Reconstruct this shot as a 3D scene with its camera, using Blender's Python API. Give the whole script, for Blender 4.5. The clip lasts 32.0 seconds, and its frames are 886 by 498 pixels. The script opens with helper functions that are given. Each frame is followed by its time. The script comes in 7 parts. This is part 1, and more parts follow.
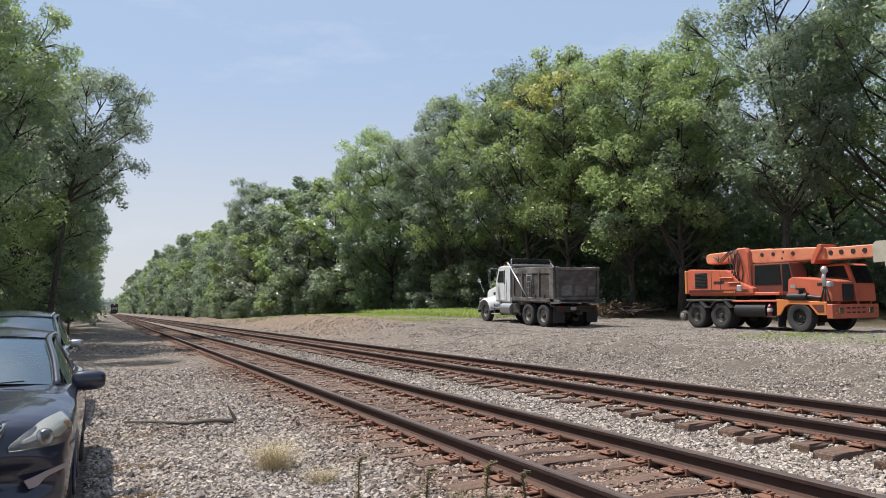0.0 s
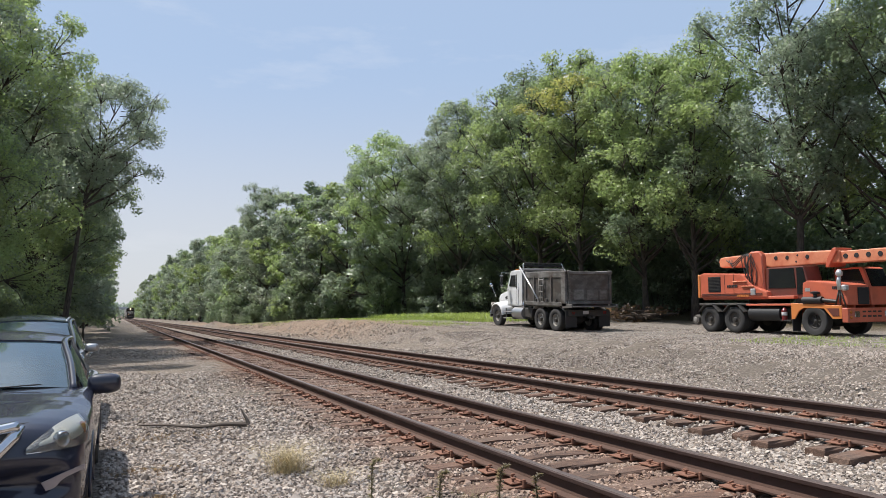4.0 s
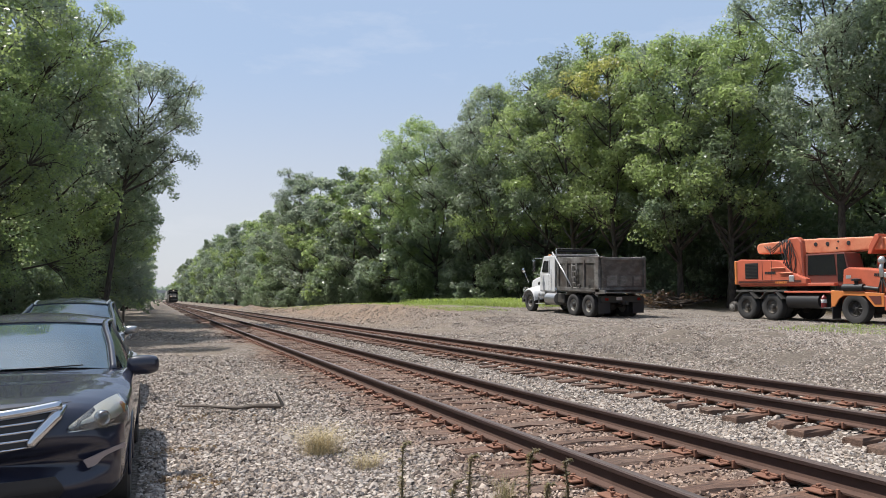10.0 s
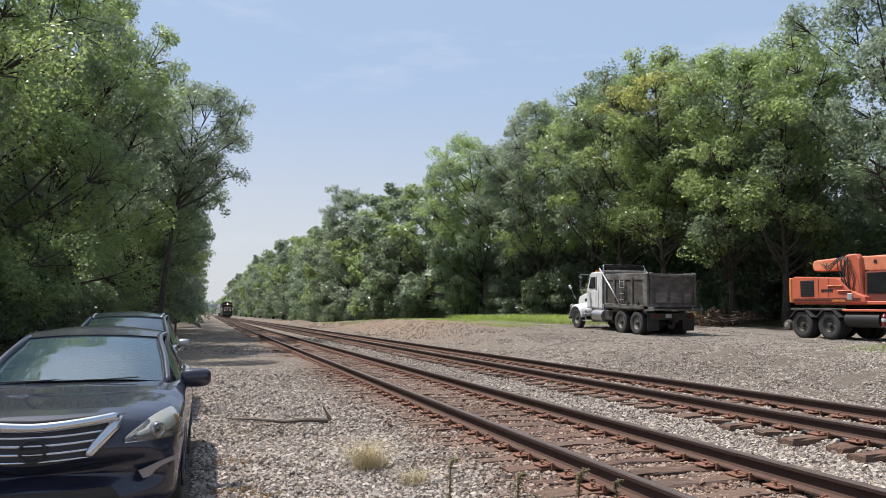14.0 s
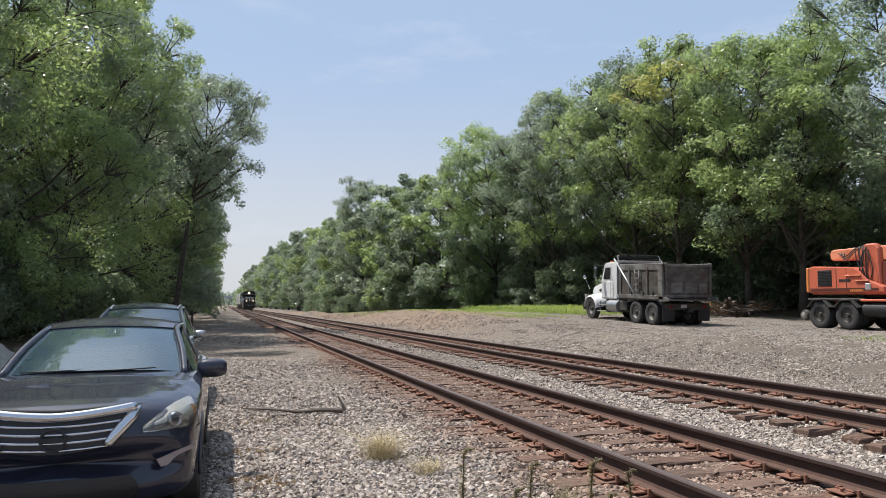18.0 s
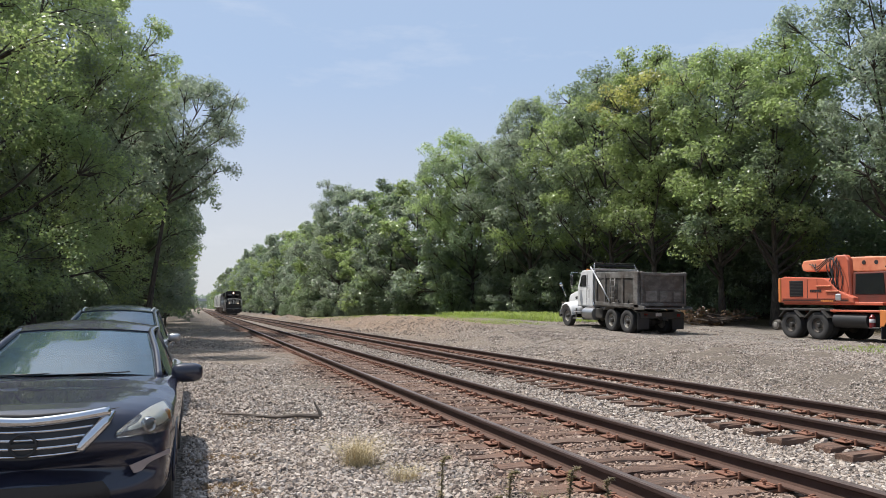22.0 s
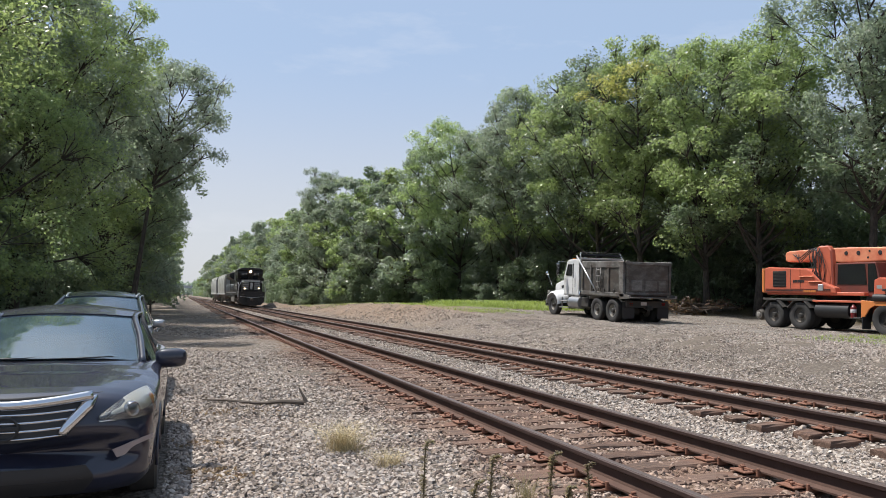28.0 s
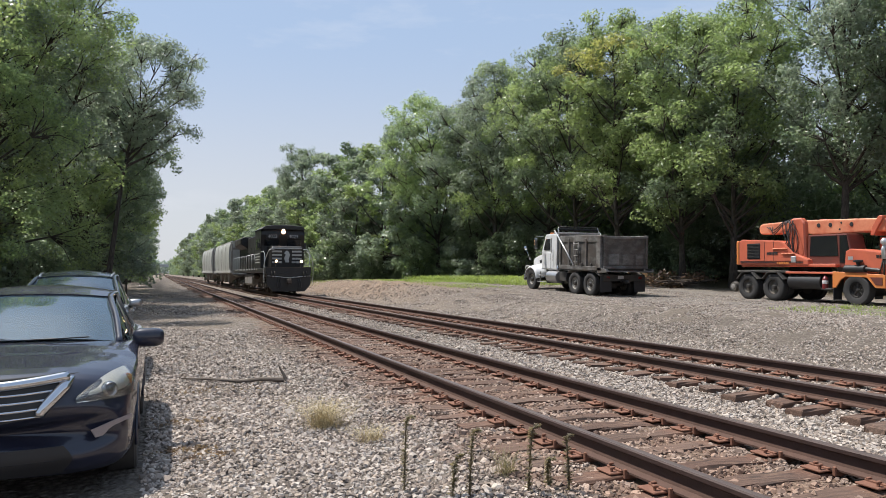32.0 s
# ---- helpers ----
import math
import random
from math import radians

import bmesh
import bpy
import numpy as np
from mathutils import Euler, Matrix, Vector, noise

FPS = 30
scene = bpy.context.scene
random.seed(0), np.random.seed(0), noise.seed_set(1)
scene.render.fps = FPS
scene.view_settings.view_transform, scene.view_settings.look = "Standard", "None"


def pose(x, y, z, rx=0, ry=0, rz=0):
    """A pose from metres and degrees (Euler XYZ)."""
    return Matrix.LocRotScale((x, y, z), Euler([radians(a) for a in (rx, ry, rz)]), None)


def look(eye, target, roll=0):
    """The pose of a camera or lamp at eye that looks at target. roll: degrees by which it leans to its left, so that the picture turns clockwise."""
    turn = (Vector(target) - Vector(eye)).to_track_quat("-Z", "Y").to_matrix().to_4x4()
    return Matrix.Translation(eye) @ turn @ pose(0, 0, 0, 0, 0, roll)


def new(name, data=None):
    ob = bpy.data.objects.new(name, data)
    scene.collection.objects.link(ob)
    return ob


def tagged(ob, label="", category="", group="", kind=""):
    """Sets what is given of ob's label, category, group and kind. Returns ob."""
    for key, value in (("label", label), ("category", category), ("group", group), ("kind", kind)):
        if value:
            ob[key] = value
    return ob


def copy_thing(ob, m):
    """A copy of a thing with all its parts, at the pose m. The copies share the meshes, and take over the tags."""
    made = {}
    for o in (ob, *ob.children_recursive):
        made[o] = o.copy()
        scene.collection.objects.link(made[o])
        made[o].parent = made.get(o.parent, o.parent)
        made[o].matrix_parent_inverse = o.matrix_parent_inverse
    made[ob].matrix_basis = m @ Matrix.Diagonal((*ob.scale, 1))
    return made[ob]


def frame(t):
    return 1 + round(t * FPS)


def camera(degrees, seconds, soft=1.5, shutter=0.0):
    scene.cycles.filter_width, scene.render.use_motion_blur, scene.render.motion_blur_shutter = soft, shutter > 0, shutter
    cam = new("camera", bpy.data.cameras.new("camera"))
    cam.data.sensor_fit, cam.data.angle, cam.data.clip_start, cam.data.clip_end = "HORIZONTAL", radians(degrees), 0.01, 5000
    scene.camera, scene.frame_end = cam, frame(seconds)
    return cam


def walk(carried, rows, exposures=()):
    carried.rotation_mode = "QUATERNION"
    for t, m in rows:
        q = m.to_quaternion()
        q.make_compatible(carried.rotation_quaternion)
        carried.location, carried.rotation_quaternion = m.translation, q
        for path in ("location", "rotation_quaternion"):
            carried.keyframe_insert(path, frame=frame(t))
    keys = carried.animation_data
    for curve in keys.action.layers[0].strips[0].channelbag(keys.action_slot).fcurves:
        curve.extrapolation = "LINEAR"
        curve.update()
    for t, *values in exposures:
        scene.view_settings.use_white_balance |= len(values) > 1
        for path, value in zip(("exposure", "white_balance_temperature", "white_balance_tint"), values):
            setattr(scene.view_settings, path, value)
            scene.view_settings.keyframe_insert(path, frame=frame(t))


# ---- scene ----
cam = camera(62.82, 32.0, soft=0.5)
PATH = [
    (0, pose(0.022, 0.032, 1.590, 94.60, 0.82, -25.00)),
    (0.5, pose(0.020, 0.038, 1.587, 94.51, 0.24, -24.77)),
    (1, pose(0.018, 0.023, 1.587, 94.39, -0.16, -24.09)),
    (1.5, pose(0.024, 0.026, 1.591, 94.28, 0.05, -23.19)),
    (2, pose(0.028, 0.028, 1.586, 94.17, 0.26, -22.87)),
    (2.5, pose(0.022, 0.019, 1.586, 94.19, 0.54, -23.15)),
    (3, pose(0.015, 0.022, 1.586, 94.31, 0.64, -23.85)),
    (3.5, pose(0.013, 0.021, 1.580, 94.59, 0.81, -23.92)),
    (5.5, pose(0.006, -0.001, 1.583, 95.68, 0.84, -25.63)),
    (6, pose(0.018, -0.003, 1.580, 95.57, 0.77, -26.15)),
    (6.5, pose(0.018, 0.006, 1.585, 94.70, 0.64, -25.83)),
    (7, pose(0.018, 0.006, 1.585, 93.83, 0.80, -24.77)),
    (7.5, pose(0.010, -0.002, 1.585, 93.89, 0.97, -24.36)),
    (8, pose(0.007, -0.007, 1.581, 94.46, 0.86, -23.80)),
    (8.5, pose(0.013, -0.008, 1.580, 94.30, 0.95, -22.65)),
    (9, pose(0.016, 0.003, 1.580, 94.05, 0.91, -22.02)),
    (9.5, pose(0.019, 0.009, 1.584, 94.10, 0.74, -21.81)),
    (10, pose(0.021, 0.005, 1.580, 93.83, 0.54, -21.51)),
    (10.5, pose(0.020, 0.005, 1.581, 93.90, 0.24, -21.28)),
    (11, pose(0.013, -0.005, 1.587, 94.15, 0.08, -21.05)),
    (11.5, pose(0.004, -0.003, 1.587, 94.44, -0.02, -20.97)),
    (12, pose(0.002, 0.003, 1.593, 94.81, 0.06, -21.05)),
    (12.5, pose(0.004, 0.002, 1.589, 95.10, 0.09, -21.03)),
    (13, pose(-0.003, -0.002, 1.585, 95.55, 0.00, -19.87)),
    (13.5, pose(-0.004, 0.021, 1.586, 95.33, 0.02, -18.78)),
    (14, pose(-0.001, 0.005, 1.583, 95.09, 0.12, -17.96)),
    (14.5, pose(-0.001, 0.012, 1.582, 94.82, 0.16, -17.68)),
    (15, pose(-0.000, -0.007, 1.580, 94.78, 0.42, -17.36)),
    (15.5, pose(-0.004, -0.003, 1.581, 94.65, 0.48, -16.84)),
    (17.5, pose(0.008, -0.017, 1.585, 94.17, 0.44, -16.67)),
    (18, pose(0.004, -0.018, 1.583, 94.37, 0.23, -16.82)),
    (18.5, pose(-0.008, -0.020, 1.586, 94.34, 0.05, -17.00)),
    (19, pose(-0.012, -0.022, 1.581, 94.32, -0.00, -17.07)),
    (19.5, pose(-0.021, -0.019, 1.580, 94.15, 0.00, -17.03)),
    (20, pose(-0.024, -0.004, 1.582, 93.86, 0.07, -17.16)),
    (20.5, pose(-0.037, -0.007, 1.580, 94.01, -0.04, -17.40)),
    (21, pose(-0.039, 0.001, 1.584, 94.23, -0.20, -17.85)),
    (21.5, pose(-0.030, 0.006, 1.583, 94.40, -0.34, -18.44)),
    (22, pose(-0.024, 0.008, 1.591, 94.81, -0.42, -18.71)),
    (22.5, pose(-0.008, -0.000, 1.579, 94.96, -0.28, -18.51)),
    (23, pose(-0.008, 0.001, 1.573, 94.42, -0.36, -18.17)),
    (23.5, pose(-0.011, -0.005, 1.575, 94.34, -0.43, -18.17)),
    (24, pose(-0.018, -0.024, 1.575, 94.37, -0.46, -18.16)),
    (24.5, pose(-0.022, -0.002, 1.575, 94.53, -0.44, -18.16)),
    (26.5, pose(-0.015, 0.000, 1.571, 94.23, -0.86, -19.04)),
    (27, pose(-0.010, -0.008, 1.574, 94.00, -1.00, -19.31)),
    (27.5, pose(-0.010, -0.013, 1.575, 93.89, -0.91, -19.64)),
    (28, pose(-0.008, -0.016, 1.573, 93.92, -0.74, -19.73)),
    (28.5, pose(-0.013, -0.014, 1.575, 93.93, -0.50, -19.74)),
    (29, pose(-0.011, -0.021, 1.574, 93.75, -0.37, -20.06)),
    (29.5, pose(-0.002, -0.017, 1.575, 93.72, -0.03, -20.22)),
    (30, pose(-0.001, -0.012, 1.572, 93.61, 0.04, -20.31)),
    (30.5, pose(-0.002, -0.006, 1.574, 93.50, 0.12, -20.33)),
    (31, pose(0.002, -0.003, 1.576, 93.15, 0.07, -20.97)),
    (31.5, pose(-0.002, 0.004, 1.574, 92.45, -0.14, -21.60)),
    (32, pose(-0.007, -0.011, 1.575, 92.02, -0.08, -21.40)),
]
walk(cam, PATH)

# ---- world and sun ----
SUN_ELEV, SUN_AZ = 63.0, -42.0          # azimuth from the line's direction, negative to the side of the parked cars
world = bpy.data.worlds.new("sky")
scene.world = world
world.use_nodes = True
wn = world.node_tree
sky = wn.nodes.new("ShaderNodeTexSky")
sky.sky_type = "NISHITA"
sky.sun_disc = False
sky.sun_elevation = radians(SUN_ELEV)
sky.sun_rotation = radians(SUN_AZ)
sky.air_density, sky.dust_density, sky.ozone_density = 1.1, 0.8, 1.4
wn.nodes["Background"].inputs[1].default_value = 0.104
# summer haze: a paler sky, with thin wisps of cloud
pale = wn.nodes.new("ShaderNodeHueSaturation")
pale.inputs["Saturation"].default_value = 0.72
wn.links.new(sky.outputs[0], pale.inputs["Color"])
way = wn.nodes.new("ShaderNodeTexCoord")
flat = wn.nodes.new("ShaderNodeMapping")
flat.inputs["Scale"].default_value = (1.6, 1.6, 6.0)
wisp = wn.nodes.new("ShaderNodeTexNoise")
wisp.inputs["Scale"].default_value, wisp.inputs["Detail"].default_value, wisp.inputs["Roughness"].default_value = 2.4, 6.0, 0.6
fade = wn.nodes.new("ShaderNodeValToRGB")
fade.color_ramp.elements[0].position, fade.color_ramp.elements[1].position = 0.56, 0.82
fade.color_ramp.elements[1].color = (0.35, 0.35, 0.35, 1)
cloud = wn.nodes.new("ShaderNodeMix")
cloud.data_type = "RGBA"
cloud.inputs[7].default_value = (5.2, 5.3, 5.6, 1)
wn.links.new(way.outputs["Generated"], flat.inputs[0])
wn.links.new(flat.outputs[0], wisp.inputs["Vector"])
wn.links.new(wisp.outputs["Fac"], fade.inputs[0])
wn.links.new(fade.outputs[0], cloud.inputs[0])
# pale grey-white towards the horizon, blue higher up, and the bright hazy ring round the sun
sep_way = wn.nodes.new("ShaderNodeSeparateXYZ")
wn.links.new(way.outputs["Generated"], sep_way.inputs[0])
rise = wn.nodes.new("ShaderNodeValToRGB")
rise.color_ramp.interpolation = "EASE"
rise.color_ramp.elements[0].position, rise.color_ramp.elements[0].color = 0.07, (0.725, 0.755, 0.835, 1)
rise.color_ramp.elements[1].position, rise.color_ramp.elements[1].color = 0.34, (0.485, 0.645, 0.915, 1)
wn.links.new(sep_way.outputs[2], rise.inputs[0])
lift = wn.nodes.new("ShaderNodeVectorMath")
lift.operation = "SCALE"
lift.inputs["Scale"].default_value = 5.0
wn.links.new(rise.outputs[0], lift.inputs[0])
haze = wn.nodes.new("ShaderNodeMix")
haze.data_type = "RGBA"
haze.inputs[0].default_value = 0.86
wn.links.new(lift.outputs[0], haze.inputs[7])
wn.links.new(pale.outputs[0], haze.inputs[6])
sa, se = radians(SUN_AZ), radians(SUN_ELEV)
sun_dir = Vector((math.sin(sa) * math.cos(se), math.cos(sa) * math.cos(se), math.sin(se)))
near_sun = wn.nodes.new("ShaderNodeVectorMath")
near_sun.operation = "DOT_PRODUCT"
near_sun.inputs[1].default_value = sun_dir
wn.links.new(way.outputs["Generated"], near_sun.inputs[0])
ring = wn.nodes.new("ShaderNodeValToRGB")
ring.color_ramp.interpolation = "EASE"
ring.color_ramp.elements[0].position, ring.color_ramp.elements[0].color = 0.76, (0, 0, 0, 1)
ring.color_ramp.elements[1].position, ring.color_ramp.elements[1].color = 1.0, (1, 1, 1, 1)
wn.links.new(near_sun.outputs["Value"], ring.inputs[0])
glare = wn.nodes.new("ShaderNodeMix")
glare.data_type = "RGBA"
glare.inputs[7].default_value = (7.6, 8.2, 9.2, 1)
wn.links.new(ring.outputs[0], glare.inputs[0])
wn.links.new(haze.outputs[2], glare.inputs[6])
wn.links.new(glare.outputs[2], cloud.inputs[6])
wn.links.new(cloud.outputs[2], wn.nodes["Background"].inputs[0])

sun_data = bpy.data.lights.new("sun", "SUN")
sun_data.energy, sun_data.angle, sun_data.color = 4.1, radians(0.55), (1.0, 0.95, 0.885)
sun = new("sun", sun_data)
sun.matrix_world = look(sun_dir * 60, (0, 0, 0))
scene.view_settings.exposure = 0.71


# ---- materials ----
class Nodes:
    """A small wrapper round a material's node tree."""

    def __init__(self, name):
        self.mat = bpy.data.materials.new(name)
        self.mat.use_nodes = True
        self.t = self.mat.node_tree
        self.bsdf = self.t.nodes["Principled BSDF"]
        self.out = self.t.nodes["Material Output"]

    def add(self, kind, **ins):
        n = self.t.nodes.new(kind)
        for k, v in ins.items():
            n.inputs[k.replace("_", " ")].default_value = v
        return n

    def link(self, a, b):
        self.t.links.new(a, b)

    def coords(self, kind="Object"):
        return self.t.nodes.new("ShaderNodeTexCoord").outputs[kind]

    def world_pos(self):
        return self.t.nodes.new("ShaderNodeNewGeometry").outputs["Position"]

    def noise(self, vec, scale, detail=4.0, rough=0.55):
        n = self.add("ShaderNodeTexNoise", Scale=scale, Detail=detail, Roughness=rough)
        self.link(vec, n.inputs["Vector"])
        return n.outputs["Fac"]

    def voronoi(self, vec, scale, feature="F1"):
        n = self.add("ShaderNodeTexVoronoi", Scale=scale)
        n.feature = feature
        self.link(vec, n.inputs["Vector"])
        return n

    def ramp(self, fac, stops):
        n = self.t.nodes.new("ShaderNodeValToRGB")
        while len(n.color_ramp.elements) < len(stops):
            n.color_ramp.elements.new(0.5)
        for e, (p, c) in zip(n.color_ramp.elements, stops):
            e.position, e.color = p, (*c, 1)
        self.link(fac, n.inputs[0])
        return n.outputs[0]

    def mix(self, fac, a, b, blend="MIX"):
        n = self.t.nodes.new("ShaderNodeMix")
        n.data_type, n.blend_type = "RGBA", blend
        for sock, v in ((n.inputs[0], fac), (n.inputs[6], a), (n.inputs[7], b)):
            if isinstance(v, (int, float)):
                sock.default_value = v
            elif isinstance(v, tuple):
                sock.default_value = (*v, 1)
            else:
                self.link(v, sock)
        return n.outputs[2]

    def math(self, op, a, b=0.0, clamp=False):
        n = self.t.nodes.new("ShaderNodeMath")
        n.operation, n.use_clamp = op, clamp
        for sock, v in zip(n.inputs, (a, b)):
            if isinstance(v, (int, float)):
                sock.default_value = v
            else:
                self.link(v, sock)
        return n.outputs[0]

    def bump(self, height, strength=0.3, distance=0.01):
        n = self.add("ShaderNodeBump", Strength=strength, Distance=distance)
        self.link(height, n.inputs["Height"])
        self.link(n.outputs[0], self.bsdf.inputs["Normal"])

    def set(self, **ins):
        for k, v in ins.items():
            s = self.bsdf.inputs[k.replace("_", " ")]
            if isinstance(v, tuple):
                s.default_value = (*v, 1)
            elif isinstance(v, (int, float)):
                s.default_value = v
            else:
                self.link(v, s)
        return self


def painted(name, base, dirt=(0.12, 0.10, 0.08), amount=0.35, rough=0.45, metal=0.0, scale=1.4, coat=0.0):
    """Paint with dust and dirt in two sizes of blotches."""
    m = Nodes(name)
    p = m.coords()
    big = m.noise(p, scale, 5)
    fine = m.noise(p, scale * 14, 3)
    f = m.math("MULTIPLY", m.ramp(big, [(0.42, (0, 0, 0)), (0.72, (1, 1, 1))]), amount)
    col = m.mix(f, base, dirt)
    col = m.mix(m.math("MULTIPLY", fine, 0.25), col, tuple(c * 0.6 for c in base))
    m.set(Base_Color=col, Metallic=metal, Coat_Weight=coat, Coat_Roughness=0.05)
    m.set(Roughness=m.math("ADD", m.math("MULTIPLY", big, 0.25), rough - 0.1))
    m.bump(fine, 0.08, 0.004)
    return m.mat


def plain(name, base, rough=0.6, metal=0.0, fleck=0.25, scale=30.0):
    m = Nodes(name)
    n = m.noise(m.coords(), scale, 3)
    col = m.mix(m.math("MULTIPLY", n, fleck), base, tuple(c * 0.45 for c in base))
    m.set(Base_Color=col, Roughness=rough, Metallic=metal)
    m.bump(n, 0.1, 0.003)
    return m.mat


def ground_material():
    """Grey crushed stone, tracked dust, rust by the rails, grass on the bank."""
    m = Nodes("ground")
    p = m.world_pos()
    sep = m.t.nodes.new("ShaderNodeSeparateXYZ")
    m.link(p, sep.inputs[0])
    vo = m.voronoi(p, 17.0)
    cell = m.t.nodes.new("ShaderNodeSeparateColor")
    m.link(vo.outputs["Color"], cell.inputs[0])
    stone = m.ramp(cell.outputs[0], [(0.0, (0.125, 0.105, 0.092)), (0.35, (0.225, 0.195, 0.172)), (0.7, (0.30, 0.262, 0.232)), (1.0, (0.39, 0.345, 0.31))])
    # gaps between these flat stones are darkened in the colour, as their shade
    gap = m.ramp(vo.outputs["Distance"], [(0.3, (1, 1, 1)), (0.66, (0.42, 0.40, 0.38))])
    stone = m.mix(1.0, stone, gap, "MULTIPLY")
    fine = m.noise(p, 40, 4)
    big = m.noise(p, 0.35, 5)
    mid = m.noise(p, 1.7, 4)
    # brown dust and earth in patches
    earth = m.mix(fine, (0.15, 0.115, 0.085), (0.29, 0.235, 0.18))
    dust = m.ramp(big, [(0.45, (0, 0, 0)), (0.7, (0.6, 0.6, 0.6))])
    col = m.mix(dust, stone, earth)

    # near ground darkened in colour to stand for shade between the loose stones
    void_shade = m.mix(fine, (0.07, 0.058, 0.048), (0.17, 0.145, 0.122))

    def band(sock, lo, hi, soft):
        a = m.math("MULTIPLY", m.math("SUBTRACT", sock, lo), 1 / soft, True)
        b = m.math("MULTIPLY", m.math("SUBTRACT", hi, sock), 1 / soft, True)
        return m.math("MULTIPLY", a, b)

    col = m.mix(m.math("MULTIPLY", m.math("MULTIPLY", band(sep.outputs[0], -1.5, 16.5, 1.2), band(sep.outputs[1], -6, 22, 6.0)), 0.7), col, void_shade)
    wobble = m.math("MULTIPLY", m.math("SUBTRACT", mid, 0.5), 2.2)
    xw = m.math("ADD", sep.outputs[0], wobble)
    yw = m.math("ADD", sep.outputs[1], m.math("MULTIPLY", wobble, 3.0))
    rust = m.math("MULTIPLY", band(xw, 2.6, 5.6, 0.5), 0.6)
    col = m.mix(rust, col, m.mix(cell.outputs[0], (0.10, 0.055, 0.035), (0.25, 0.16, 0.11)))
    rust2 = m.math("MULTIPLY", band(xw, 6.9, 9.3, 0.5), 0.3)
    col = m.mix(rust2, col, m.mix(cell.outputs[0], (0.12, 0.07, 0.05), (0.27, 0.18, 0.13)))
    # finer grey yard dust where vehicles stand
    yard = m.math("MULTIPLY", band(xw, 15.5, 29.0, 2.5), 0.45)
    col = m.mix(yard, col, m.mix(fine, (0.13, 0.12, 0.11), (0.29, 0.27, 0.245)))
    # reddish earth on the bank further along
    bank = m.math("MULTIPLY", m.math("MULTIPLY", band(xw, 10.5, 16.5, 1.5), band(yw, 31, 150, 12)), 0.75)
    col = m.mix(m.math("MULTIPLY", bank, m.math("ADD", mid, 0.25)), col, m.mix(m.noise(p, 6.0, 6, 0.7), (0.11, 0.065, 0.042), (0.38, 0.27, 0.19)))
    # the service strip beside the cars, sandy
    lane = m.math("MULTIPLY", m.math("MULTIPLY", band(xw, -4.5, 1.6, 0.8), band(yw, 26, 900, 14)), 0.2)
    col = m.mix(lane, col, m.mix(fine, (0.22, 0.175, 0.135), (0.36, 0.30, 0.24)))
    # grass along the top of the bank
    g1 = m.math("MULTIPLY", band(xw, 14.0, 24.0, 1.6), band(yw, 39, 75, 6))
    grass = m.mix(m.noise(p, 3.0, 5), (0.06, 0.10, 0.018), (0.20, 0.25, 0.055))
    col = m.mix(m.math("MULTIPLY", g1, 0.9), col, grass)
    g2 = m.math("MULTIPLY", band(xw, 17.5, 22.6, 1.4), band(yw, 8, 18.5, 2.0))
    col = m.mix(m.math("MULTIPLY", g2, m.ramp(mid, [(0.4, (0, 0, 0)), (0.6, (0.8, 0.8, 0.8))])), col, grass)
    # leaf litter under the woods
    lit = m.math("MULTIPLY", m.math("SUBTRACT", xw, 28.0), 0.4, True)
    lit2 = m.math("MULTIPLY", m.math("SUBTRACT", -5.2, xw), 0.5, True)
    col = m.mix(m.math("MAXIMUM", lit, lit2), col, m.mix(fine, (0.035, 0.03, 0.018), (0.11, 0.085, 0.05)))
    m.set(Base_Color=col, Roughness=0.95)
    m.bsdf.inputs["Specular IOR Level"].default_value = 0.15
    h = m.math("ADD", m.math("MULTIPLY", vo.outputs["Distance"], -1.0), m.math("MULTIPLY", fine, 0.4))
    m.bump(h, 0.95, 0.05)
    return m.mat


def stone_material():
    m = Nodes("crushed_stone")
    geo = m.t.nodes.new("ShaderNodeNewGeometry")
    base = m.ramp(geo.outputs["Random Per Island"], [(0.0, (0.105, 0.085, 0.074)), (0.24, (0.255, 0.21, 0.18)), (0.45, (0.385, 0.31, 0.25)), (0.6, (0.36, 0.325, 0.30)), (0.82, (0.47, 0.40, 0.345)), (1.0, (0.58, 0.515, 0.455))])
    sep = m.t.nodes.new("ShaderNodeSeparateXYZ")
    m.link(geo.outputs["Position"], sep.inputs[0])
    mid = m.noise(geo.outputs["Position"], 2.5, 4)
    xw = m.math("ADD", sep.outputs[0], m.math("MULTIPLY", m.math("SUBTRACT", mid, 0.5), 1.6))
    a = m.math("MULTIPLY", m.math("SUBTRACT", xw, 2.1), 1.3, True)
    b = m.math("MULTIPLY", m.math("SUBTRACT", 5.75, xw), 1.6, True)
    f = m.math("MULTIPLY", m.math("MULTIPLY", a, b), m.ramp(m.noise(geo.outputs["Position"], 1.3, 4), [(0.35, (0.35, 0.35, 0.35)), (0.6, (0.85, 0.85, 0.85))]))
    col = m.mix(f, base, m.mix(geo.outputs["Random Per Island"], (0.085, 0.04, 0.028), (0.37, 0.225, 0.155)))
    n = m.noise(geo.outputs["Position"], 70, 3)
    col = m.mix(m.math("MULTIPLY", n, 0.4), col, (0.12, 0.105, 0.09))
    m.set(Base_Color=col, Roughness=0.9)
    m.bsdf.inputs["Specular IOR Level"].default_value = 0.2
    m.bump(n, 0.3, 0.006)
    return m.mat


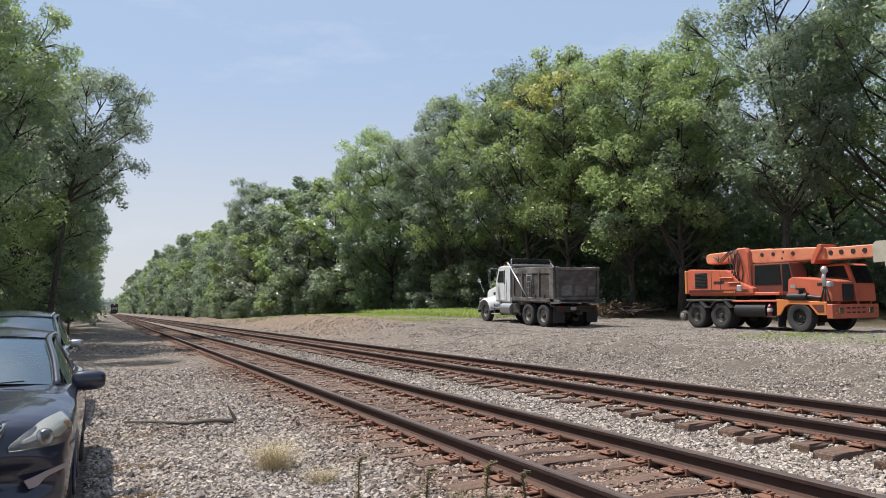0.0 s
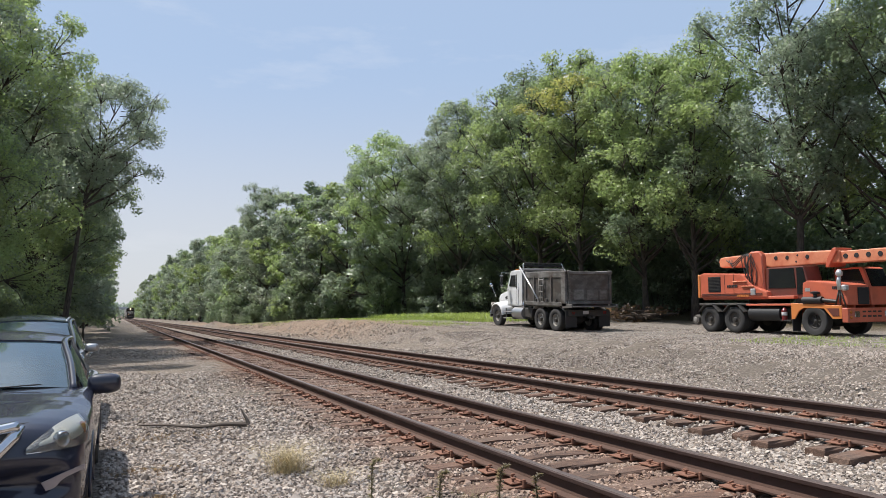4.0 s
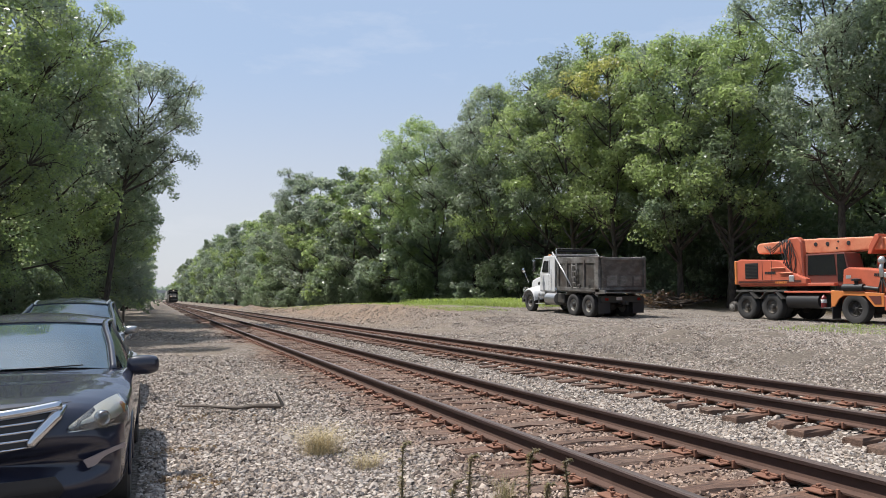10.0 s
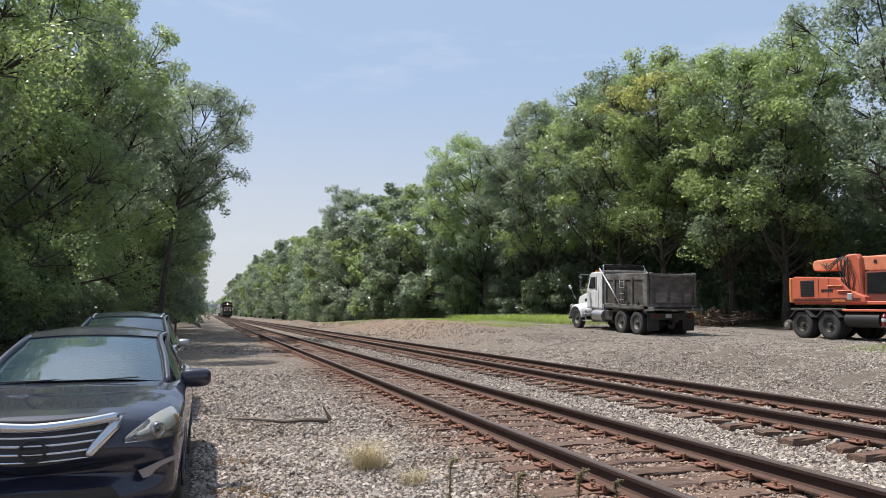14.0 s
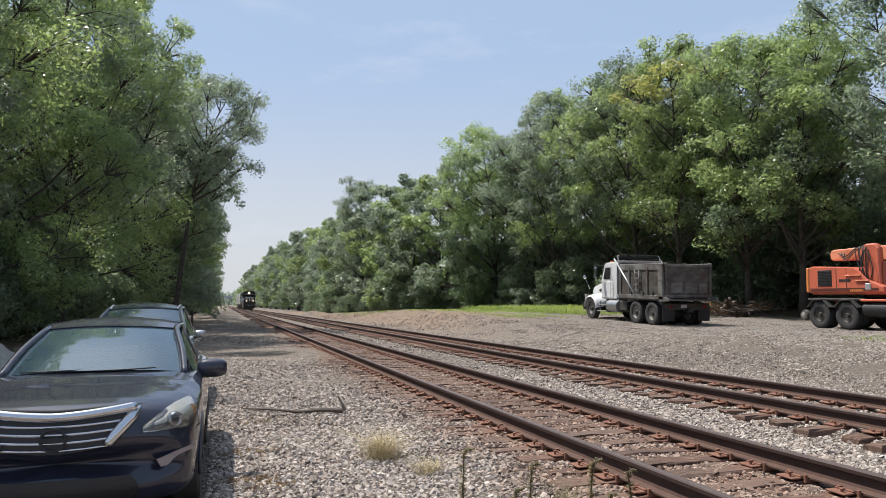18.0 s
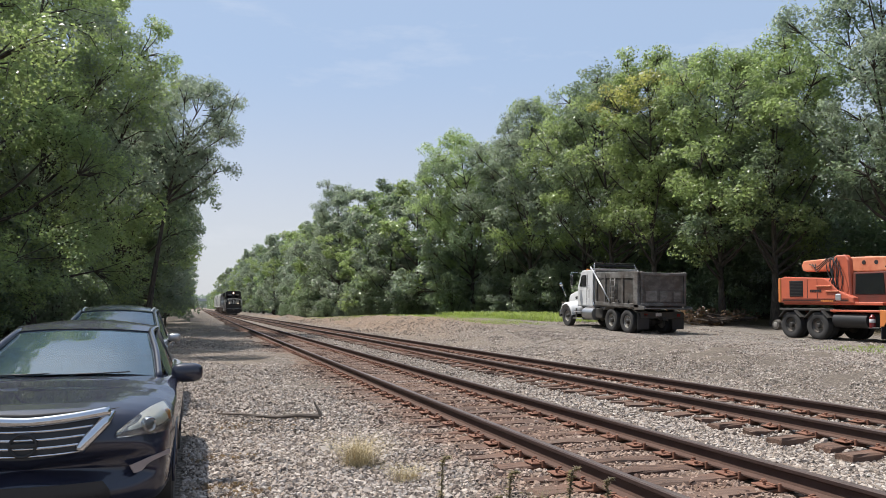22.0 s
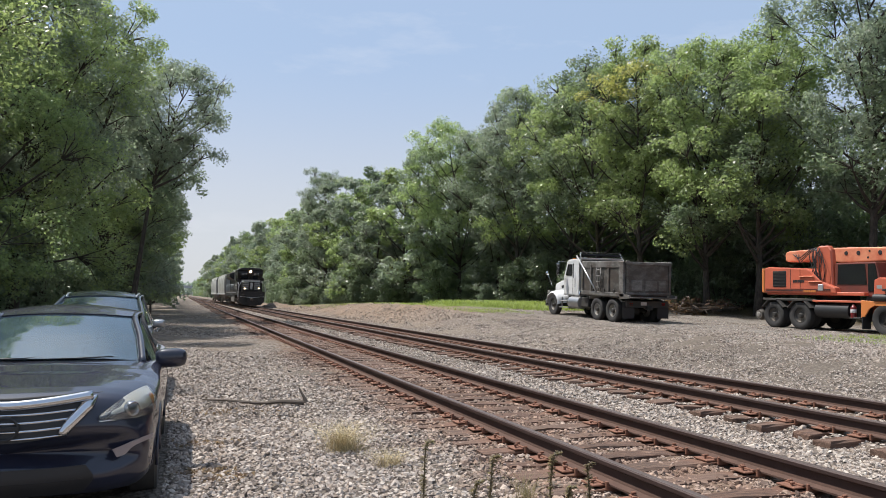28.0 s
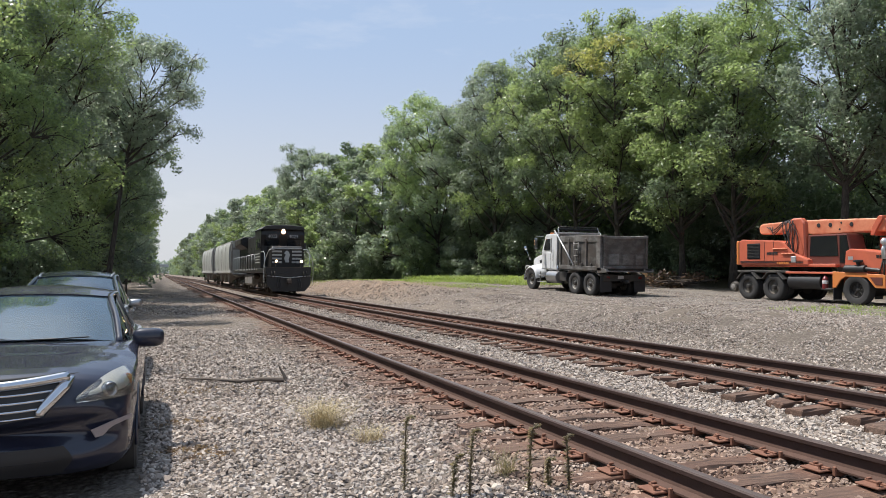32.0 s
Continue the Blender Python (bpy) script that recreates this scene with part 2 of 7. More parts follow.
def leaf_material(name, dark, light, yellow=None):
    m = Nodes(name)
    geo = m.t.nodes.new("ShaderNodeNewGeometry")
    info = m.t.nodes.new("ShaderNodeObjectInfo")
    col = m.mix(geo.outputs["Random Per Island"], dark, light)
    big = m.noise(geo.outputs["Position"], 0.45, 3)
    col = m.mix(m.ramp(big, [(0.35, (0, 0, 0)), (0.7, (0.7, 0.7, 0.7))]), col, tuple(c * k for c, k in zip(light, (1.2, 1.12, 1.0))))
    hue = m.add("ShaderNodeHueSaturation", Saturation=0.88)
    m.link(m.math("ADD", m.math("MULTIPLY", info.outputs["Random"], 0.03), 0.485), hue.inputs["Hue"])
    m.link(m.math("ADD", m.math("MULTIPLY", info.outputs["Random"], 0.5), 0.75), hue.inputs["Value"])
    m.link(col, hue.inputs["Color"])
    col = hue.outputs[0]
    m.set(Base_Color=col, Roughness=0.38)
    m.bsdf.inputs["Specular IOR Level"].default_value = 0.75
    tr = m.t.nodes.new("ShaderNodeBsdfTranslucent")
    m.link(m.mix(0.5, col, tuple(c * k for c, k in zip(light, (1.45, 1.55, 1.15)))), tr.inputs[0])
    mx = m.t.nodes.new("ShaderNodeMixShader")
    mx.inputs[0].default_value = 0.58
    m.link(m.bsdf.outputs[0], mx.inputs[1])
    m.link(tr.outputs[0], mx.inputs[2])
    m.link(mx.outputs[0], m.out.inputs[0])
    return m.mat


def bark_material():
    m = Nodes("bark")
    p = m.coords()
    mp = m.add("ShaderNodeMapping", Scale=(6, 6, 1.2))
    m.link(p, mp.inputs[0])
    n = m.noise(mp.outputs[0], 3.0, 6)
    m.set(Base_Color=m.ramp(n, [(0.3, (0.022, 0.018, 0.015)), (0.7, (0.10, 0.082, 0.068))]), Roughness=0.95)
    m.bump(n, 0.7, 0.03)
    return m.mat


def wood_material():
    """Weathered, rust-stained tie timber."""
    m = Nodes("tie_timber")
    p = m.coords()
    info = m.t.nodes.new("ShaderNodeObjectInfo")
    mp = m.add("ShaderNodeMapping", Scale=(1.2, 16, 16))
    m.link(p, mp.inputs[0])
    grain = m.noise(mp.outputs[0], 3.0, 6, 0.65)
    big = m.noise(m.world_pos(), 1.1, 4)
    col = m.ramp(grain, [(0.34, (0.016, 0.010, 0.008)), (0.5, (0.07, 0.038, 0.026)), (0.72, (0.205, 0.13, 0.09))])
    col = m.mix(m.math("MULTIPLY", m.ramp(big, [(0.35, (0, 0, 0)), (0.65, (1, 1, 1))]), 0.55), col, (0.15, 0.08, 0.055))
    col = m.mix(m.math("MULTIPLY", info.outputs["Random"], 0.5), col, m.mix(grain, (0.05, 0.032, 0.025), (0.21, 0.145, 0.11)))
    # rust washed down from the plates on either side
    sep = m.t.nodes.new("ShaderNodeSeparateXYZ")
    m.link(p, sep.inputs[0])
    off = m.math("ABSOLUTE", m.math("SUBTRACT", m.math("ABSOLUTE", sep.outputs[0]), 0.7525))
    run = m.math("SUBTRACT", 1.0, m.math("MULTIPLY", m.math("ADD", off, m.math("MULTIPLY", big, 0.25)), 2.1), True)
    col = m.mix(m.math("MULTIPLY", run, 0.8), col, m.mix(grain, (0.09, 0.035, 0.02), (0.31, 0.145, 0.085)))
    m.set(Base_Color=col, Roughness=0.9)
    m.bump(grain, 0.8, 0.012)
    return m.mat


def rust_material(name, a, b, rough=0.75, metal=0.2):
    m = Nodes(name)
    p = m.world_pos()
    n = m.noise(p, 9, 5)
    f = m.noise(p, 70, 3)
    col = m.mix(n, a, b)
    col = m.mix(m.math("MULTIPLY", f, 0.4), col, tuple(c * 0.4 for c in a))
    m.set(Base_Color=col, Roughness=rough, Metallic=metal)
    m.bump(f, 0.35, 0.003)
    return m.mat


M = {}
M["ground"] = ground_material()
M["stone"] = stone_material()
M["bark"] = bark_material()
M["leaf_a"] = leaf_material("leaf_maple", (0.070, 0.105, 0.072), (0.195, 0.25, 0.155))
M["leaf_b"] = leaf_material("leaf_locust", (0.088, 0.115, 0.096), (0.235, 0.28, 0.22))
M["leaf_c"] = leaf_material("leaf_bright", (0.092, 0.135, 0.062), (0.285, 0.36, 0.145))
M["leaf_y"] = leaf_material("leaf_yellowing", (0.17, 0.18, 0.05), (0.42, 0.42, 0.14))
# leaves paled and blued: the haze of distance is put into their colour
M["leaf_far"] = leaf_material("leaf_hazed", (0.16, 0.21, 0.19), (0.24, 0.29, 0.27))
M["tie"] = wood_material()
M["railfoot"] = rust_material("rail_foot_rust", (0.06, 0.032, 0.024), (0.125, 0.068, 0.05), 0.9, 0.05)
M["rail"] = rust_material("rail_steel", (0.040, 0.025, 0.023), (0.080, 0.048, 0.042), 0.65, 0.2)
M["plate"] = rust_material("rusted_plate", (0.13, 0.055, 0.034), (0.30, 0.145, 0.095), 0.85, 0.1)
M["railtop"] = rust_material("worn_rail_head", (0.10, 0.072, 0.064), (0.185, 0.145, 0.132), 0.45, 0.4)


# ---- mesh helpers ----
def mesh_from(name, verts, faces, mat=None):
    me = bpy.data.meshes.new(name)
    me.from_pydata([tuple(v) for v in verts], [], [tuple(f) for f in faces])
    me.update()
    me.shade_flat()
    if mat:
        me.materials.append(mat)
    return me


def big_mesh(name, verts, faces, mat):
    """A mesh from numpy arrays: verts (n, 3), faces (m, k) all with k corners."""
    me = bpy.data.meshes.new(name)
    n, (m, k) = len(verts), faces.shape
    me.vertices.add(n)
    me.vertices.foreach_set("co", np.ascontiguousarray(verts, dtype=np.float32).ravel())
    me.loops.add(m * k)
    me.loops.foreach_set("vertex_index", np.ascontiguousarray(faces, dtype=np.int32).ravel())
    me.polygons.add(m)
    me.polygons.foreach_set("loop_start", np.arange(0, m * k, k, dtype=np.int32))
    me.polygons.foreach_set("loop_total", np.full(m, k, dtype=np.int32))
    me.update(calc_edges=True)
    me.shade_flat()
    me.materials.append(mat)
    return me


def part(name, bm, material, parent=None, label="", smooth=False, at=None):
    """One mesh object from a bmesh (or ready mesh data), under a thing or a part."""
    if isinstance(bm, bmesh.types.BMesh):
        me = bpy.data.meshes.new(name)
        bmesh.ops.recalc_face_normals(bm, faces=bm.faces)
        bm.to_mesh(me)
        bm.free()
        for mt in material if isinstance(material, (list, tuple)) else [material]:
            me.materials.append(mt)
    else:
        me = bm
    if smooth:
        me.shade_smooth()
        if smooth != "all":
            me.set_sharp_from_angle(angle=radians(38))
    ob = new(name, me)
    if parent:
        ob.parent = parent
    if at is not None:
        ob.matrix_basis = at
    if label:
        ob["label"] = label
    return ob


def box(bm, x0, x1, y0, y1, z0, z1, bevel=0.0, m=None, mi=0, seg=1):
    """A box between the limits, bevelled."""
    r = bmesh.ops.create_cube(bm, size=1.0, matrix=Matrix.LocRotScale(((x0 + x1) / 2, (y0 + y1) / 2, (z0 + z1) / 2), None, (x1 - x0, y1 - y0, z1 - z0)))
    vs = r["verts"]
    fs = list({f for v in vs for f in v.link_faces})
    for f in fs:
        f.material_index = mi
    if bevel > 0:
        es = list({e for v in vs for e in v.link_edges})
        o = bmesh.ops.bevel(bm, geom=es, offset=bevel, segments=seg, affect="EDGES", profile=0.6)
        for f in o["faces"]:
            f.material_index = mi
        vs = list({v for f in o["faces"] for v in f.verts} | {v for v in vs if v.is_valid})
    if m is not None:
        bmesh.ops.transform(bm, matrix=m, verts=[v for v in vs if v.is_valid])
    return bm


def tube(bm, pts, radii, n=8, cap=True, mi=0):
    """A round tube through points, with one radius or one for each."""
    pts = [Vector(p) for p in pts]
    if isinstance(radii, (int, float)):
        radii = [radii] * len(pts)
    rings = []
    side = None
    for i, p in enumerate(pts):
        d = (pts[min(i + 1, len(pts) - 1)] - pts[max(i - 1, 0)]).normalized()
        if side is None:
            side = d.orthogonal().normalized()
        else:
            side = (side - d * side.dot(d)).normalized()
        up = d.cross(side)
        rings.append([bm.verts.new(p + (side * math.cos(2 * math.pi * k / n) + up * math.sin(2 * math.pi * k / n)) * radii[i]) for k in range(n)])
    for a, b in zip(rings, rings[1:]):
        for k in range(n):
            f = bm.faces.new((a[k], a[(k + 1) % n], b[(k + 1) % n], b[k]))
            f.material_index = mi
            f.smooth = True
    if cap:
        for r in (rings[0][::-1], rings[-1]):
            bm.faces.new(r).material_index = mi
    return bm


def lathe(bm, prof, axis="X", n=24, at=(0, 0, 0), mi=0, cap=True):
    """Turns a profile of (along, radius) round an axis."""
    rings = []
    for a, r in prof:
        ring = []
        for k in range(n):
            c, s = math.cos(2 * math.pi * k / n) * r, math.sin(2 * math.pi * k / n) * r
            v = {"X": (a, c, s), "Y": (c, a, s), "Z": (c, s, a)}[axis]
            ring.append(bm.verts.new(Vector(v) + Vector(at)))
        rings.append(ring)
    for a, b in zip(rings, rings[1:]):
        for k in range(n):
            f = bm.faces.new((a[k], a[(k + 1) % n], b[(k + 1) % n], b[k]))
            f.smooth, f.material_index = True, mi
    for r in (rings[0][::-1], rings[-1]) if cap else ():
        bm.faces.new(r).material_index = mi
    return bm


def prism(bm, poly, lo, hi, axis="X", mi=0):
    """Extrudes a closed outline along an axis: X takes (y, z) outlines, Y (x, z), Z (x, y)."""
    def at(p, a):
        return {"X": (a, p[0], p[1]), "Y": (p[0], a, p[1]), "Z": (p[0], p[1], a)}[axis]
    a = [bm.verts.new(at(p, lo)) for p in poly]
    b = [bm.verts.new(at(p, hi)) for p in poly]
    n = len(poly)
    fs = [bm.faces.new(a[::-1]), bm.faces.new(b)]
    for k in range(n):
        fs.append(bm.faces.new((a[k], a[(k + 1) % n], b[(k + 1) % n], b[k])))
    for f in fs:
        f.material_index = mi
    return bm


def bevelled(bm, width, angle=25, seg=1):
    bmesh.ops.recalc_face_normals(bm, faces=bm.faces)
    es = [e for e in bm.edges if len(e.link_faces) == 2 and e.calc_face_angle(0) > radians(angle)]
    bmesh.ops.bevel(bm, geom=es, offset=width, segments=seg, affect="EDGES", profile=0.6)
    return bm


def group_at(name, m, label, category, group=""):
    e = new(name)
    e.empty_display_size = 0.3
    e.matrix_basis = m
    return tagged(e, label, category, group)


# ---- the lie of the land ----
def smooth(a, b, v):
    t = np.clip((v - a) / (b - a), 0, 1)
    return t * t * (3 - 2 * t)


def grade(y):
    """The line climbs a little in the distance."""
    return 0.0017 * np.maximum(0.0, np.asarray(y, float) - 60)


def line_x(y):
    """The main track's centre: straight, then a slow bend."""
    return 4.06 - 1.25e-5 * np.maximum(0.0, np.asarray(y, float) - 170) ** 2


def siding_x(y):
    """The second track's centre, which draws in to the main track."""
    y = np.asarray(y, float)
    return np.maximum(line_x(y), 8.05 - 0.0134 * (np.maximum(y - 62, 0) - 12 * (1 - np.exp(-np.maximum(y - 62, 0) / 12))) + 1.4e-5 * np.maximum(0, y - 150) ** 2)


def woods_x(y):
    """The front of the woods on the yard's side."""
    return np.interp(y, (-40, 0, 15, 30, 45, 60, 80, 100, 200, 376, 1000), (36, 34.5, 32, 29.5, 25.5, 21.5, 16.5, 14.5, 12.5, 10.5, 3))


RAIL = 0.28          # height of the rail heads


def ground_z(x, y):
    x, y = np.asarray(x, float), np.asarray(y, float)
    yard = np.interp(y, (-60, 0, 18, 28, 35, 44, 60, 85, 110, 200), (0.3, 0.4, 0.50, 0.62, 0.88, 1.14, 1.10, 0.55, 0.25, 0.1))
    off = x - np.interp(y, (0, 60, 150, 376, 1000), (0, 0, -1.2, -3.6, -12))
    z = yard * smooth(10.4, 14.5, off)
    bed = smooth(1.5, 2.6, off) * (1 - smooth(10.1, 11.0, off))
    z = z + 0.05 * bed
    z = z - (0.03 + 0.035 * (1 - smooth(6.8, 10.0, y))) * smooth(5.6, 6.2, x) * (1 - smooth(6.92, 7.22, x))
    z = z + 0.4 * smooth(-4.8, -8.0, x) + 0.9 * smooth(28, 40, x)
    z = z - 0.06 * smooth(0.2, -1.0, x) * (1 - smooth(14, 24, y))
    return z + grade(y)


def gz(x, y):
    return float(ground_z(x, y))


def make_ground():
    xs = np.unique(np.concatenate([np.linspace(-3000, -60, 8), np.linspace(-60, -12, 13), np.arange(-12, 1, 0.5), np.arange(1, 12, 0.22), np.arange(12, 34, 0.6), np.linspace(34, 80, 16), np.linspace(80, 3000, 8)]))
    ys = np.unique(np.concatenate([np.linspace(-3000, -40, 6), np.arange(-40, 0, 3.0), np.arange(0, 26, 0.4), np.arange(26, 70, 1.0), np.arange(70, 200, 4.0), np.arange(200, 1100, 30.0), np.linspace(1100, 4500, 8)]))
    X, Y = np.meshgrid(xs, ys)
    Z = ground_z(X, Y)
    rng = np.random.default_rng(3)
    near = (np.abs(X - 12) < 26) & (Y > -10) & (Y < 80)
    track = (X > 2.4) & (X < 9.9)
    Z = Z + np.where(near, np.where(track | ((X > -2) & (X < 10.5) & (Y < 32)), 0.006, 0.016), 0) * rng.normal(size=Z.shape)
    # worn, hummocky edge of the service strip
    Z = Z + np.where((X < 3) & (X > -6) & (Y > 14) & (Y < 140), 0.10 * np.sin(Y * 0.42 + X * 0.5) * np.sin(Y * 0.13 + 1), 0)
    bank = (X > 10.3) & (X < 17) & (Y > 14) & (Y < 120)
    Z = Z + np.where(bank, 0.05 * np.sin(X * 2.1 + Y * 0.5) * np.sin(Y * 0.31 + X) + 0.03 * rng.normal(size=Z.shape), 0)
    n, m = X.shape
    v = np.stack([X, Y, Z], -1).reshape(-1, 3)
    i = np.arange((n - 1) * m).reshape(n - 1, m)[:, :-1].ravel()
    f = np.stack([i, i + 1, i + m + 1, i + m], 1)
    me = big_mesh("ground", v, f, M["ground"])
    me.shade_smooth()
    tagged(new("ground", me), "grey crushed stone ground with earth and grass", "ground", kind="structure")


make_ground()


def tie_rows(seed):
    """Where a track's ties lie: along, shift, depth, turn and kind for each."""
    rng = random.Random(seed)
    y, rows = -6.0, []
    while y < 330:
        rows.append((y + rng.uniform(-0.05, 0.05), rng.uniform(-0.09, 0.09), rng.uniform(0, 0.012), rng.uniform(-1.8, 1.8), rng.randrange(5)))
        y += 0.508 if seed == 1 else 0.53
    return rows


# ---- loose stone ----
def stones(name, label, spots, sizes, seed, sides=3):
    rng = np.random.default_rng(seed)
    n = len(spots)
    ico = np.array([(w * math.cos((k + o) * 2 * math.pi / sides), w * math.sin((k + o) * 2 * math.pi / sides), h) for h, o, w in ((-0.55, 0.0, 1.0), (0.62, 0.5, 0.78)) for k in range(sides)])
    fc = [(sides, sides + k, sides + k + 1) for k in range(1, sides - 1)]
    for k in range(sides):
        a, b = k, (k + 1) % sides
        fc += [(a, b, sides + a), (b, sides + b, sides + a)]
    fc = np.array(fc)
    v = ico[None] + rng.normal(0, 0.15, (n, 2 * sides, 3))
    v = v * rng.uniform(0.7, 1.35, (n, 1, 3)) * (1, 0.8, 0.72) * sizes[:, None, None]
    a, tx, ty = rng.uniform(0, 2 * np.pi, n), rng.normal(0, 0.38, n), rng.normal(0, 0.38, n)
    ca, sa_, cx, sx, cy, sy = np.cos(a), np.sin(a), np.cos(tx), np.sin(tx), np.cos(ty), np.sin(ty)
    one, nil = np.ones(n), np.zeros(n)
    Rz = np.stack([ca, -sa_, nil, sa_, ca, nil, nil, nil, one], 1).reshape(n, 3, 3)
    Rx = np.stack([one, nil, nil, nil, cx, -sx, nil, sx, cx], 1).reshape(n, 3, 3)
    Ry = np.stack([cy, nil, sy, nil, one, nil, -sy, nil, cy], 1).reshape(n, 3, 3)
    R = Rx @ Ry @ Rz
    v = np.einsum("nij,nkj->nki", R, v) + spots[:, None, :]
    f = (fc[None] + 2 * sides * np.arange(n)[:, None, None]).reshape(-1, 3)
    return tagged(new(name, big_mesh(name, v.reshape(-1, 3), f, M["stone"])), label, "gravel", kind="stuff")


def scatter_stones():
    rng = np.random.default_rng(11)
    spots, sizes = [], []
    for x0, x1, y0, y1, dens, lo, hi in ((-2.5, 10.2, -3.0, 3.4, 200, 0.014, 0.03), (-1.2, 2.2, 3.4, 9.5, 1250, 0.013, 0.027), (2.2, 10.2, 3.4, 9.5, 900, 0.013, 0.028), (-1.2, 10.2, 9.5, 16, 560, 0.016, 0.034), (-3.0, 3.2, 16, 30, 260, 0.016, 0.034), (-4.0, 2.6, 30, 62, 60, 0.022, 0.045), (-1, 15, 16, 30, 150, 0.018, 0.036), (10.2, 16, 4, 16, 420, 0.014, 0.03), (10.2, 16, 16, 30, 110, 0.018, 0.036), (16, 19, 4, 22, 150, 0.016, 0.032), (15, 25, 12, 40, 45, 0.015, 0.034), (0, 14, 30, 50, 34, 0.024, 0.05), (9.6, 16, 50, 95, 14, 0.03, 0.06)):
        n = int((x1 - x0) * (y1 - y0) * dens)
        x, y = rng.uniform(x0, x1, n), rng.uniform(y0, y1, n)
        s = rng.uniform(lo, hi, n) * np.exp(rng.normal(-0.12, 0.24, n))
        spots.append(np.stack([x, y, ground_z(x, y) + s * 0.25], 1))
        sizes.append(s)
    spots, sizes = np.concatenate(spots), np.concatenate(sizes)
    keep = np.ones(len(spots), bool)
    for c in (3.3075, 4.8125, 7.2975, 8.8025):          # clear of the rails
        keep &= np.abs(spots[:, 0] - c) > 0.075
    for centre, seed in ((4.06, 1), (8.05, 2)):          # mostly swept off the ties
        ty = np.array([r[0] for r in tie_rows(seed) if r[0] < 60])
        k = np.clip(np.searchsorted(ty, spots[:, 1]), 1, len(ty) - 1)
        gap = np.minimum(np.abs(spots[:, 1] - ty[k]), np.abs(spots[:, 1] - ty[k - 1]))
        on = (np.abs(spots[:, 0] - centre) < 1.27) & (gap < 0.115)
        keep &= ~(on & (rng.random(len(spots)) < 0.4))
    keep &= ~((spots[:, 0] < -0.1) & (spots[:, 1] > 5.0) & (spots[:, 1] < 10.1))
    near = keep & (spots[:, 1] > 3.4) & (spots[:, 1] < 9.5) & (spots[:, 0] < 10.2)
    stones("ballast_stones", "loose grey crushed ballast stones", spots[near], sizes[near], 5, 5)
    rest = keep & ~near
    stones("ballast_stones", "loose grey crushed ballast stones further along", spots[rest], sizes[rest], 6)


scatter_stones()


# ---- the two tracks ----
HALF = 0.7525        # from a track's centre to each rail's centre


def rail_outline():
    r = [(-0.07, -0.172), (0.07, -0.172), (0.07, -0.158), (0.016, -0.142), (0.009, -0.12), (0.009, -0.055), (0.035, -0.04), (0.037, -0.012), (0.028, -0.001), (0, 0.001), (-0.028, -0.001), (-0.037, -0.012), (-0.035, -0.04), (-0.009, -0.055), (-0.009, -0.12), (-0.016, -0.142), (-0.07, -0.158)]
    return r


def make_rail(track, centre, side):
    ys = np.unique(np.concatenate([np.arange(-30, 70, 5.0), np.arange(70, 460, 10.0), np.arange(460, 1000, 40.0)]))
    out = rail_outline()
    n = len(out)
    v, f, mi = [], [], []
    for y in ys:
        x, z = float(centre(y)) + side * HALF, RAIL + float(grade(y))
        v += [(x + a, y, z + b) for a, b in out]
    for i in range(len(ys) - 1):
        for k in range(n):
            a, b = i * n + k, i * n + (k + 1) % n
            f.append((a, b, b + n, a + n))
            mi.append(1 if k in (8, 9) else 2 if k in (1, 2, 14, 15, 16) else 0)
    me = mesh_from("rail", v, f, M["rail"])
    me.materials.append(M["railtop"])
    me.materials.append(M["railfoot"])
    me.polygons.foreach_set("material_index", mi)
    return part("rail", me, None, track, "brown rusted steel rail with a worn head")


def tie_mesh(seed):
    rng = random.Random(seed)
    bm = bmesh.new()
    box(bm, -1.3, 1.3, -0.112, 0.112, -0.17, 0.0, 0.012)
    bmesh.ops.subdivide_edges(bm, edges=[e for e in bm.edges if e.calc_length() > 1], cuts=9)
    for v in bm.verts:
        v.co += Vector((rng.uniform(-0.03, 0.03) * (abs(v.co.x) > 1.2), rng.uniform(-0.02, 0.02), rng.uniform(-0.026, 0.003) * (abs(abs(v.co.x) - HALF) > 0.2)))
    me = bpy.data.meshes.new("tie")
    bm.to_mesh(me)
    bm.free()
    me.materials.append(M["tie"])
    return me


def plate_mesh():
    bm = bmesh.new()
    box(bm, -0.19, 0.19, -0.095, 0.095, 0.0, 0.016, 0.005)
    box(bm, 0.074, 0.1, -0.09, 0.09, 0.014, 0.03, 0.004)
    box(bm, -0.1, -0.074, -0.09, 0.09, 0.014, 0.03, 0.004)
    return bm


def spike_mesh():
    bm = bmesh.new()
    box(bm, -0.008, 0.008, -0.008, 0.008, -0.02, 0.026)
    box(bm, -0.026, 0.012, -0.013, 0.013, 0.02, 0.036, 0.004)
    return bm


def anchor_mesh():
    bm = bmesh.new()
    box(bm, -0.1, 0.1, -0.014, 0.014, -0.035, 0.0, 0.004)
    box(bm, -0.1, -0.076, -0.014, 0.014, -0.01, 0.035, 0.004)
    return bm


TIE_DATA = [tie_mesh(i) for i in range(5)]


def data_of(name, bm, mat):
    me = bpy.data.meshes.new(name)
    bmesh.ops.recalc_face_normals(bm, faces=bm.faces)
    bm.to_mesh(me)
    bm.free()
    me.materials.append(mat)
    return me


PLATE_DATA = data_of("tie_plate", plate_mesh(), M["plate"])
SPIKE_DATA = data_of("spike", spike_mesh(), M["plate"])
ANCHOR_DATA = data_of("rail_anchor", anchor_mesh(), M["plate"])


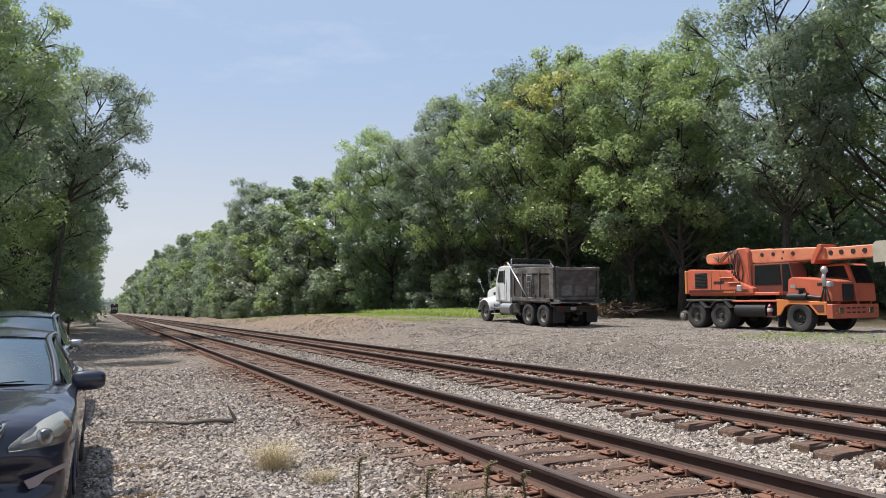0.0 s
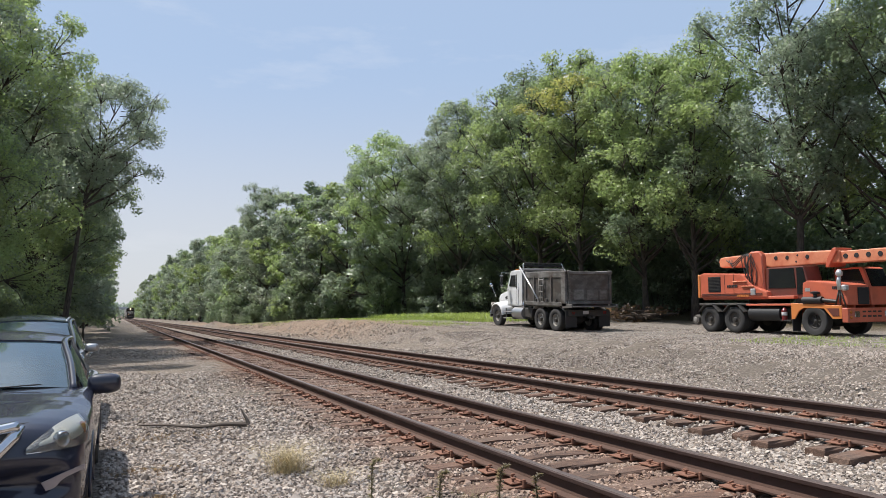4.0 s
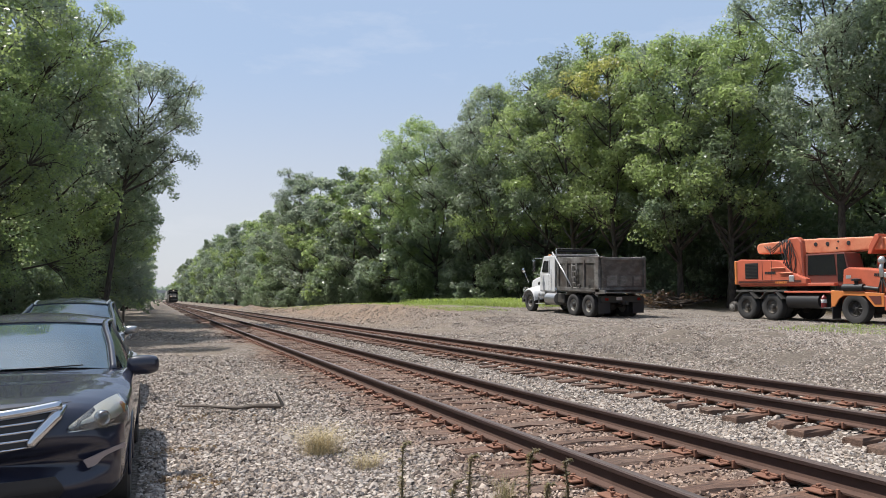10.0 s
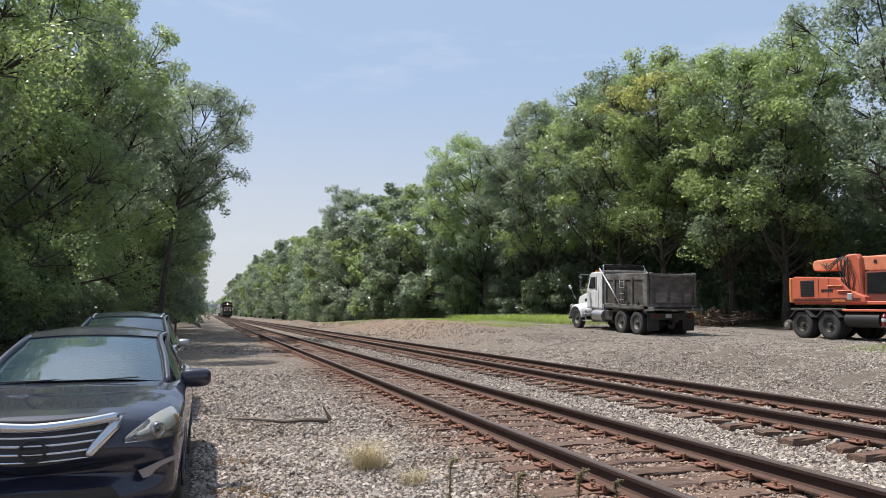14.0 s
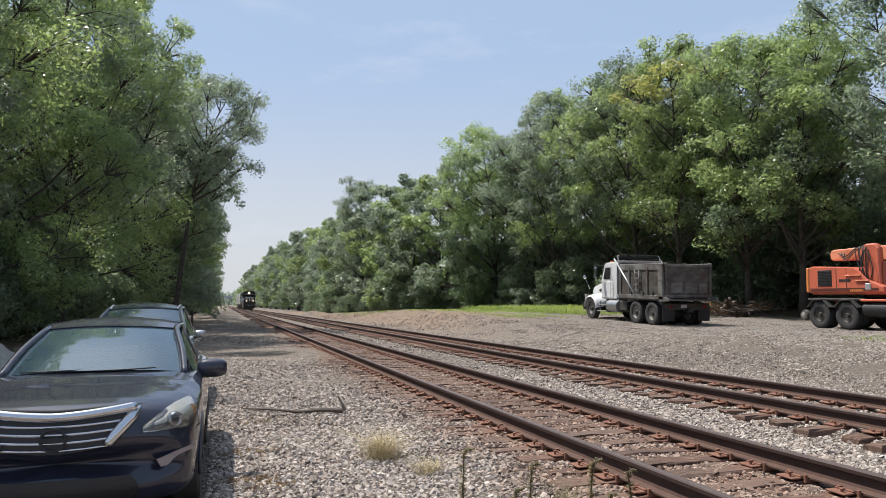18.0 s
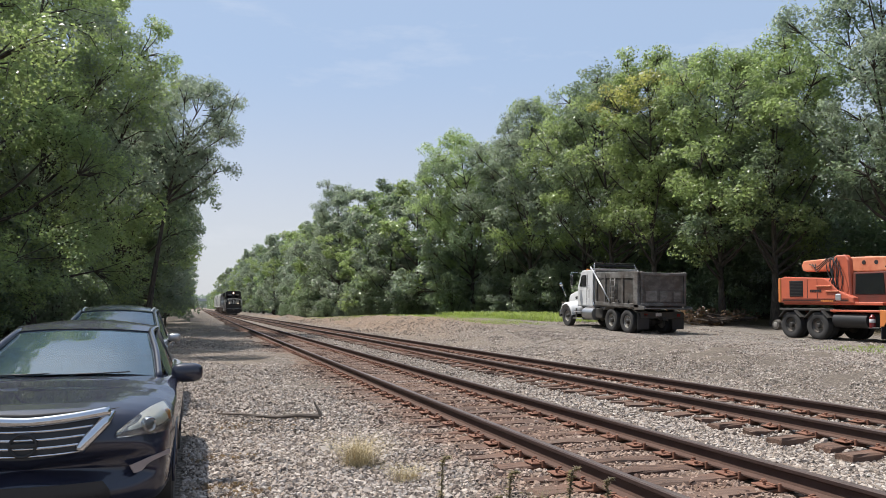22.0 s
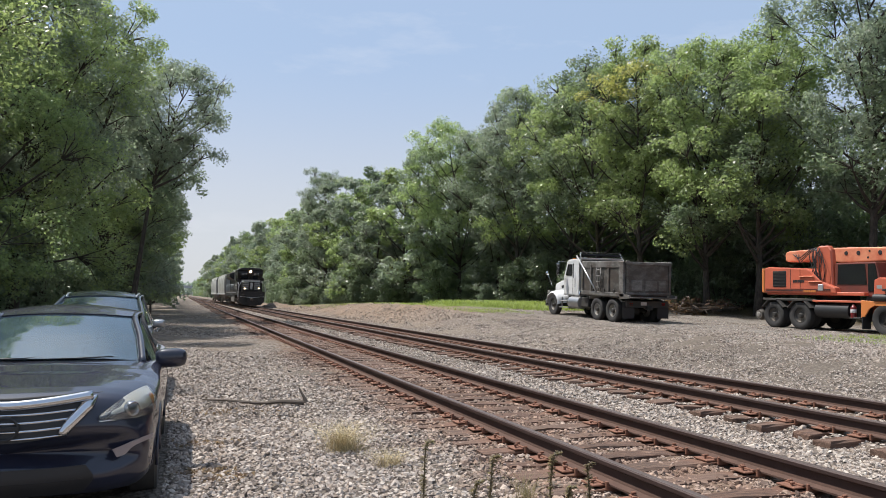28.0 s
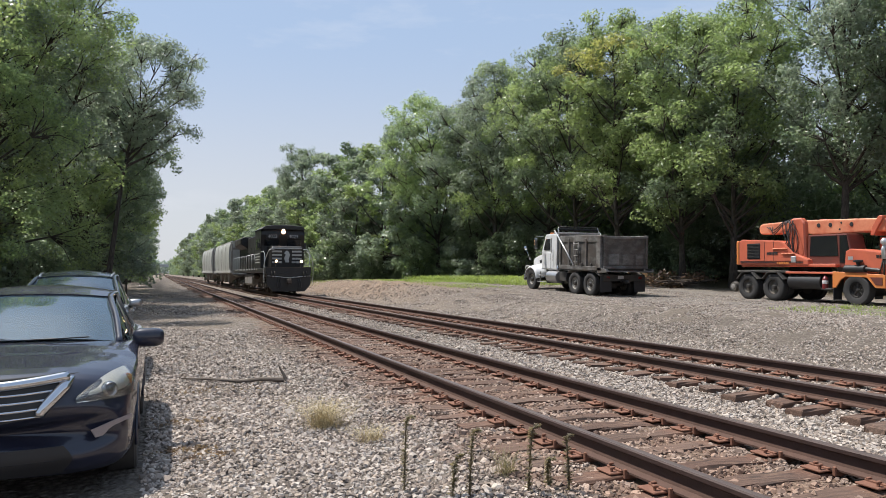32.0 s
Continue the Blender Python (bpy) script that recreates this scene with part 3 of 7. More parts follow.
def make_track(name, centre, seed, label):
    rng = random.Random(seed)
    track = tagged(new(name), label, "track", kind="structure")
    for s in (-1, 1):
        make_rail(track, centre, s)
    top = RAIL - 0.188
    far_v, far_f = [], []
    cube = np.array([(-1, -1, -1), (1, -1, -1), (1, 1, -1), (-1, 1, -1), (-1, -1, 1), (1, -1, 1), (1, 1, 1), (-1, 1, 1)], float)
    quads = np.array([(0, 3, 2, 1), (4, 5, 6, 7), (0, 1, 5, 4), (1, 2, 6, 5), (2, 3, 7, 6), (3, 0, 4, 7)])
    for yy, shift, sunk, turn, kind in tie_rows(seed):
        y = yy
        c, z = float(centre(yy)) + shift, top + float(grade(yy))
        if y < 62:
            tie = new("tie", TIE_DATA[kind])
            tie.parent = track
            tie.matrix_basis = pose(c, yy, z - sunk, 0, 0, turn + (180 if rng.random() < 0.5 else 0))
            flip = tie.matrix_basis.inverted()
            for s in (-1, 1):
                here = Matrix.Translation((float(centre(yy)) + s * HALF, yy, z + 0.001))
                if y < 46:
                    pl = new("tie_plate", PLATE_DATA)
                    pl.parent, pl.matrix_basis = tie, flip @ here
                if 1 < y < 20:
                    for dx, dy, rz in ((-0.088, 0.05, 180), (0.088, -0.05, 0), (-0.15, -0.04, 180)):
                        sp = new("spike", SPIKE_DATA)
                        sp.parent = tie
                        sp.matrix_basis = flip @ here @ pose(dx, dy + rng.uniform(-0.02, 0.02), 0.012 + rng.uniform(-0.01, 0.012), rng.uniform(-6, 6), 0, rz)
                if 2 < y < 26 and s:
                    an = new("rail_anchor", ANCHOR_DATA)
                    an.parent, an.matrix_basis = tie, flip @ here @ pose(0, -0.135, 0.014)
        else:
            v = cube * (1.3, 0.112, 0.085) + (c, yy, z - 0.085)
            far_f.append(quads + 8 * len(far_v))
            far_v.append(v)
    part("far_ties", big_mesh("far_ties", np.concatenate(far_v), np.concatenate(far_f), M["tie"]), None, track)["kind"] = "stuff"
    return track


make_track("track_main", line_x, 1, "rusty rails on weathered wooden ties in grey ballast")
make_track("track_siding", siding_x, 2, "rusty rails on weathered wooden ties joining the main track")


# ---- trees ----
def leaf_cloud(rng, centres, radii, per, size, droop=0.0, long=1.0):
    """Pointed leaves round clump centres: verts and triangles."""
    n = len(centres) * per
    c = np.repeat(centres, per, 0)
    r = np.repeat(radii, per)
    d = rng.normal(size=(n, 3))
    d /= np.linalg.norm(d, axis=1)[:, None]
    rad = rng.uniform(0.35, 1.0, n) ** 0.6
    p = c + d * (rad * r)[:, None] * (1, 1, 0.72)
    p[:, 2] -= droop * rng.uniform(0, 1, n) ** 2 * r
    nrm = d * 0.75 + rng.normal(size=(n, 3)) * 0.55 + (0, 0, 0.55)
    nrm /= np.linalg.norm(nrm, axis=1)[:, None]
    a = np.cross(nrm, rng.normal(size=(n, 3)))
    a /= np.linalg.norm(a, axis=1)[:, None] + 1e-9
    b = np.cross(nrm, a)
    s = size * rng.uniform(0.6, 1.35, n)[:, None]
    fold = nrm * s * 0.2
    v = np.stack([p - a * s * 0.8 * long, p + b * s * 0.45 + a * s * 0.45 * long + fold, p - b * s * 0.45 + a * s * 0.45 * long + fold], 1)
    return v.reshape(-1, 3), np.arange(3 * n).reshape(-1, 3)


def tree_variant(name, seed, height, spread, low, mats, per=78, lobes=38, puffs=13, size=0.125, lean=0.0, airy=False):
    """A forking trunk whose limbs carry rounded masses of foliage, each built of many small leafy clumps."""
    rng = np.random.default_rng(seed)
    rnd = random.Random(seed)
    tree = new(name)
    bm = bmesh.new()
    base_r = height * 0.0095 + 0.05
    tip = Vector((lean * height * 0.4 + rnd.uniform(-0.8, 0.8), rnd.uniform(-0.8, 0.8), height * 0.86))
    trunk = []
    for i in range(9):
        t = i / 8
        trunk.append(Vector((tip.x * t ** 1.4 + 0.3 * t * math.sin(t * 5 + seed), tip.y * t ** 1.4 + 0.3 * t * math.cos(t * 4 + seed), tip.z * t - 0.15 * (i == 0))))
    tube(bm, trunk, [base_r * (1.5 if i == 0 else 1) * (1 - 0.92 * (i / 8) ** 0.8) for i in range(9)], 9)

    def on_trunk(z):
        q = min(max(z / tip.z, 0.0), 0.999) * 8
        k = int(q)
        return trunk[k].lerp(trunk[k + 1], q - k)

    cen, rad, tone = [], [], []
    for i in range(lobes):
        u = (i + rnd.random()) / lobes
        big = rnd.uniform(1.0, 1.85) * spread / 4.2 * (0.8 if u > 0.85 else 1.0)
        z = low * height + (height - 0.75 * big - low * height) * u
        a = i * 2.4 + rnd.uniform(-0.7, 0.7)
        out = spread * float(np.interp(u, (0, 0.12, 0.35, 0.65, 0.85, 1.0), (0.75, 0.95, 1.08, 1.0, 0.8, 0.35))) * rnd.uniform(0.35, 1.08)
        axis = on_trunk(z)
        c = Vector((axis.x + math.cos(a) * out, axis.y + math.sin(a) * out, z))
        foot = on_trunk(max(0.16 * height, z - rnd.uniform(0.55, 1.0) * out - 0.4))
        bend = foot.lerp(c, 0.5) + Vector((0, 0, -0.10 * out))
        thick = base_r * (0.5 - 0.3 * u)
        tube(bm, [foot, bend, c], [thick, thick * 0.6, 0.02], 5, False)
        bright = rnd.random() if mats[-1] != "leaf_y" else 0.9 if 0.72 < u < 0.82 else 0.0
        for j in range(puffs):
            d = Vector((rnd.gauss(0, 1), rnd.gauss(0, 1), rnd.gauss(0.25, 0.9))).normalized()
            g = c + Vector((d.x, d.y, d.z * 0.82)) * big * rnd.uniform(0.5, 1.08)
            if j % 2 == 0:
                tube(bm, [bend.lerp(c, 0.8), c.lerp(g, 0.45), g], [0.032, 0.02, 0.007], 4, False)
            cen.append(tuple(g))
            rad.append(rnd.uniform(0.42, 0.8) * (0.92 if airy else 1.0) * (0.85 + 0.15 * spread / 4.2))
            tone.append(bright < 0.7)
    part("trunk", bm, M["bark"], tree)
    cen, rad, tone = np.array(cen), np.array(rad), np.array(tone)
    vs, fs, mi, o = [], [], [], 0
    for k, sel in enumerate((tone, ~tone)):
        v, f = leaf_cloud(rng, cen[sel], rad[sel], per, size, 0.6 if airy else 0.25, 1.35 if airy else 1.1)
        vs.append(v), fs.append(f + o), mi.append(np.full(len(f), k))
        o += len(v)
    me = big_mesh("crown", np.concatenate(vs), np.concatenate(fs), M[mats[0]])
    me.materials.append(M[mats[-1]])
    me.polygons.foreach_set("material_index", np.concatenate(mi).astype(np.int32))
    part("crown", me, None, tree)
    tree["tall"] = height
    return tree


def shrub_variant(name, seed, w, h, mats, clumps=46, per=90, size=0.115):
    rng = np.random.default_rng(seed)
    rnd = random.Random(seed)
    sh = new(name)
    bm = bmesh.new()
    cen = []
    for i in range(clumps):
        a, r, z = rnd.uniform(0, 6.28), w * rnd.random() ** 0.6, h * rnd.uniform(0.12, 0.95)
        g = Vector((math.cos(a) * r * (1 - 0.45 * z / h), math.sin(a) * r * (1 - 0.45 * z / h), z))
        cen.append(tuple(g))
        if i % 3 == 0:
            tube(bm, [(g.x * 0.15, g.y * 0.15, -0.1), (g.x * 0.5, g.y * 0.5, z * 0.7), g], [0.03, 0.018, 0.006], 4, False)
    part("stem", bm, M["bark"], sh)
    v, f = leaf_cloud(rng, np.array(cen), np.full(clumps, 0.5), per, size, 0.2)
    part("foliage", big_mesh("foliage", v, f, M[mats]), None, sh)
    return sh


def canopy(y):
    """How high the woods beyond the yard stand along the line."""
    return float(np.interp(y, (0, 26, 31, 34, 40, 48, 56, 61, 66, 76, 84, 91, 97, 101, 113, 140, 165, 238, 400), (21.5, 21.0, 18.6, 16.2, 17.6, 18.5, 18.2, 17.0, 15.4, 14.4, 15.2, 17.8, 18.0, 15.0, 15.8, 17.2, 17.2, 19.5, 18.5)))


def plant_woods():
    rnd = random.Random(21)
    fine = dict(per=80, size=0.118)
    big = [
        (tree_variant("tree", 1, 18.5, 4.4, 0.30, ("leaf_a", "leaf_c"), **fine), "tall leafy maple with dense dark green crown"),
        (tree_variant("tree", 2, 17.0, 4.1, 0.28, ("leaf_c", "leaf_a"), **fine), "tall tree with bright green sunlit foliage"),
        (tree_variant("tree", 3, 19.5, 4.2, 0.30, ("leaf_b", "leaf_a"), airy=True, size=0.1, per=86), "tall airy grey-green tree with open crown"),
        (tree_variant("tree", 4, 16.0, 3.9, 0.10, ("leaf_a", "leaf_b"), **fine), "broad leafy tree at the woodland edge"),
        (tree_variant("tree", 5, 19.0, 4.6, 0.30, ("leaf_b", "leaf_c"), **fine), "large spreading tree with mixed green foliage"),
        (tree_variant("tree", 6, 18.0, 3.9, 0.32, ("leaf_c", "leaf_y"), lobes=34, **fine), "tall tree with yellowing upper leaves"),
    ]
    used = set()

    def put(kind, x, y, scale, turn=None, group="woodland trees"):
        ob, label = big[kind]
        m = pose(x, y, gz(x, y) - 0.05, 0, 0, rnd.uniform(0, 360) if turn is None else turn)
        if kind in used:
            t = copy_thing(ob, m)
        else:
            t = ob
            t.matrix_basis = m
            used.add(kind)
        wide = 0.5 + 0.5 * scale
        t.scale = (wide, wide, scale)
        return tagged(t, label, "tree", group)

    # lighter crowns for trees that stay far off, and close-leaved ones for those that stand near
    far = {k: len(big) + i for i, k in enumerate((0, 1, 3, 4))}
    coarse = dict(per=40, lobes=30, puffs=11, size=0.225)
    # far crowns take the greyer, lighter leaf colours to stand for aerial haze
    big += [(tree_variant("tree", 11, 18.5, 4.4, 0.06, ("leaf_b", "leaf_c"), **coarse), big[0][1]),
            (tree_variant("tree", 12, 17.0, 4.0, 0.05, ("leaf_c", "leaf_b"), **coarse), big[1][1]),
            (tree_variant("tree", 14, 16.5, 4.1, 0.05, ("leaf_b", "leaf_a"), **coarse), big[3][1]),
            (tree_variant("tree", 15, 19.0, 4.6, 0.06, ("leaf_b", "leaf_c"), **coarse), big[4][1])]
    near = {k: len(big) + i for i, k in enumerate((0, 1, 3))}
    close = dict(per=170, lobes=36, puffs=13, size=0.08)
    big += [(tree_variant("tree", 21, 18.5, 4.4, 0.14, ("leaf_c", "leaf_a"), **close), "tall leafy tree with a full light green crown"),
            (tree_variant("tree", 22, 17.5, 4.3, 0.12, ("leaf_c", "leaf_b"), **close), "tall tree with light green sunlit leaves"),
            (tree_variant("tree", 24, 17.0, 4.2, 0.08, ("leaf_c", "leaf_b"), **close), "broad leafy tree with light and grey-green crown")]

    # the woods beyond the yard: front row, then a second row behind
    rows = [(-4, 0), (2, 4), (7, 2), (12, 1), (17.5, 4), (22, 0), (27, 2), (31.5, 1), (35.5, 1), (40.5, 5), (45, 0), (49, 1), (53.5, 4), (58, 3), (62.5, 1), (67, 0), (72, 4), (77, 3), (82, 1), (88, 0), (94, 2), (101, 3), (108, 0), (116, 1), (125, 3), (135, 4), (146, 0), (158, 3), (172, 1), (188, 4), (206, 0), (226, 3), (248, 1), (272, 0), (300, 4), (330, 3), (365, 0), (410, 1)]
    for y, k in rows:
        x = float(woods_x(y)) + (rnd.uniform(0.8, 2.4) if 22 < y < 46 else rnd.uniform(2.2, 4.2))
        k = far.get(k, k) if y > 66 else k
        put(k, x, y + rnd.uniform(-1, 1), canopy(y) * rnd.uniform(0.94, 1.03) / big[k][0]["tall"])
    for y, k in ((0, 4), (9, 0), (19, 4), (28, 0), (34.5, 3), (39, 4), (44, 2), (51, 0), (57, 4), (64, 3), (71, 0), (80, 4), (91, 3), (106, 0), (122, 0), (142, 4)):
        x = float(woods_x(y)) + rnd.uniform(7.0, 9.5)
        k = far.get(k, k) if y > 45 else k
        put(k, x, y + rnd.uniform(-1.5, 1.5), canopy(y + 3) * rnd.uniform(0.95, 1.04) / big[k][0]["tall"])
    # the row that overhangs the service strip
    for y, k, dx in ((20.5, 0, -10.4), (27, 3, -9.2), (31, 1, -8.6), (35.5, 0, -6.8), (41, 4, -7.0), (52, 0, -5.2), (58, 3, -5.0), (65, 4, -5.0), (73, 0, -4.8), (82, 1, -4.8), (92, 3, -4.8), (104, 4, -4.8), (118, 0, -4.9), (134, 3, -5.0), (152, 1, -5.2), (174, 0, -5.6), (200, 4, -6.2), (232, 3, -7), (270, 0, -8), (315, 1, -9.5), (370, 4, -11.5)):
        k = near.get(k, k) if y < 40 else far.get(k, k) if y > 66 else k
        put(k, dx + rnd.uniform(-0.4, 0.4), y, rnd.uniform(0.92, 1.05), group="trees along the service strip")
    # rear row; the first two, out of view, are added to shade the shrubs
    for y, k in ((11, 4), (16.5, 0), (23, 0), (30, 4), (38, 2), (47, 0), (57, 4), (70, 2)):
        put(far.get(k, k), -13.0 + rnd.uniform(-1, 1), y, rnd.uniform(1.0, 1.12), group="trees along the service strip")

    airy = tree_variant("tree", 8, 16.5, 3.2, 0.6, ("leaf_b", "leaf_b"), per=74, lobes=26, puffs=12, size=0.095, lean=0.42, airy=True)
    airy.matrix_basis = pose(-2.9, 47.5, gz(-2.9, 47.5))
    twigs = bmesh.new()
    for k in range(16):
        a, q = rnd.uniform(-0.9, 1.3), Vector((3.9 + rnd.uniform(-1.2, 0.8), rnd.uniform(-1.8, 1.2), 12.4 + rnd.uniform(-0.5, 2.6)))
        tip = q + Vector((math.cos(a) * 0.9, rnd.uniform(-0.5, 0.5), math.sin(a) * 0.8 + 0.2))
        tube(twigs, [q, q.lerp(tip, 0.5) + Vector((0, 0, 0.12)), tip], [0.03, 0.02, 0.007], 4, False)
        tube(twigs, [q.lerp(tip, 0.5), tip + Vector((rnd.uniform(-0.4, 0.5), 0.2, rnd.uniform(-0.2, 0.4)))], [0.016, 0.006], 4, False)
    part("bare_twigs", twigs, M["bark"], airy)["kind"] = "stuff"
    tagged(airy, "leaning airy tree overhanging the service strip", "tree", "trees along the service strip")

    shrubs = [shrub_variant("shrub", 31, 1.7, 2.6, "leaf_a"), shrub_variant("shrub", 32, 1.3, 1.7, "leaf_b"), shrub_variant("shrub", 33, 2.0, 3.6, "leaf_a", 60), shrub_variant("shrub", 34, 1.8, 3.0, "leaf_a", 50, 260, 0.058)]
    first = set()
    for i in range(146):
        if i >= 122:
            y = 15.5 + (i - 122) * 1.9 + rnd.uniform(-0.6, 0.6)
            x = -5.7 + rnd.uniform(-0.7, 0.3) - (2.6 if y < 46 else 0.0)
        elif i >= 104:
            y = 12 + (i - 104) * 1.5 + rnd.uniform(-0.5, 0.5)
            x = -9.0 + rnd.uniform(-1.6, 0.3)
        elif i >= 78:
            y = 17 + (i - 78) * 1.05 + rnd.uniform(-0.5, 0.5)
            x = float(woods_x(y)) + rnd.uniform(1.8, 4.2) + (4.0 if y < 38 else 0.0)
        elif i < 42:
            y = 2 + i * 3.1 + rnd.uniform(-1, 1)
            x = float(woods_x(y)) + (rnd.uniform(3.0, 6.5) if y < 44 else rnd.uniform(0.4, 2.6))
        else:
            y = 21 + (i - 42) * 2.6 + rnd.uniform(-1, 1)
            x = -6.6 + rnd.uniform(-1.8, 0.5) - (2.0 if y < 46 else 0.0)
        k = 2 if i >= 122 else rnd.randrange(3)
        if x < 0 and y < 30:
            k = 3
        m = pose(x, y, gz(x, y) - 0.05, 0, 0, rnd.uniform(0, 360))
        if k in first:
            s = copy_thing(shrubs[k], m)
        else:
            s = shrubs[k]
            s.matrix_basis = m
            first.add(k)
        s.scale = (rnd.uniform(0.8, 1.3),) * 3
        tagged(s, "leafy dark green undergrowth shrub", "shrub", "woodland undergrowth")


plant_woods()


def far_woods():
    """Deep woods behind the edge trees and the hazy tree line where the tracks vanish."""
    rng = np.random.default_rng(77)

    def bank(name, n, xf, ys, hs, r, size, per, mat):
        y = rng.uniform(*ys, n)
        h = rng.uniform(0.02, 1.0, n) ** 0.8
        x = xf(y) + rng.uniform(0, 6, n)
        z = ground_z(x, y) + h * rng.uniform(*hs, n)
        v, f = leaf_cloud(rng, np.stack([x, y, z], 1), np.full(n, r), per, size)
        tagged(new(name, big_mesh(name, v, f, M[mat])), "dense distant green woodland", "woods", kind="stuff")

    bank("deep_woods", 600, lambda y: woods_x(y) + 12, (-12, 30), (3, 6), 1.4, 0.4, 42, "leaf_a")
    bank("deep_woods_further", 2000, lambda y: woods_x(y) + 12, (30, 130), (4, 9), 1.5, 0.4, 42, "leaf_a")
    bank("deep_woods_strip", 1300, lambda y: -16.5 - 0.0 * y, (14, 110), (4, 11), 1.4, 0.19, 120, "leaf_a")
    bank("understorey", 1500, lambda y: woods_x(y) + 5.5, (0, 120), (3, 6.5), 1.0, 0.26, 34, "leaf_a")
    bank("understorey_near_cars", 190, lambda y: -13.0 + 0.0 * y, (12, 30), (2.5, 6), 1.0, 0.062, 330, "leaf_a")
    bank("understorey_strip", 720, lambda y: -12.0 + 0.0 * y, (30, 110), (2.5, 6), 1.0, 0.15, 80, "leaf_a")
    bank("far_woods_yard", 1300, lambda y: woods_x(y) + 4, (130, 760), (9, 15), 2.2, 0.9, 26, "leaf_a")
    bank("far_woods_strip", 1300, lambda y: line_x(y) - 20 - 0.012 * y, (110, 760), (9, 17), 2.2, 0.9, 26, "leaf_a")
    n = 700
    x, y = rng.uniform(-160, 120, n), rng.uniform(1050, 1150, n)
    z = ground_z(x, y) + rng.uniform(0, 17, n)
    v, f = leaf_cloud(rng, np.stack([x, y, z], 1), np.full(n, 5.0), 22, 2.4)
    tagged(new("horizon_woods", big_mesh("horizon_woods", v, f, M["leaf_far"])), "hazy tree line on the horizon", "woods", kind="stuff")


far_woods()


# ---- materials for vehicles ----
def car_paint(name, base):
    m = Nodes(name)
    p = m.coords()
    dust = m.noise(p, 2.2, 6)
    fine = m.noise(p, 260, 2)
    col = m.mix(m.math("MULTIPLY", m.ramp(dust, [(0.4, (0, 0, 0)), (0.8, (1, 1, 1))]), 0.06), base, (0.19, 0.17, 0.15))
    m.set(Base_Color=col, Metallic=0.0, Coat_Weight=1.0, Coat_Roughness=0.03, Roughness=m.math("ADD", m.math("MULTIPLY", dust, 0.2), 0.3))
    m.bsdf.inputs["Specular IOR Level"].default_value = 0.1
    m.bump(fine, 0.015, 0.001)
    return m.mat


def glass(name, tint, trans=0.8, rough=0.04, ior=1.5):
    m = Nodes(name)
    n = m.noise(m.coords(), 5, 4)
    m.set(Base_Color=m.mix(n, tint, tuple(c * 0.85 for c in tint)), Transmission_Weight=trans, Roughness=rough, IOR=ior)
    return m.mat


def glowing(name, colour, power):
    m = Nodes(name)
    m.set(Base_Color=(0.9, 0.9, 0.85), Roughness=0.3)
    m.bsdf.inputs["Emission Color"].default_value = (*colour, 1)
    m.bsdf.inputs["Emission Strength"].default_value = power
    return m.mat


M["navy"] = car_paint("navy_car_paint", (0.018, 0.020, 0.036))
M["charcoal"] = car_paint("charcoal_car_paint", (0.035, 0.045, 0.055))
M["glass"] = glass("windscreen_glass", (0.20, 0.33, 0.42), 0.85, 0.0, 2.1)
M["lamp_silver"] = plain("lamp_reflector", (0.64, 0.62, 0.56), 0.35, 0.3)
M["dark_glass"] = glass("dark_cab_glass", (0.02, 0.022, 0.024), 0.2, 0.05)
M["lens"] = glass("clouded_lamp_lens", (0.95, 0.95, 0.91), 0.97, 0.03)
M["fog_panel"] = plain("dull_fog_panel", (0.30, 0.245, 0.235), 0.45, 0.1)
M["chrome"] = plain("chrome", (0.58, 0.59, 0.62), 0.14, 1.0, 0.15)
M["silver"] = plain("silver_paint", (0.55, 0.56, 0.57), 0.3, 0.5)
M["tyre"] = plain("dusty_rubber", (0.06, 0.056, 0.052), 0.85, 0.0, 0.3, 18)
M["rubber"] = plain("worn_black_rubber", (0.032, 0.031, 0.031), 0.8, 0.0, 0.3, 18)
M["black"] = plain("black_plastic", (0.018, 0.018, 0.02), 0.55)
M["dark"] = plain("dark_interior", (0.02, 0.02, 0.022), 0.9)
M["alloy"] = plain("alloy_rim", (0.42, 0.42, 0.43), 0.35, 0.8)
M["amber"] = plain("amber_lens", (0.55, 0.18, 0.04), 0.25)
M["red_lens"] = plain("red_lens", (0.4, 0.02, 0.015), 0.25)


def spline(pts, n):
    """Catmull-Rom through points, n samples."""
    p = np.array(pts, float)
    p = np.concatenate([2 * p[:1] - p[1:2], p, 2 * p[-1:] - p[-2:-1]])
    t = np.linspace(0, len(pts) - 1 - 1e-9, n)
    i = t.astype(int)
    f = (t - i)[:, None]
    a, b, c, d = p[i], p[i + 1], p[i + 2], p[i + 3]
    return 0.5 * (2 * b + (c - a) * f + (2 * a - 5 * b + 4 * c - d) * f * f + (3 * b - a - 3 * c + d) * f ** 3)


def grid_bm(P, close=False, bm=None, flip=False):
    """A sheet from an array of points (n, m, 3)."""
    bm = bm or bmesh.new()
    n, m = P.shape[:2]
    v = [[bm.verts.new(P[i, j]) for j in range(m)] for i in range(n)]
    for i in range(n - 1):
        for j in range(m - 1):
            q = [v[i][j], v[i + 1][j], v[i + 1][j + 1], v[i][j + 1]]
            if len({tuple(round(c, 5) for c in x.co) for x in q}) < 3:
                continue
            bm.faces.new(q[::-1] if flip else q).smooth = True
    return bm


def sheet(bm, thick):
    """Gives a sheet thickness."""
    bmesh.ops.remove_doubles(bm, verts=bm.verts, dist=1e-5)
    bmesh.ops.solidify(bm, geom=list(bm.faces), thickness=thick)
    return bm


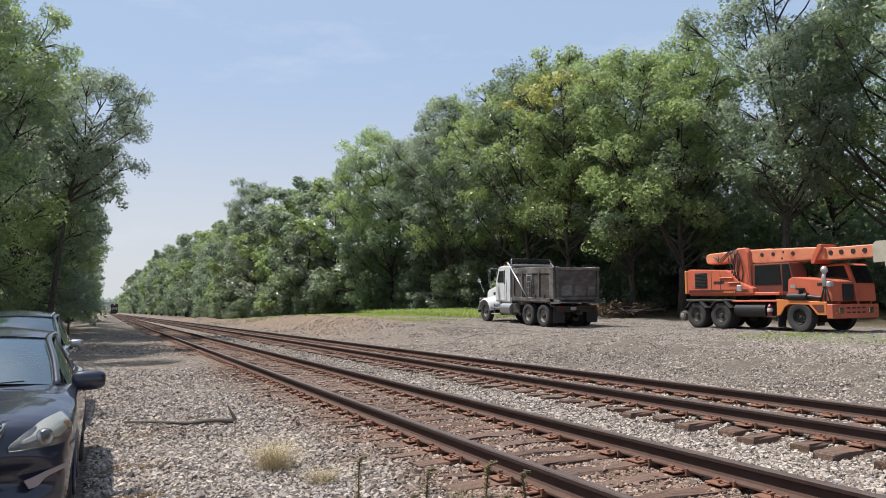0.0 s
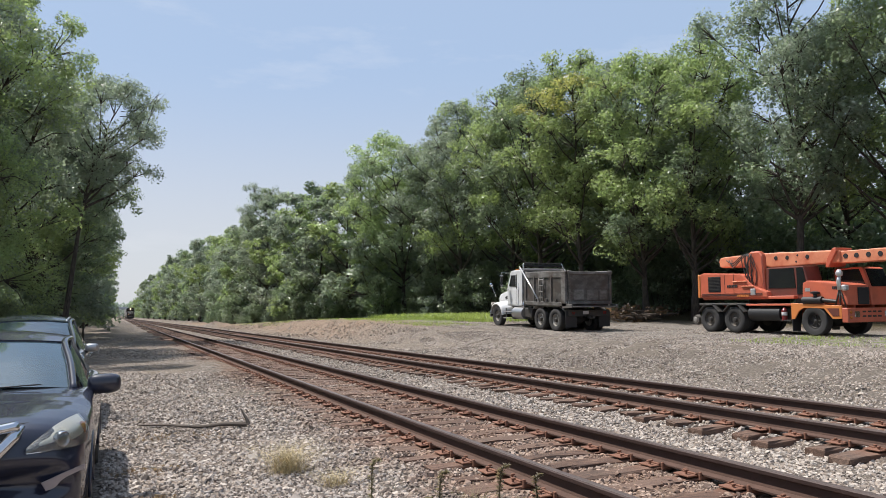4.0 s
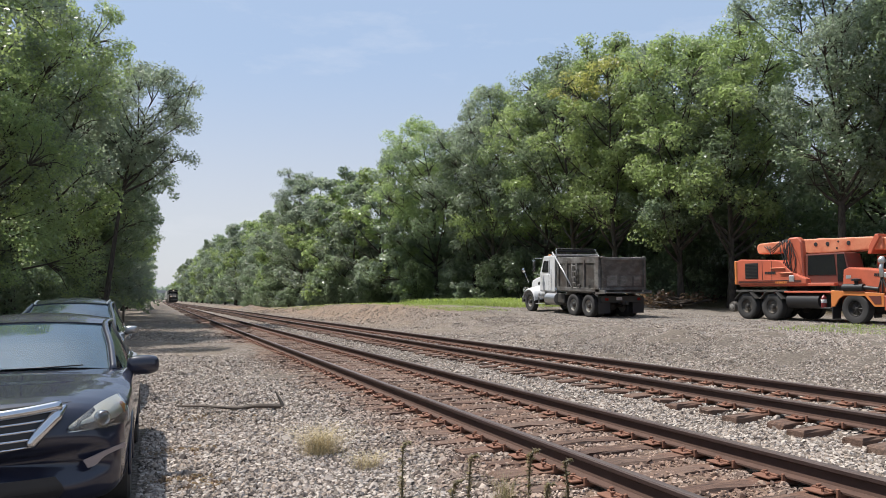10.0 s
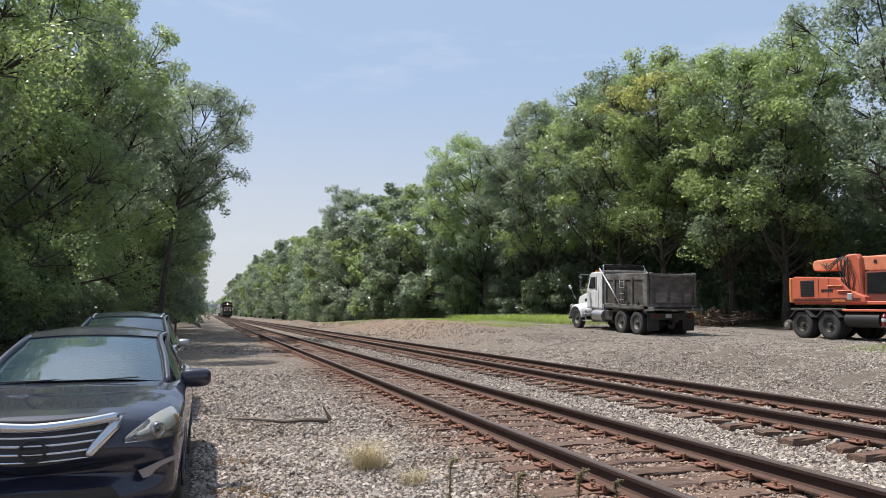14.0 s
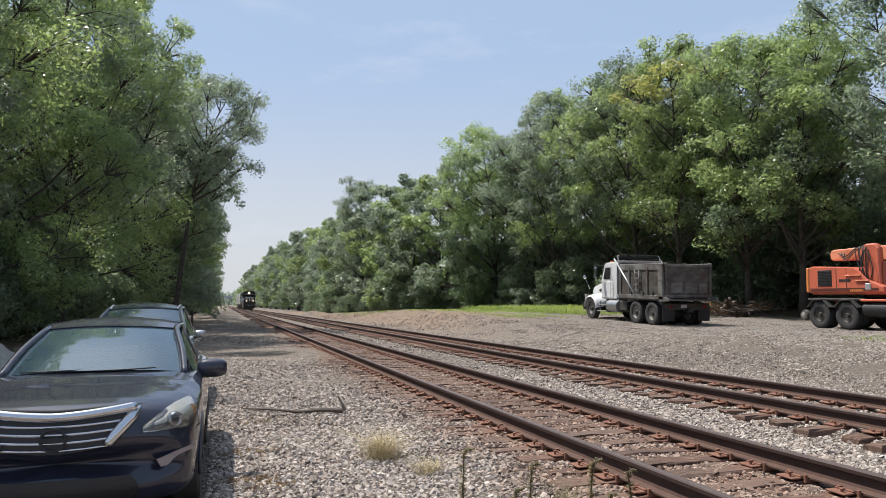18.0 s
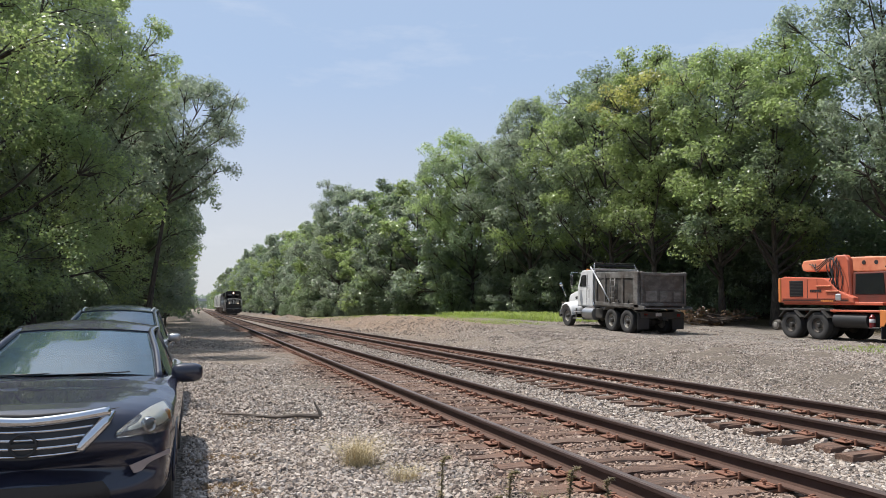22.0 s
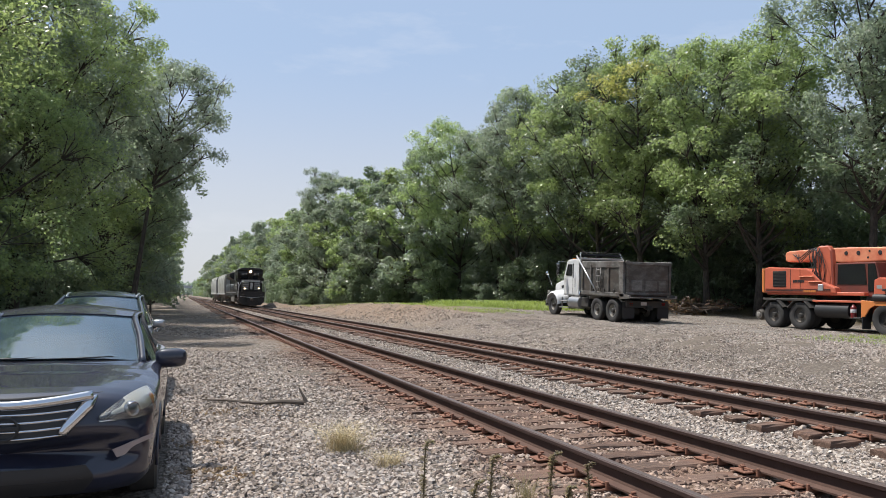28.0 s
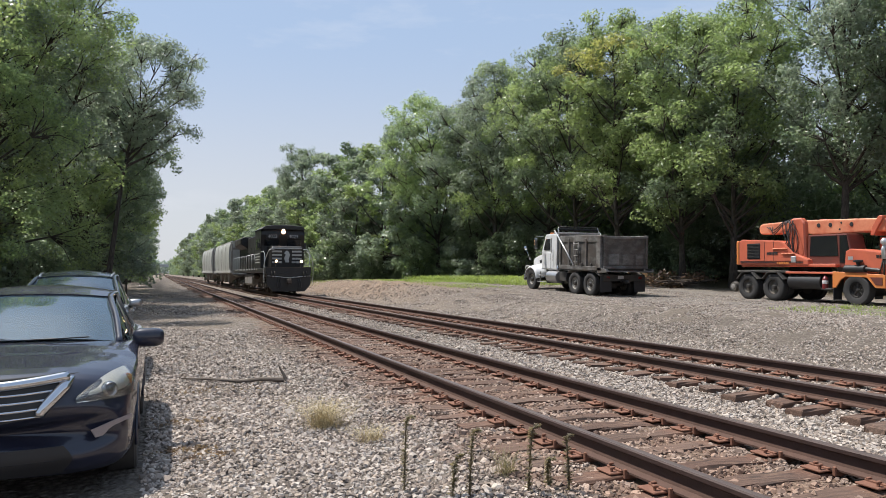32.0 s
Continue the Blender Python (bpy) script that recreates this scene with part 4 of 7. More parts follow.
def patch(name, rows, mat, parent, n=14, m=14, thick=0.006, label=""):
    """A curved panel through a few rows of points."""
    a = np.array([spline(r, m) for r in rows])
    b = np.array([spline(a[:, j], n) for j in range(m)]).transpose(1, 0, 2)
    return part(name, sheet(grid_bm(b), thick), mat, parent, label, smooth=True)


def wheel(parent, name, at, radius, width, rim, out=1, spokes=10, tyre_mat=None, rim_mat=None, dual=False):
    """A road wheel: tyre with tread shoulders, dished rim, spokes or hand holes, hub."""
    w = part(name, lathe(bmesh.new(), [(-width * 0.42 * out, rim * 0.96), (width * 0.30 * out, rim * 0.96), (width * 0.34 * out, rim * 0.9), (width * 0.1 * out, rim * 0.82)], "X", 28), rim_mat or M["alloy"], parent, smooth=True, at=Matrix.Translation(at))
    h = width / 2
    prof = [(-h * 0.8, rim), (-h, rim + (radius - rim) * 0.35), (-h * 0.97, radius * 0.94), (-h * 0.8, radius * 0.995), (-h * 0.3, radius), (h * 0.3, radius), (h * 0.8, radius * 0.995), (h * 0.97, radius * 0.94), (h, rim + (radius - rim) * 0.35), (h * 0.8, rim)]
    part("tyre", lathe(bmesh.new(), prof + prof[:1], "X", 32, cap=False), tyre_mat or M["tyre"], w, smooth=True)
    bm = bmesh.new()
    if not spokes:
        for k in range(10):
            m = Matrix.Rotation(2 * math.pi * k / 10, 4, "X")
            box(bm, out * width * 0.1 - 0.01, out * width * 0.1 + 0.035, -0.014, 0.014, rim * 0.50, rim * 0.60, 0.004, m)
        part("wheel_nuts", bm, M["frame"], w)
        part("hub", lathe(bmesh.new(), [(out * width * 0.1, rim * 0.36), (out * width * 0.34, rim * 0.33), (out * width * 0.5, rim * 0.26), (out * width * 0.52, rim * 0.1)], "X", 18), M["frame"], w, smooth=True)
        return w
    for k in range(spokes):
        m = Matrix.Rotation(2 * math.pi * k / spokes, 4, "X")
        box(bm, out * width * 0.16 - 0.012, out * width * 0.16 + 0.02, -rim * 0.055, rim * 0.055, rim * 0.15, rim * 0.93, 0.006, m)
    part("spokes" if spokes > 20 else "rim_face", bm, rim_mat or M["alloy"], w)
    part("hub", lathe(bmesh.new(), [(out * width * 0.1, rim * 0.24), (out * width * 0.28, rim * 0.22), (out * width * 0.32, rim * 0.12)], "X", 16), rim_mat or M["alloy"], w, smooth=True)
    return w


def sedan(m, paint, label, tall=1.0, rails=False, mirror_mat=None, name="sedan"):
    """A parked four-door car. Local: x across, y from the nose backwards, z up from the ground."""
    car = group_at(name, m, label, "car", "parked cars")
    small = 0.72 if rails else 1.0
    S = tall
    W = 0.915
    front_ax, rear_ax, R = 0.97, 3.745, 0.335

    def top(y):
        return np.interp(y, (0, 0.03, 0.07, 0.12, 0.2, 0.35, 0.8, 1.4, 1.85, 2.4, 3.9, 4.1, 4.6, 4.75, 4.82, 4.86), (0.64, 0.76, 0.84, 0.885, 0.912, 0.937, 0.98, 1.02, 1.03, 1.0, 1.03, 1.07, 1.08, 1.0, 0.85, 0.7)) * S

    def shoulder(y):
        return np.interp(y, (0, 0.05, 0.15, 0.3, 0.6, 1.2, 2.0, 3.0, 4.0, 4.6, 4.75, 4.86), (0.58, 0.66, 0.74, 0.80, 0.86, 0.93, 0.975, 0.99, 1.01, 0.98, 0.86, 0.6)) * S

    def width(y):
        return np.interp(y, (0, 0.05, 0.2, 0.5, 0.9, 1.6, 3.2, 3.9, 4.4, 4.7, 4.86), (0.80, 0.85, 0.875, 0.905, 0.915, 0.905, 0.91, 0.915, 0.89, 0.84, 0.78))

    def low(y):
        return np.interp(y, (0, 0.04, 0.12, 0.3, 0.6, 1.4, 3.4, 4.4, 4.7, 4.86), (0.36, 0.24, 0.19, 0.18, 0.19, 0.2, 0.2, 0.22, 0.28, 0.4))

    ys = np.unique(np.concatenate([np.linspace(0, 0.25, 14), np.linspace(0.25, 1.6, 40), np.linspace(1.6, 3.2, 14), np.linspace(3.2, 4.4, 36), np.linspace(4.4, 4.86, 16)]))
    rows = []
    for y in ys:
        w, b, t, s = float(width(y)), float(low(y)), float(top(y)), float(shoulder(y))
        half = [(0.0, b + 0.02), (0.7 * w, b), (0.95 * w, b + 0.05), (w, b + 0.45 * (s - b)), (0.988 * w, s - 0.09), (0.955 * w, s), (0.80 * w, s + 0.62 * (t - s)), (0.45 * w, t - 0.006), (0, t)]
        h = spline([(a, 0, z) for a, z in half], 40)
        full = np.concatenate([h, (h * (-1, 1, 1))[::-1][1:-1], h[:1]])
        warp = 0.36 * (np.abs(full[:, 0]) / W) ** 2.5 * math.exp(-y / 0.85) - 0.25 * (np.abs(full[:, 0]) / W) ** 2.5 * math.exp(-(4.86 - y) / 0.7)
        full[:, 1] = y + warp
        rows.append(full)
    for k, r in ((0, rows[0]), (len(rows) + 2, rows[-1])):
        c = r.mean(0)
        caps = [c + (r - c) * f + (0, 0, 0) for f in (0.002, 0.5)]
        rows = caps + rows if k == 0 else rows + caps[::-1]
    P = np.array(rows)
    # wheel arches: snap round the openings, then leave the inside out
    for ax in (front_ax, rear_ax):
        d = np.stack([P[..., 1] - ax, P[..., 2] - R], -1)
        r = np.linalg.norm(d, axis=-1)
        side = (np.abs(P[..., 0]) > 0.62) & (P[..., 2] < 0.85)
        near = side & (np.abs(r - 0.385) < 0.026)
        k = np.where(near, 0.385 / np.maximum(r, 1e-6), 1)
        P[..., 1] = ax + d[..., 0] * k
        P[..., 2] = R + d[..., 1] * k
    bm = grid_bm(P)
    bmesh.ops.remove_doubles(bm, verts=bm.verts, dist=1e-4)
    gone = []
    for f in bm.faces:
        c = f.calc_center_median()
        if abs(c.x) > 0.6 and c.z < 0.8:
            for ax in (front_ax, rear_ax):
                if math.hypot(c.y - ax, c.z - R) < 0.383:
                    gone.append(f)
                    break
    bmesh.ops.delete(bm, geom=list(set(gone)), context="FACES")
    part("body", bm, paint, car, smooth="all")
    bm = bmesh.new()
    box(bm, -0.66, 0.66, 0.5, 4.5, 0.2, 0.72)
    part("underbody", bm, M["dark"], car)
    for sx in (-1, 1):
        for ax in (front_ax, rear_ax):
            arc = [(sx * (W - 0.012), ax + 0.383 * math.cos(a), R + 0.383 * math.sin(a)) for a in np.linspace(-0.15, math.pi + 0.15, 20)]
            part("arch_lip", tube(bmesh.new(), arc, 0.012, 6), paint, car)
            wheel(car, "wheel", (sx * 0.80, ax, R), R, 0.215, 0.215, sx)
    # cabin
    z = S
    cow = [(-0.70, 2.0, 1.0 * z), (-0.4, 1.86, 1.035 * z), (0, 1.80, 1.045 * z), (0.4, 1.86, 1.035 * z), (0.70, 2.0, 1.0 * z)]
    hi = [(-0.575, 2.98, 1.37 * z), (-0.3, 2.88, 1.395 * z), (0, 2.85, 1.402 * z), (0.3, 2.88, 1.395 * z), (0.575, 2.98, 1.37 * z)]
    mid = [tuple((np.array(a) + np.array(b)) / 2 + (0, 0, 0.022)) for a, b in zip(cow, hi)]
    patch("windscreen", [cow, mid, hi], M["glass"], car, label="tinted windscreen")
    rt = [(-0.58, 4.0, 1.36 * z), (-0.3, 4.03, 1.39 * z), (0, 4.04, 1.40 * z), (0.3, 4.03, 1.39 * z), (0.58, 4.0, 1.36 * z)]
    rm = [(-0.62, 3.4, 1.42 * z), (-0.3, 3.4, 1.47 * z), (0, 3.4, 1.485 * z), (0.3, 3.4, 1.47 * z), (0.62, 3.4, 1.42 * z)]
    patch("roof", [hi, rm, rt], paint, car, thick=0.02)
    rb = [(-0.66, 4.45, 1.06 * z), (-0.3, 4.52, 1.08 * z), (0, 4.54, 1.085 * z), (0.3, 4.52, 1.08 * z), (0.66, 4.45, 1.06 * z)]
    rq = [tuple((np.array(a) + np.array(b)) / 2 + (0, 0, 0.03)) for a, b in zip(rt, rb)]
    patch("rear_window", [rt, rq, rb], M["glass"], car)
    for sx in (-1, 1):
        part("front_pillar", tube(bmesh.new(), spline([(sx * 0.735, 1.93, 0.985 * z), (sx * 0.68, 2.42, 1.20 * z), (sx * 0.60, 2.96, 1.375 * z), (sx * 0.625, 3.4, 1.405 * z), (sx * 0.60, 4.0, 1.36 * z), (sx * 0.69, 4.5, 1.05 * z)], 26), 0.032, 8), paint, car)
        part("centre_pillar", tube(bmesh.new(), [(sx * 0.80, 3.22, 0.97 * z), (sx * 0.63, 3.3, 1.40 * z)], 0.03, 6), M["black"], car)
        a = [(sx * 0.815, 2.08, 0.97 * z), (sx * 0.82, 2.6, 0.985 * z), (sx * 0.82, 3.2, 0.99 * z)]
        b = [(sx * 0.69, 2.38, 1.18 * z), (sx * 0.66, 2.8, 1.33 * z), (sx * 0.635, 3.28, 1.385 * z)]
        patch("front_door_window", [a, b], M["glass"], car, 6, 8)
        a = [(sx * 0.82, 3.28, 0.99 * z), (sx * 0.81, 3.8, 1.0 * z), (sx * 0.79, 4.2, 1.03 * z)]
        b = [(sx * 0.635, 3.34, 1.385 * z), (sx * 0.63, 3.7, 1.37 * z), (sx * 0.64, 4.1, 1.28 * z)]
        patch("rear_door_window", [a, b], M["glass"], car, 6, 8)
        # door mirror: housing on a short stalk, with a plate of mirror glass
        bm = bmesh.new()
        bmesh.ops.create_icosphere(bm, subdivisions=3, radius=1.0)
        for v in bm.verts:
            c = v.co
            k = 1.0 if c.y < 0 else 0.72
            c.x, c.y, c.z = math.copysign(abs(c.x) ** 0.6, c.x) * 0.135 * small, c.y * 0.085 * k, math.copysign(abs(c.z) ** 0.62, c.z) * 0.09 * small
        mir = part("door_mirror", bm, mirror_mat or paint, car, smooth="all", at=Matrix.Translation((sx * 0.965, 2.10, 1.02 * z)))
        part("mirror_stalk", tube(bmesh.new(), [(-sx * 0.19, 0.03, -0.085), (-sx * 0.05, 0.02, -0.05)], [0.035, 0.03], 8), M["black"], mir)
        bm = bmesh.new()
        box(bm, -0.105 * small, 0.105 * small, 0.052, 0.06, -0.062 * small, 0.062 * small, 0.003)
        part("mirror_glass", bm, M["chrome"], mir)
        for y in (2.85, 3.75):
            bm = bmesh.new()
            box(bm, sx * 0.918 - 0.012, sx * 0.918 + 0.012, y - 0.1, y + 0.1, 0.86 * z, 0.89 * z, 0.008)
            part("door_handle", bm, mirror_mat or paint, car)
        for y in (2.02, 3.22, 4.02):
            part("door_seam", tube(bmesh.new(), [(sx * 0.885, y, 0.3), (sx * 0.904, y, 0.55), (sx * 0.878, y + 0.02, 0.93 * z)], 0.005, 4), M["dark"], car)
        # headlamp: swept lens with a projector behind
        base = [(0.525, 0.195, 0.715), (0.64, 0.245, 0.712), (0.80, 0.40, 0.708), (0.868, 0.58, 0.715)]
        crest = [(0.53, 0.205, 0.738), (0.62, 0.29, 0.815), (0.72, 0.42, 0.882), (0.80, 0.64, 0.902)]
        mid = [(0.527, 0.188, 0.727), (0.632, 0.228, 0.762), (0.778, 0.375, 0.795), (0.862, 0.60, 0.81)]
        lamp = patch("headlamp", [[(sx * (x + 0.012), y - 0.085, q * z) for x, y, q in r] for r in (base, mid, crest)], M["lens"], car, 10, 16, 0.012, "clouded yellowed headlamp lens")
        patch("lamp_bowl", [[(sx * (x * 0.985 + 0.012), y - 0.04, (q - 0.8) * 0.95 * z + 0.8 * z) for x, y, q in r] for r in (base, mid, crest)], M["lamp_silver"], lamp, 8, 12, 0.004)
        tilt = Matrix.Translation((sx * 0.738, 0.243, 0.772 * z)) @ Matrix.Rotation(radians(45 * sx), 4, "Z")
        part("projector", lathe(bmesh.new(), [(0.008, 0.032), (-0.004, 0.037), (-0.010, 0.043), (-0.010, 0.050), (-0.002, 0.055), (0.03, 0.055)], "Y", 28), M["chrome"], lamp, smooth=True, at=tilt)
        part("projector_lens", lathe(bmesh.new(), [(0.012, 0.034), (0.002, 0.029), (-0.005, 0.018), (-0.008, 0.004)], "Y", 20), M["dark_glass"], lamp, smooth=True, at=tilt)
        bm = bmesh.new()
        box(bm, -0.02, 0.02, -0.012, 0.012, -0.05, 0.05, 0.008, Matrix.Translation((sx * 0.842, 0.50, 0.80 * z)))
        part("turn_signal", bm, M["amber"], lamp)
        # lower lamp bezel
        q0 = [(sx * 0.64, 0.205, 0.440 * z), (sx * 0.69, 0.240, 0.452 * z), (sx * 0.735, 0.28, 0.502 * z), (sx * 0.855, 0.40, 0.545 * z)]
        q1 = [(sx * 0.612, 0.195, 0.498 * z), (sx * 0.69, 0.242, 0.524 * z), (sx * 0.745, 0.29, 0.545 * z), (sx * 0.858, 0.405, 0.575 * z)]
        patch("fog_lamp", [[(a * 1.018, b - 0.036 - 0.34 * max(0, abs(a) - 0.68), c) for a, b, c in r] for r in (q0, q1)], M["fog_panel"], car, 5, 8, 0.01, "dull reddish-grey fog lamp panel")
    # grille: dark opening, bright V-shaped surround, bars, round badge
    def nose(x):
        return 0.36 * (abs(x) / W) ** 2.5

    up = [(x, nose(x) - 0.012 + 0.06, (0.835 + 0.055 * (abs(x) / 0.5) ** 1.5) * z) for x in np.linspace(-0.49, 0.49, 9)]
    dn = [(x, nose(x) - 0.015 + 0.02, (0.60 + 0.035 * (abs(x) / 0.3) ** 2) * z) for x in np.linspace(-0.33, 0.33, 9)]
    grille = patch("grille", [dn, [tuple((np.array(a) + np.array(b)) / 2 - (0, 0.012, 0)) for a, b in zip(dn, up)], up], M["black"], car, 8, 18, 0.01)
    part("grille_surround", tube(bmesh.new(), spline([(x, y - 0.015, q + 0.012) for x, y, q in up], 30), 0.036, 10), M["chrome"], grille, "bright chrome band")
    for sx in (-1, 1):
        part("grille_horn", tube(bmesh.new(), spline([(sx * 0.515, nose(0.515) + 0.062, 0.893 * z), (sx * 0.46, nose(0.46) + 0.03, 0.825 * z), (sx * 0.375, nose(0.375) - 0.005, 0.72 * z), (sx * 0.325, nose(0.325) - 0.008, 0.645 * z)], 14), np.interp(np.linspace(0, 1, 14), (0, 0.3, 1), (0.012, 0.046, 0.034)).tolist(), 8), M["chrome"], grille)
    part("bonnet_gap", tube(bmesh.new(), spline([(x, y + 0.012, q + 0.045 - 0.03 * (abs(x) / 0.49) ** 2) for x, y, q in up], 30), 0.017, 8), M["dark"], grille, "dark gap below the bonnet edge")
    for k, q in enumerate((0.625, 0.675, 0.73, 0.785)):
        hw = 0.33 + 0.12 * (q - 0.60) / 0.25
        part("grille_bar", tube(bmesh.new(), [(x, nose(x) - 0.02 + 0.17 * (q - 0.56), (q + 0.03 * (x / 0.45) ** 2) * z) for x in np.linspace(-hw, hw, 11)], 0.011 if k else 0.008, 6), M["chrome"], grille)
    bm = lathe(bmesh.new(), [(-0.012, 0.084), (-0.022, 0.076), (-0.012, 0.066), (0.0, 0.066)], "Y", 28, cap=False)
    box(bm, -0.078, 0.078, -0.022, -0.008, -0.014, 0.014, 0.004)
    part("badge", bm, M["black"], grille, at=Matrix.Translation((0, -0.005, 0.70 * z)))
    lo = [(x, nose(x) + 0.035, 0.235 * z) for x in np.linspace(-0.46, 0.46, 9)]
    li = [(x, nose(x) - 0.018, 0.33 * z) for x in np.linspace(-0.52, 0.52, 9)]
    lu = [(x, nose(x) - 0.02, 0.425 * z) for x in np.linspace(-0.47, 0.47, 9)]
    intake = patch("lower_intake", [lo, li, lu], M["black"], car, 8, 18, 0.01)
    for q in (0.28, 0.33, 0.38):
        part("intake_bar", tube(bmesh.new(), [(x, nose(x) - 0.024 + 0.03 * (q < 0.3), q * z) for x in np.linspace(-0.46, 0.46, 11)], 0.006, 5), M["dark"], intake)
    part("bonnet_seam", tube(bmesh.new(), spline([(-0.70, 0.80, 0.895 * z), (-0.5, 0.27, 0.892 * z), (0, 0.165, 0.885 * z), (0.5, 0.27, 0.892 * z), (0.70, 0.80, 0.895 * z), (0.74, 1.5, 0.99 * z)], 36), 0.007, 5), M["dark"], car)
    for x0, x1 in ((-0.55, -0.02), (0.0, 0.5)):
        part("wiper", tube(bmesh.new(), [(x0, 1.815, 1.046 * z), ((x0 + x1) / 2, 1.80, 1.052 * z), (x1, 1.845, 1.058 * z)], 0.006, 5), M["black"], car)
    # inside
    bm = bmesh.new()
    box(bm, -0.66, 0.66, 1.95, 2.3, 0.72 * z, 0.98 * z, 0.06)
    part("dashboard", bm, M["dark"], car)
    for sx in (-1, 1):
        bm = bmesh.new()
        box(bm, sx * 0.36 - 0.24, sx * 0.36 + 0.24, 2.95, 3.12, 0.45, 1.12 * z, 0.06)
        box(bm, sx * 0.36 - 0.12, sx * 0.36 + 0.12, 2.98, 3.08, 1.13 * z, 1.29 * z, 0.04)
        part("seat", bm, M["dark"], car)
    bm = bmesh.new()
    box(bm, -0.62, 0.62, 3.9, 4.05, 0.45, 1.15 * z, 0.06)
    part("rear_seat", bm, M["dark"], car)
    if rails:
        for sx in (-1, 1):
            part("roof_rail", tube(bmesh.new(), spline([(sx * 0.55, 2.98, 1.39 * z), (sx * 0.555, 3.08, 1.425 * z), (sx * 0.57, 3.5, 1.452 * z), (sx * 0.555, 3.95, 1.42 * z), (sx * 0.54, 4.08, 1.385 * z)], 18), 0.016, 6), M["silver"], car)
    else:
        bm = bmesh.new()
        box(bm, -0.03, 0.03, -0.09, 0.07, 0.0, 0.03, 0.012)
        part("roof_aerial", bm, M["black"], car, at=Matrix.Translation((0, 3.85, 1.43 * z)))
    shorten(car)
    return car


def shorten(car, by=0.28):
    """A shorter bonnet: the nose, lamps and front wheels sit further back, the cabin stays."""
    def shift(y):
        return by * np.clip((1.75 - y) / 0.75, 0, 1)

    def move(ob):
        at = ob.matrix_basis.translation
        if at.length > 1e-6:
            ob.matrix_basis = Matrix.Translation((0, float(shift(at.y)), 0)) @ ob.matrix_basis
            return
        co = np.empty(len(ob.data.vertices) * 3, np.float32)
        ob.data.vertices.foreach_get("co", co)
        co[1::3] += shift(co[1::3])
        ob.data.vertices.foreach_set("co", co)
        ob.data.update()
        for c in ob.children:
            move(c)

    for c in car.children:
        move(c)


first_car = sedan(pose(-1.105, 5.38, -0.045), M["navy"], "dark navy four-door sedan with clouded headlamps, dusty")
sedan(pose(-1.32, 10.85, -0.03), M["charcoal"], "dark grey car with roof rails and silver mirrors, behind the sedan", 1.115, True, M["alloy"], "estate_car")
first_car.scale = (1.055, 1.0, 1.0)


# ---- dump truck ----
M["white"] = painted("dusty_white_paint", (0.66, 0.67, 0.68), (0.26, 0.23, 0.2), 0.4, 0.35)
M["steel_lt"] = painted("pale_scraped_steel", (0.26, 0.255, 0.245), (0.12, 0.1, 0.08), 0.6, 0.6, 0.1, 1.6)


def scraped_steel(name, dark, light):
    """Bare plate scraped by loads: long level scratches, rust blooms and dust."""
    m = Nodes(name)
    p = m.coords()
    mp = m.add("ShaderNodeMapping", Scale=(1.0, 1.0, 1.6))
    m.link(p, mp.inputs[0])
    streak = m.noise(mp.outputs[0], 2.0, 7, 0.62)
    blotch = m.noise(p, 1.3, 5)
    fine = m.noise(p, 22, 3)
    col = m.mix(m.ramp(streak, [(0.44, (0, 0, 0)), (0.66, (1, 1, 1))]), dark, light)
    col = m.mix(m.math("MULTIPLY", m.ramp(blotch, [(0.5, (0, 0, 0)), (0.68, (1, 1, 1))]), 0.55), col, (0.085, 0.055, 0.04))
    col = m.mix(m.math("MULTIPLY", fine, 0.3), col, tuple(c * 0.5 for c in dark))
    m.set(Base_Color=col, Metallic=0.2, Roughness=m.math("ADD", m.math("MULTIPLY", streak, 0.3), 0.4))
    m.bump(streak, 0.15, 0.006)
    return m.mat


M["body_steel"] = scraped_steel("scraped_body_steel", (0.07, 0.065, 0.06), (0.165, 0.155, 0.145))
M["rail_steel"] = scraped_steel("scraped_edge_steel", (0.11, 0.104, 0.097), (0.25, 0.24, 0.228))
M["frame"] = painted("dirty_black_frame", (0.028, 0.027, 0.026), (0.09, 0.075, 0.06), 0.6, 0.7)
M["dull_rim"] = painted("dirty_rim", (0.33, 0.32, 0.30), (0.12, 0.1, 0.08), 0.7, 0.6, 0.2, 3)
M["dark_rim"] = painted("dusty_black_rim", (0.09, 0.085, 0.08), (0.16, 0.13, 0.1), 0.6, 0.6, 0.1, 3)
M["tarp"] = plain("black_mesh_tarp", (0.02, 0.02, 0.02), 0.9)


def mk(parent, name, mat, fn, label="", smooth_=False, at=None):
    bm = bmesh.new()
    fn(bm)
    return part(name, bm, mat, parent, label, smooth_, at)


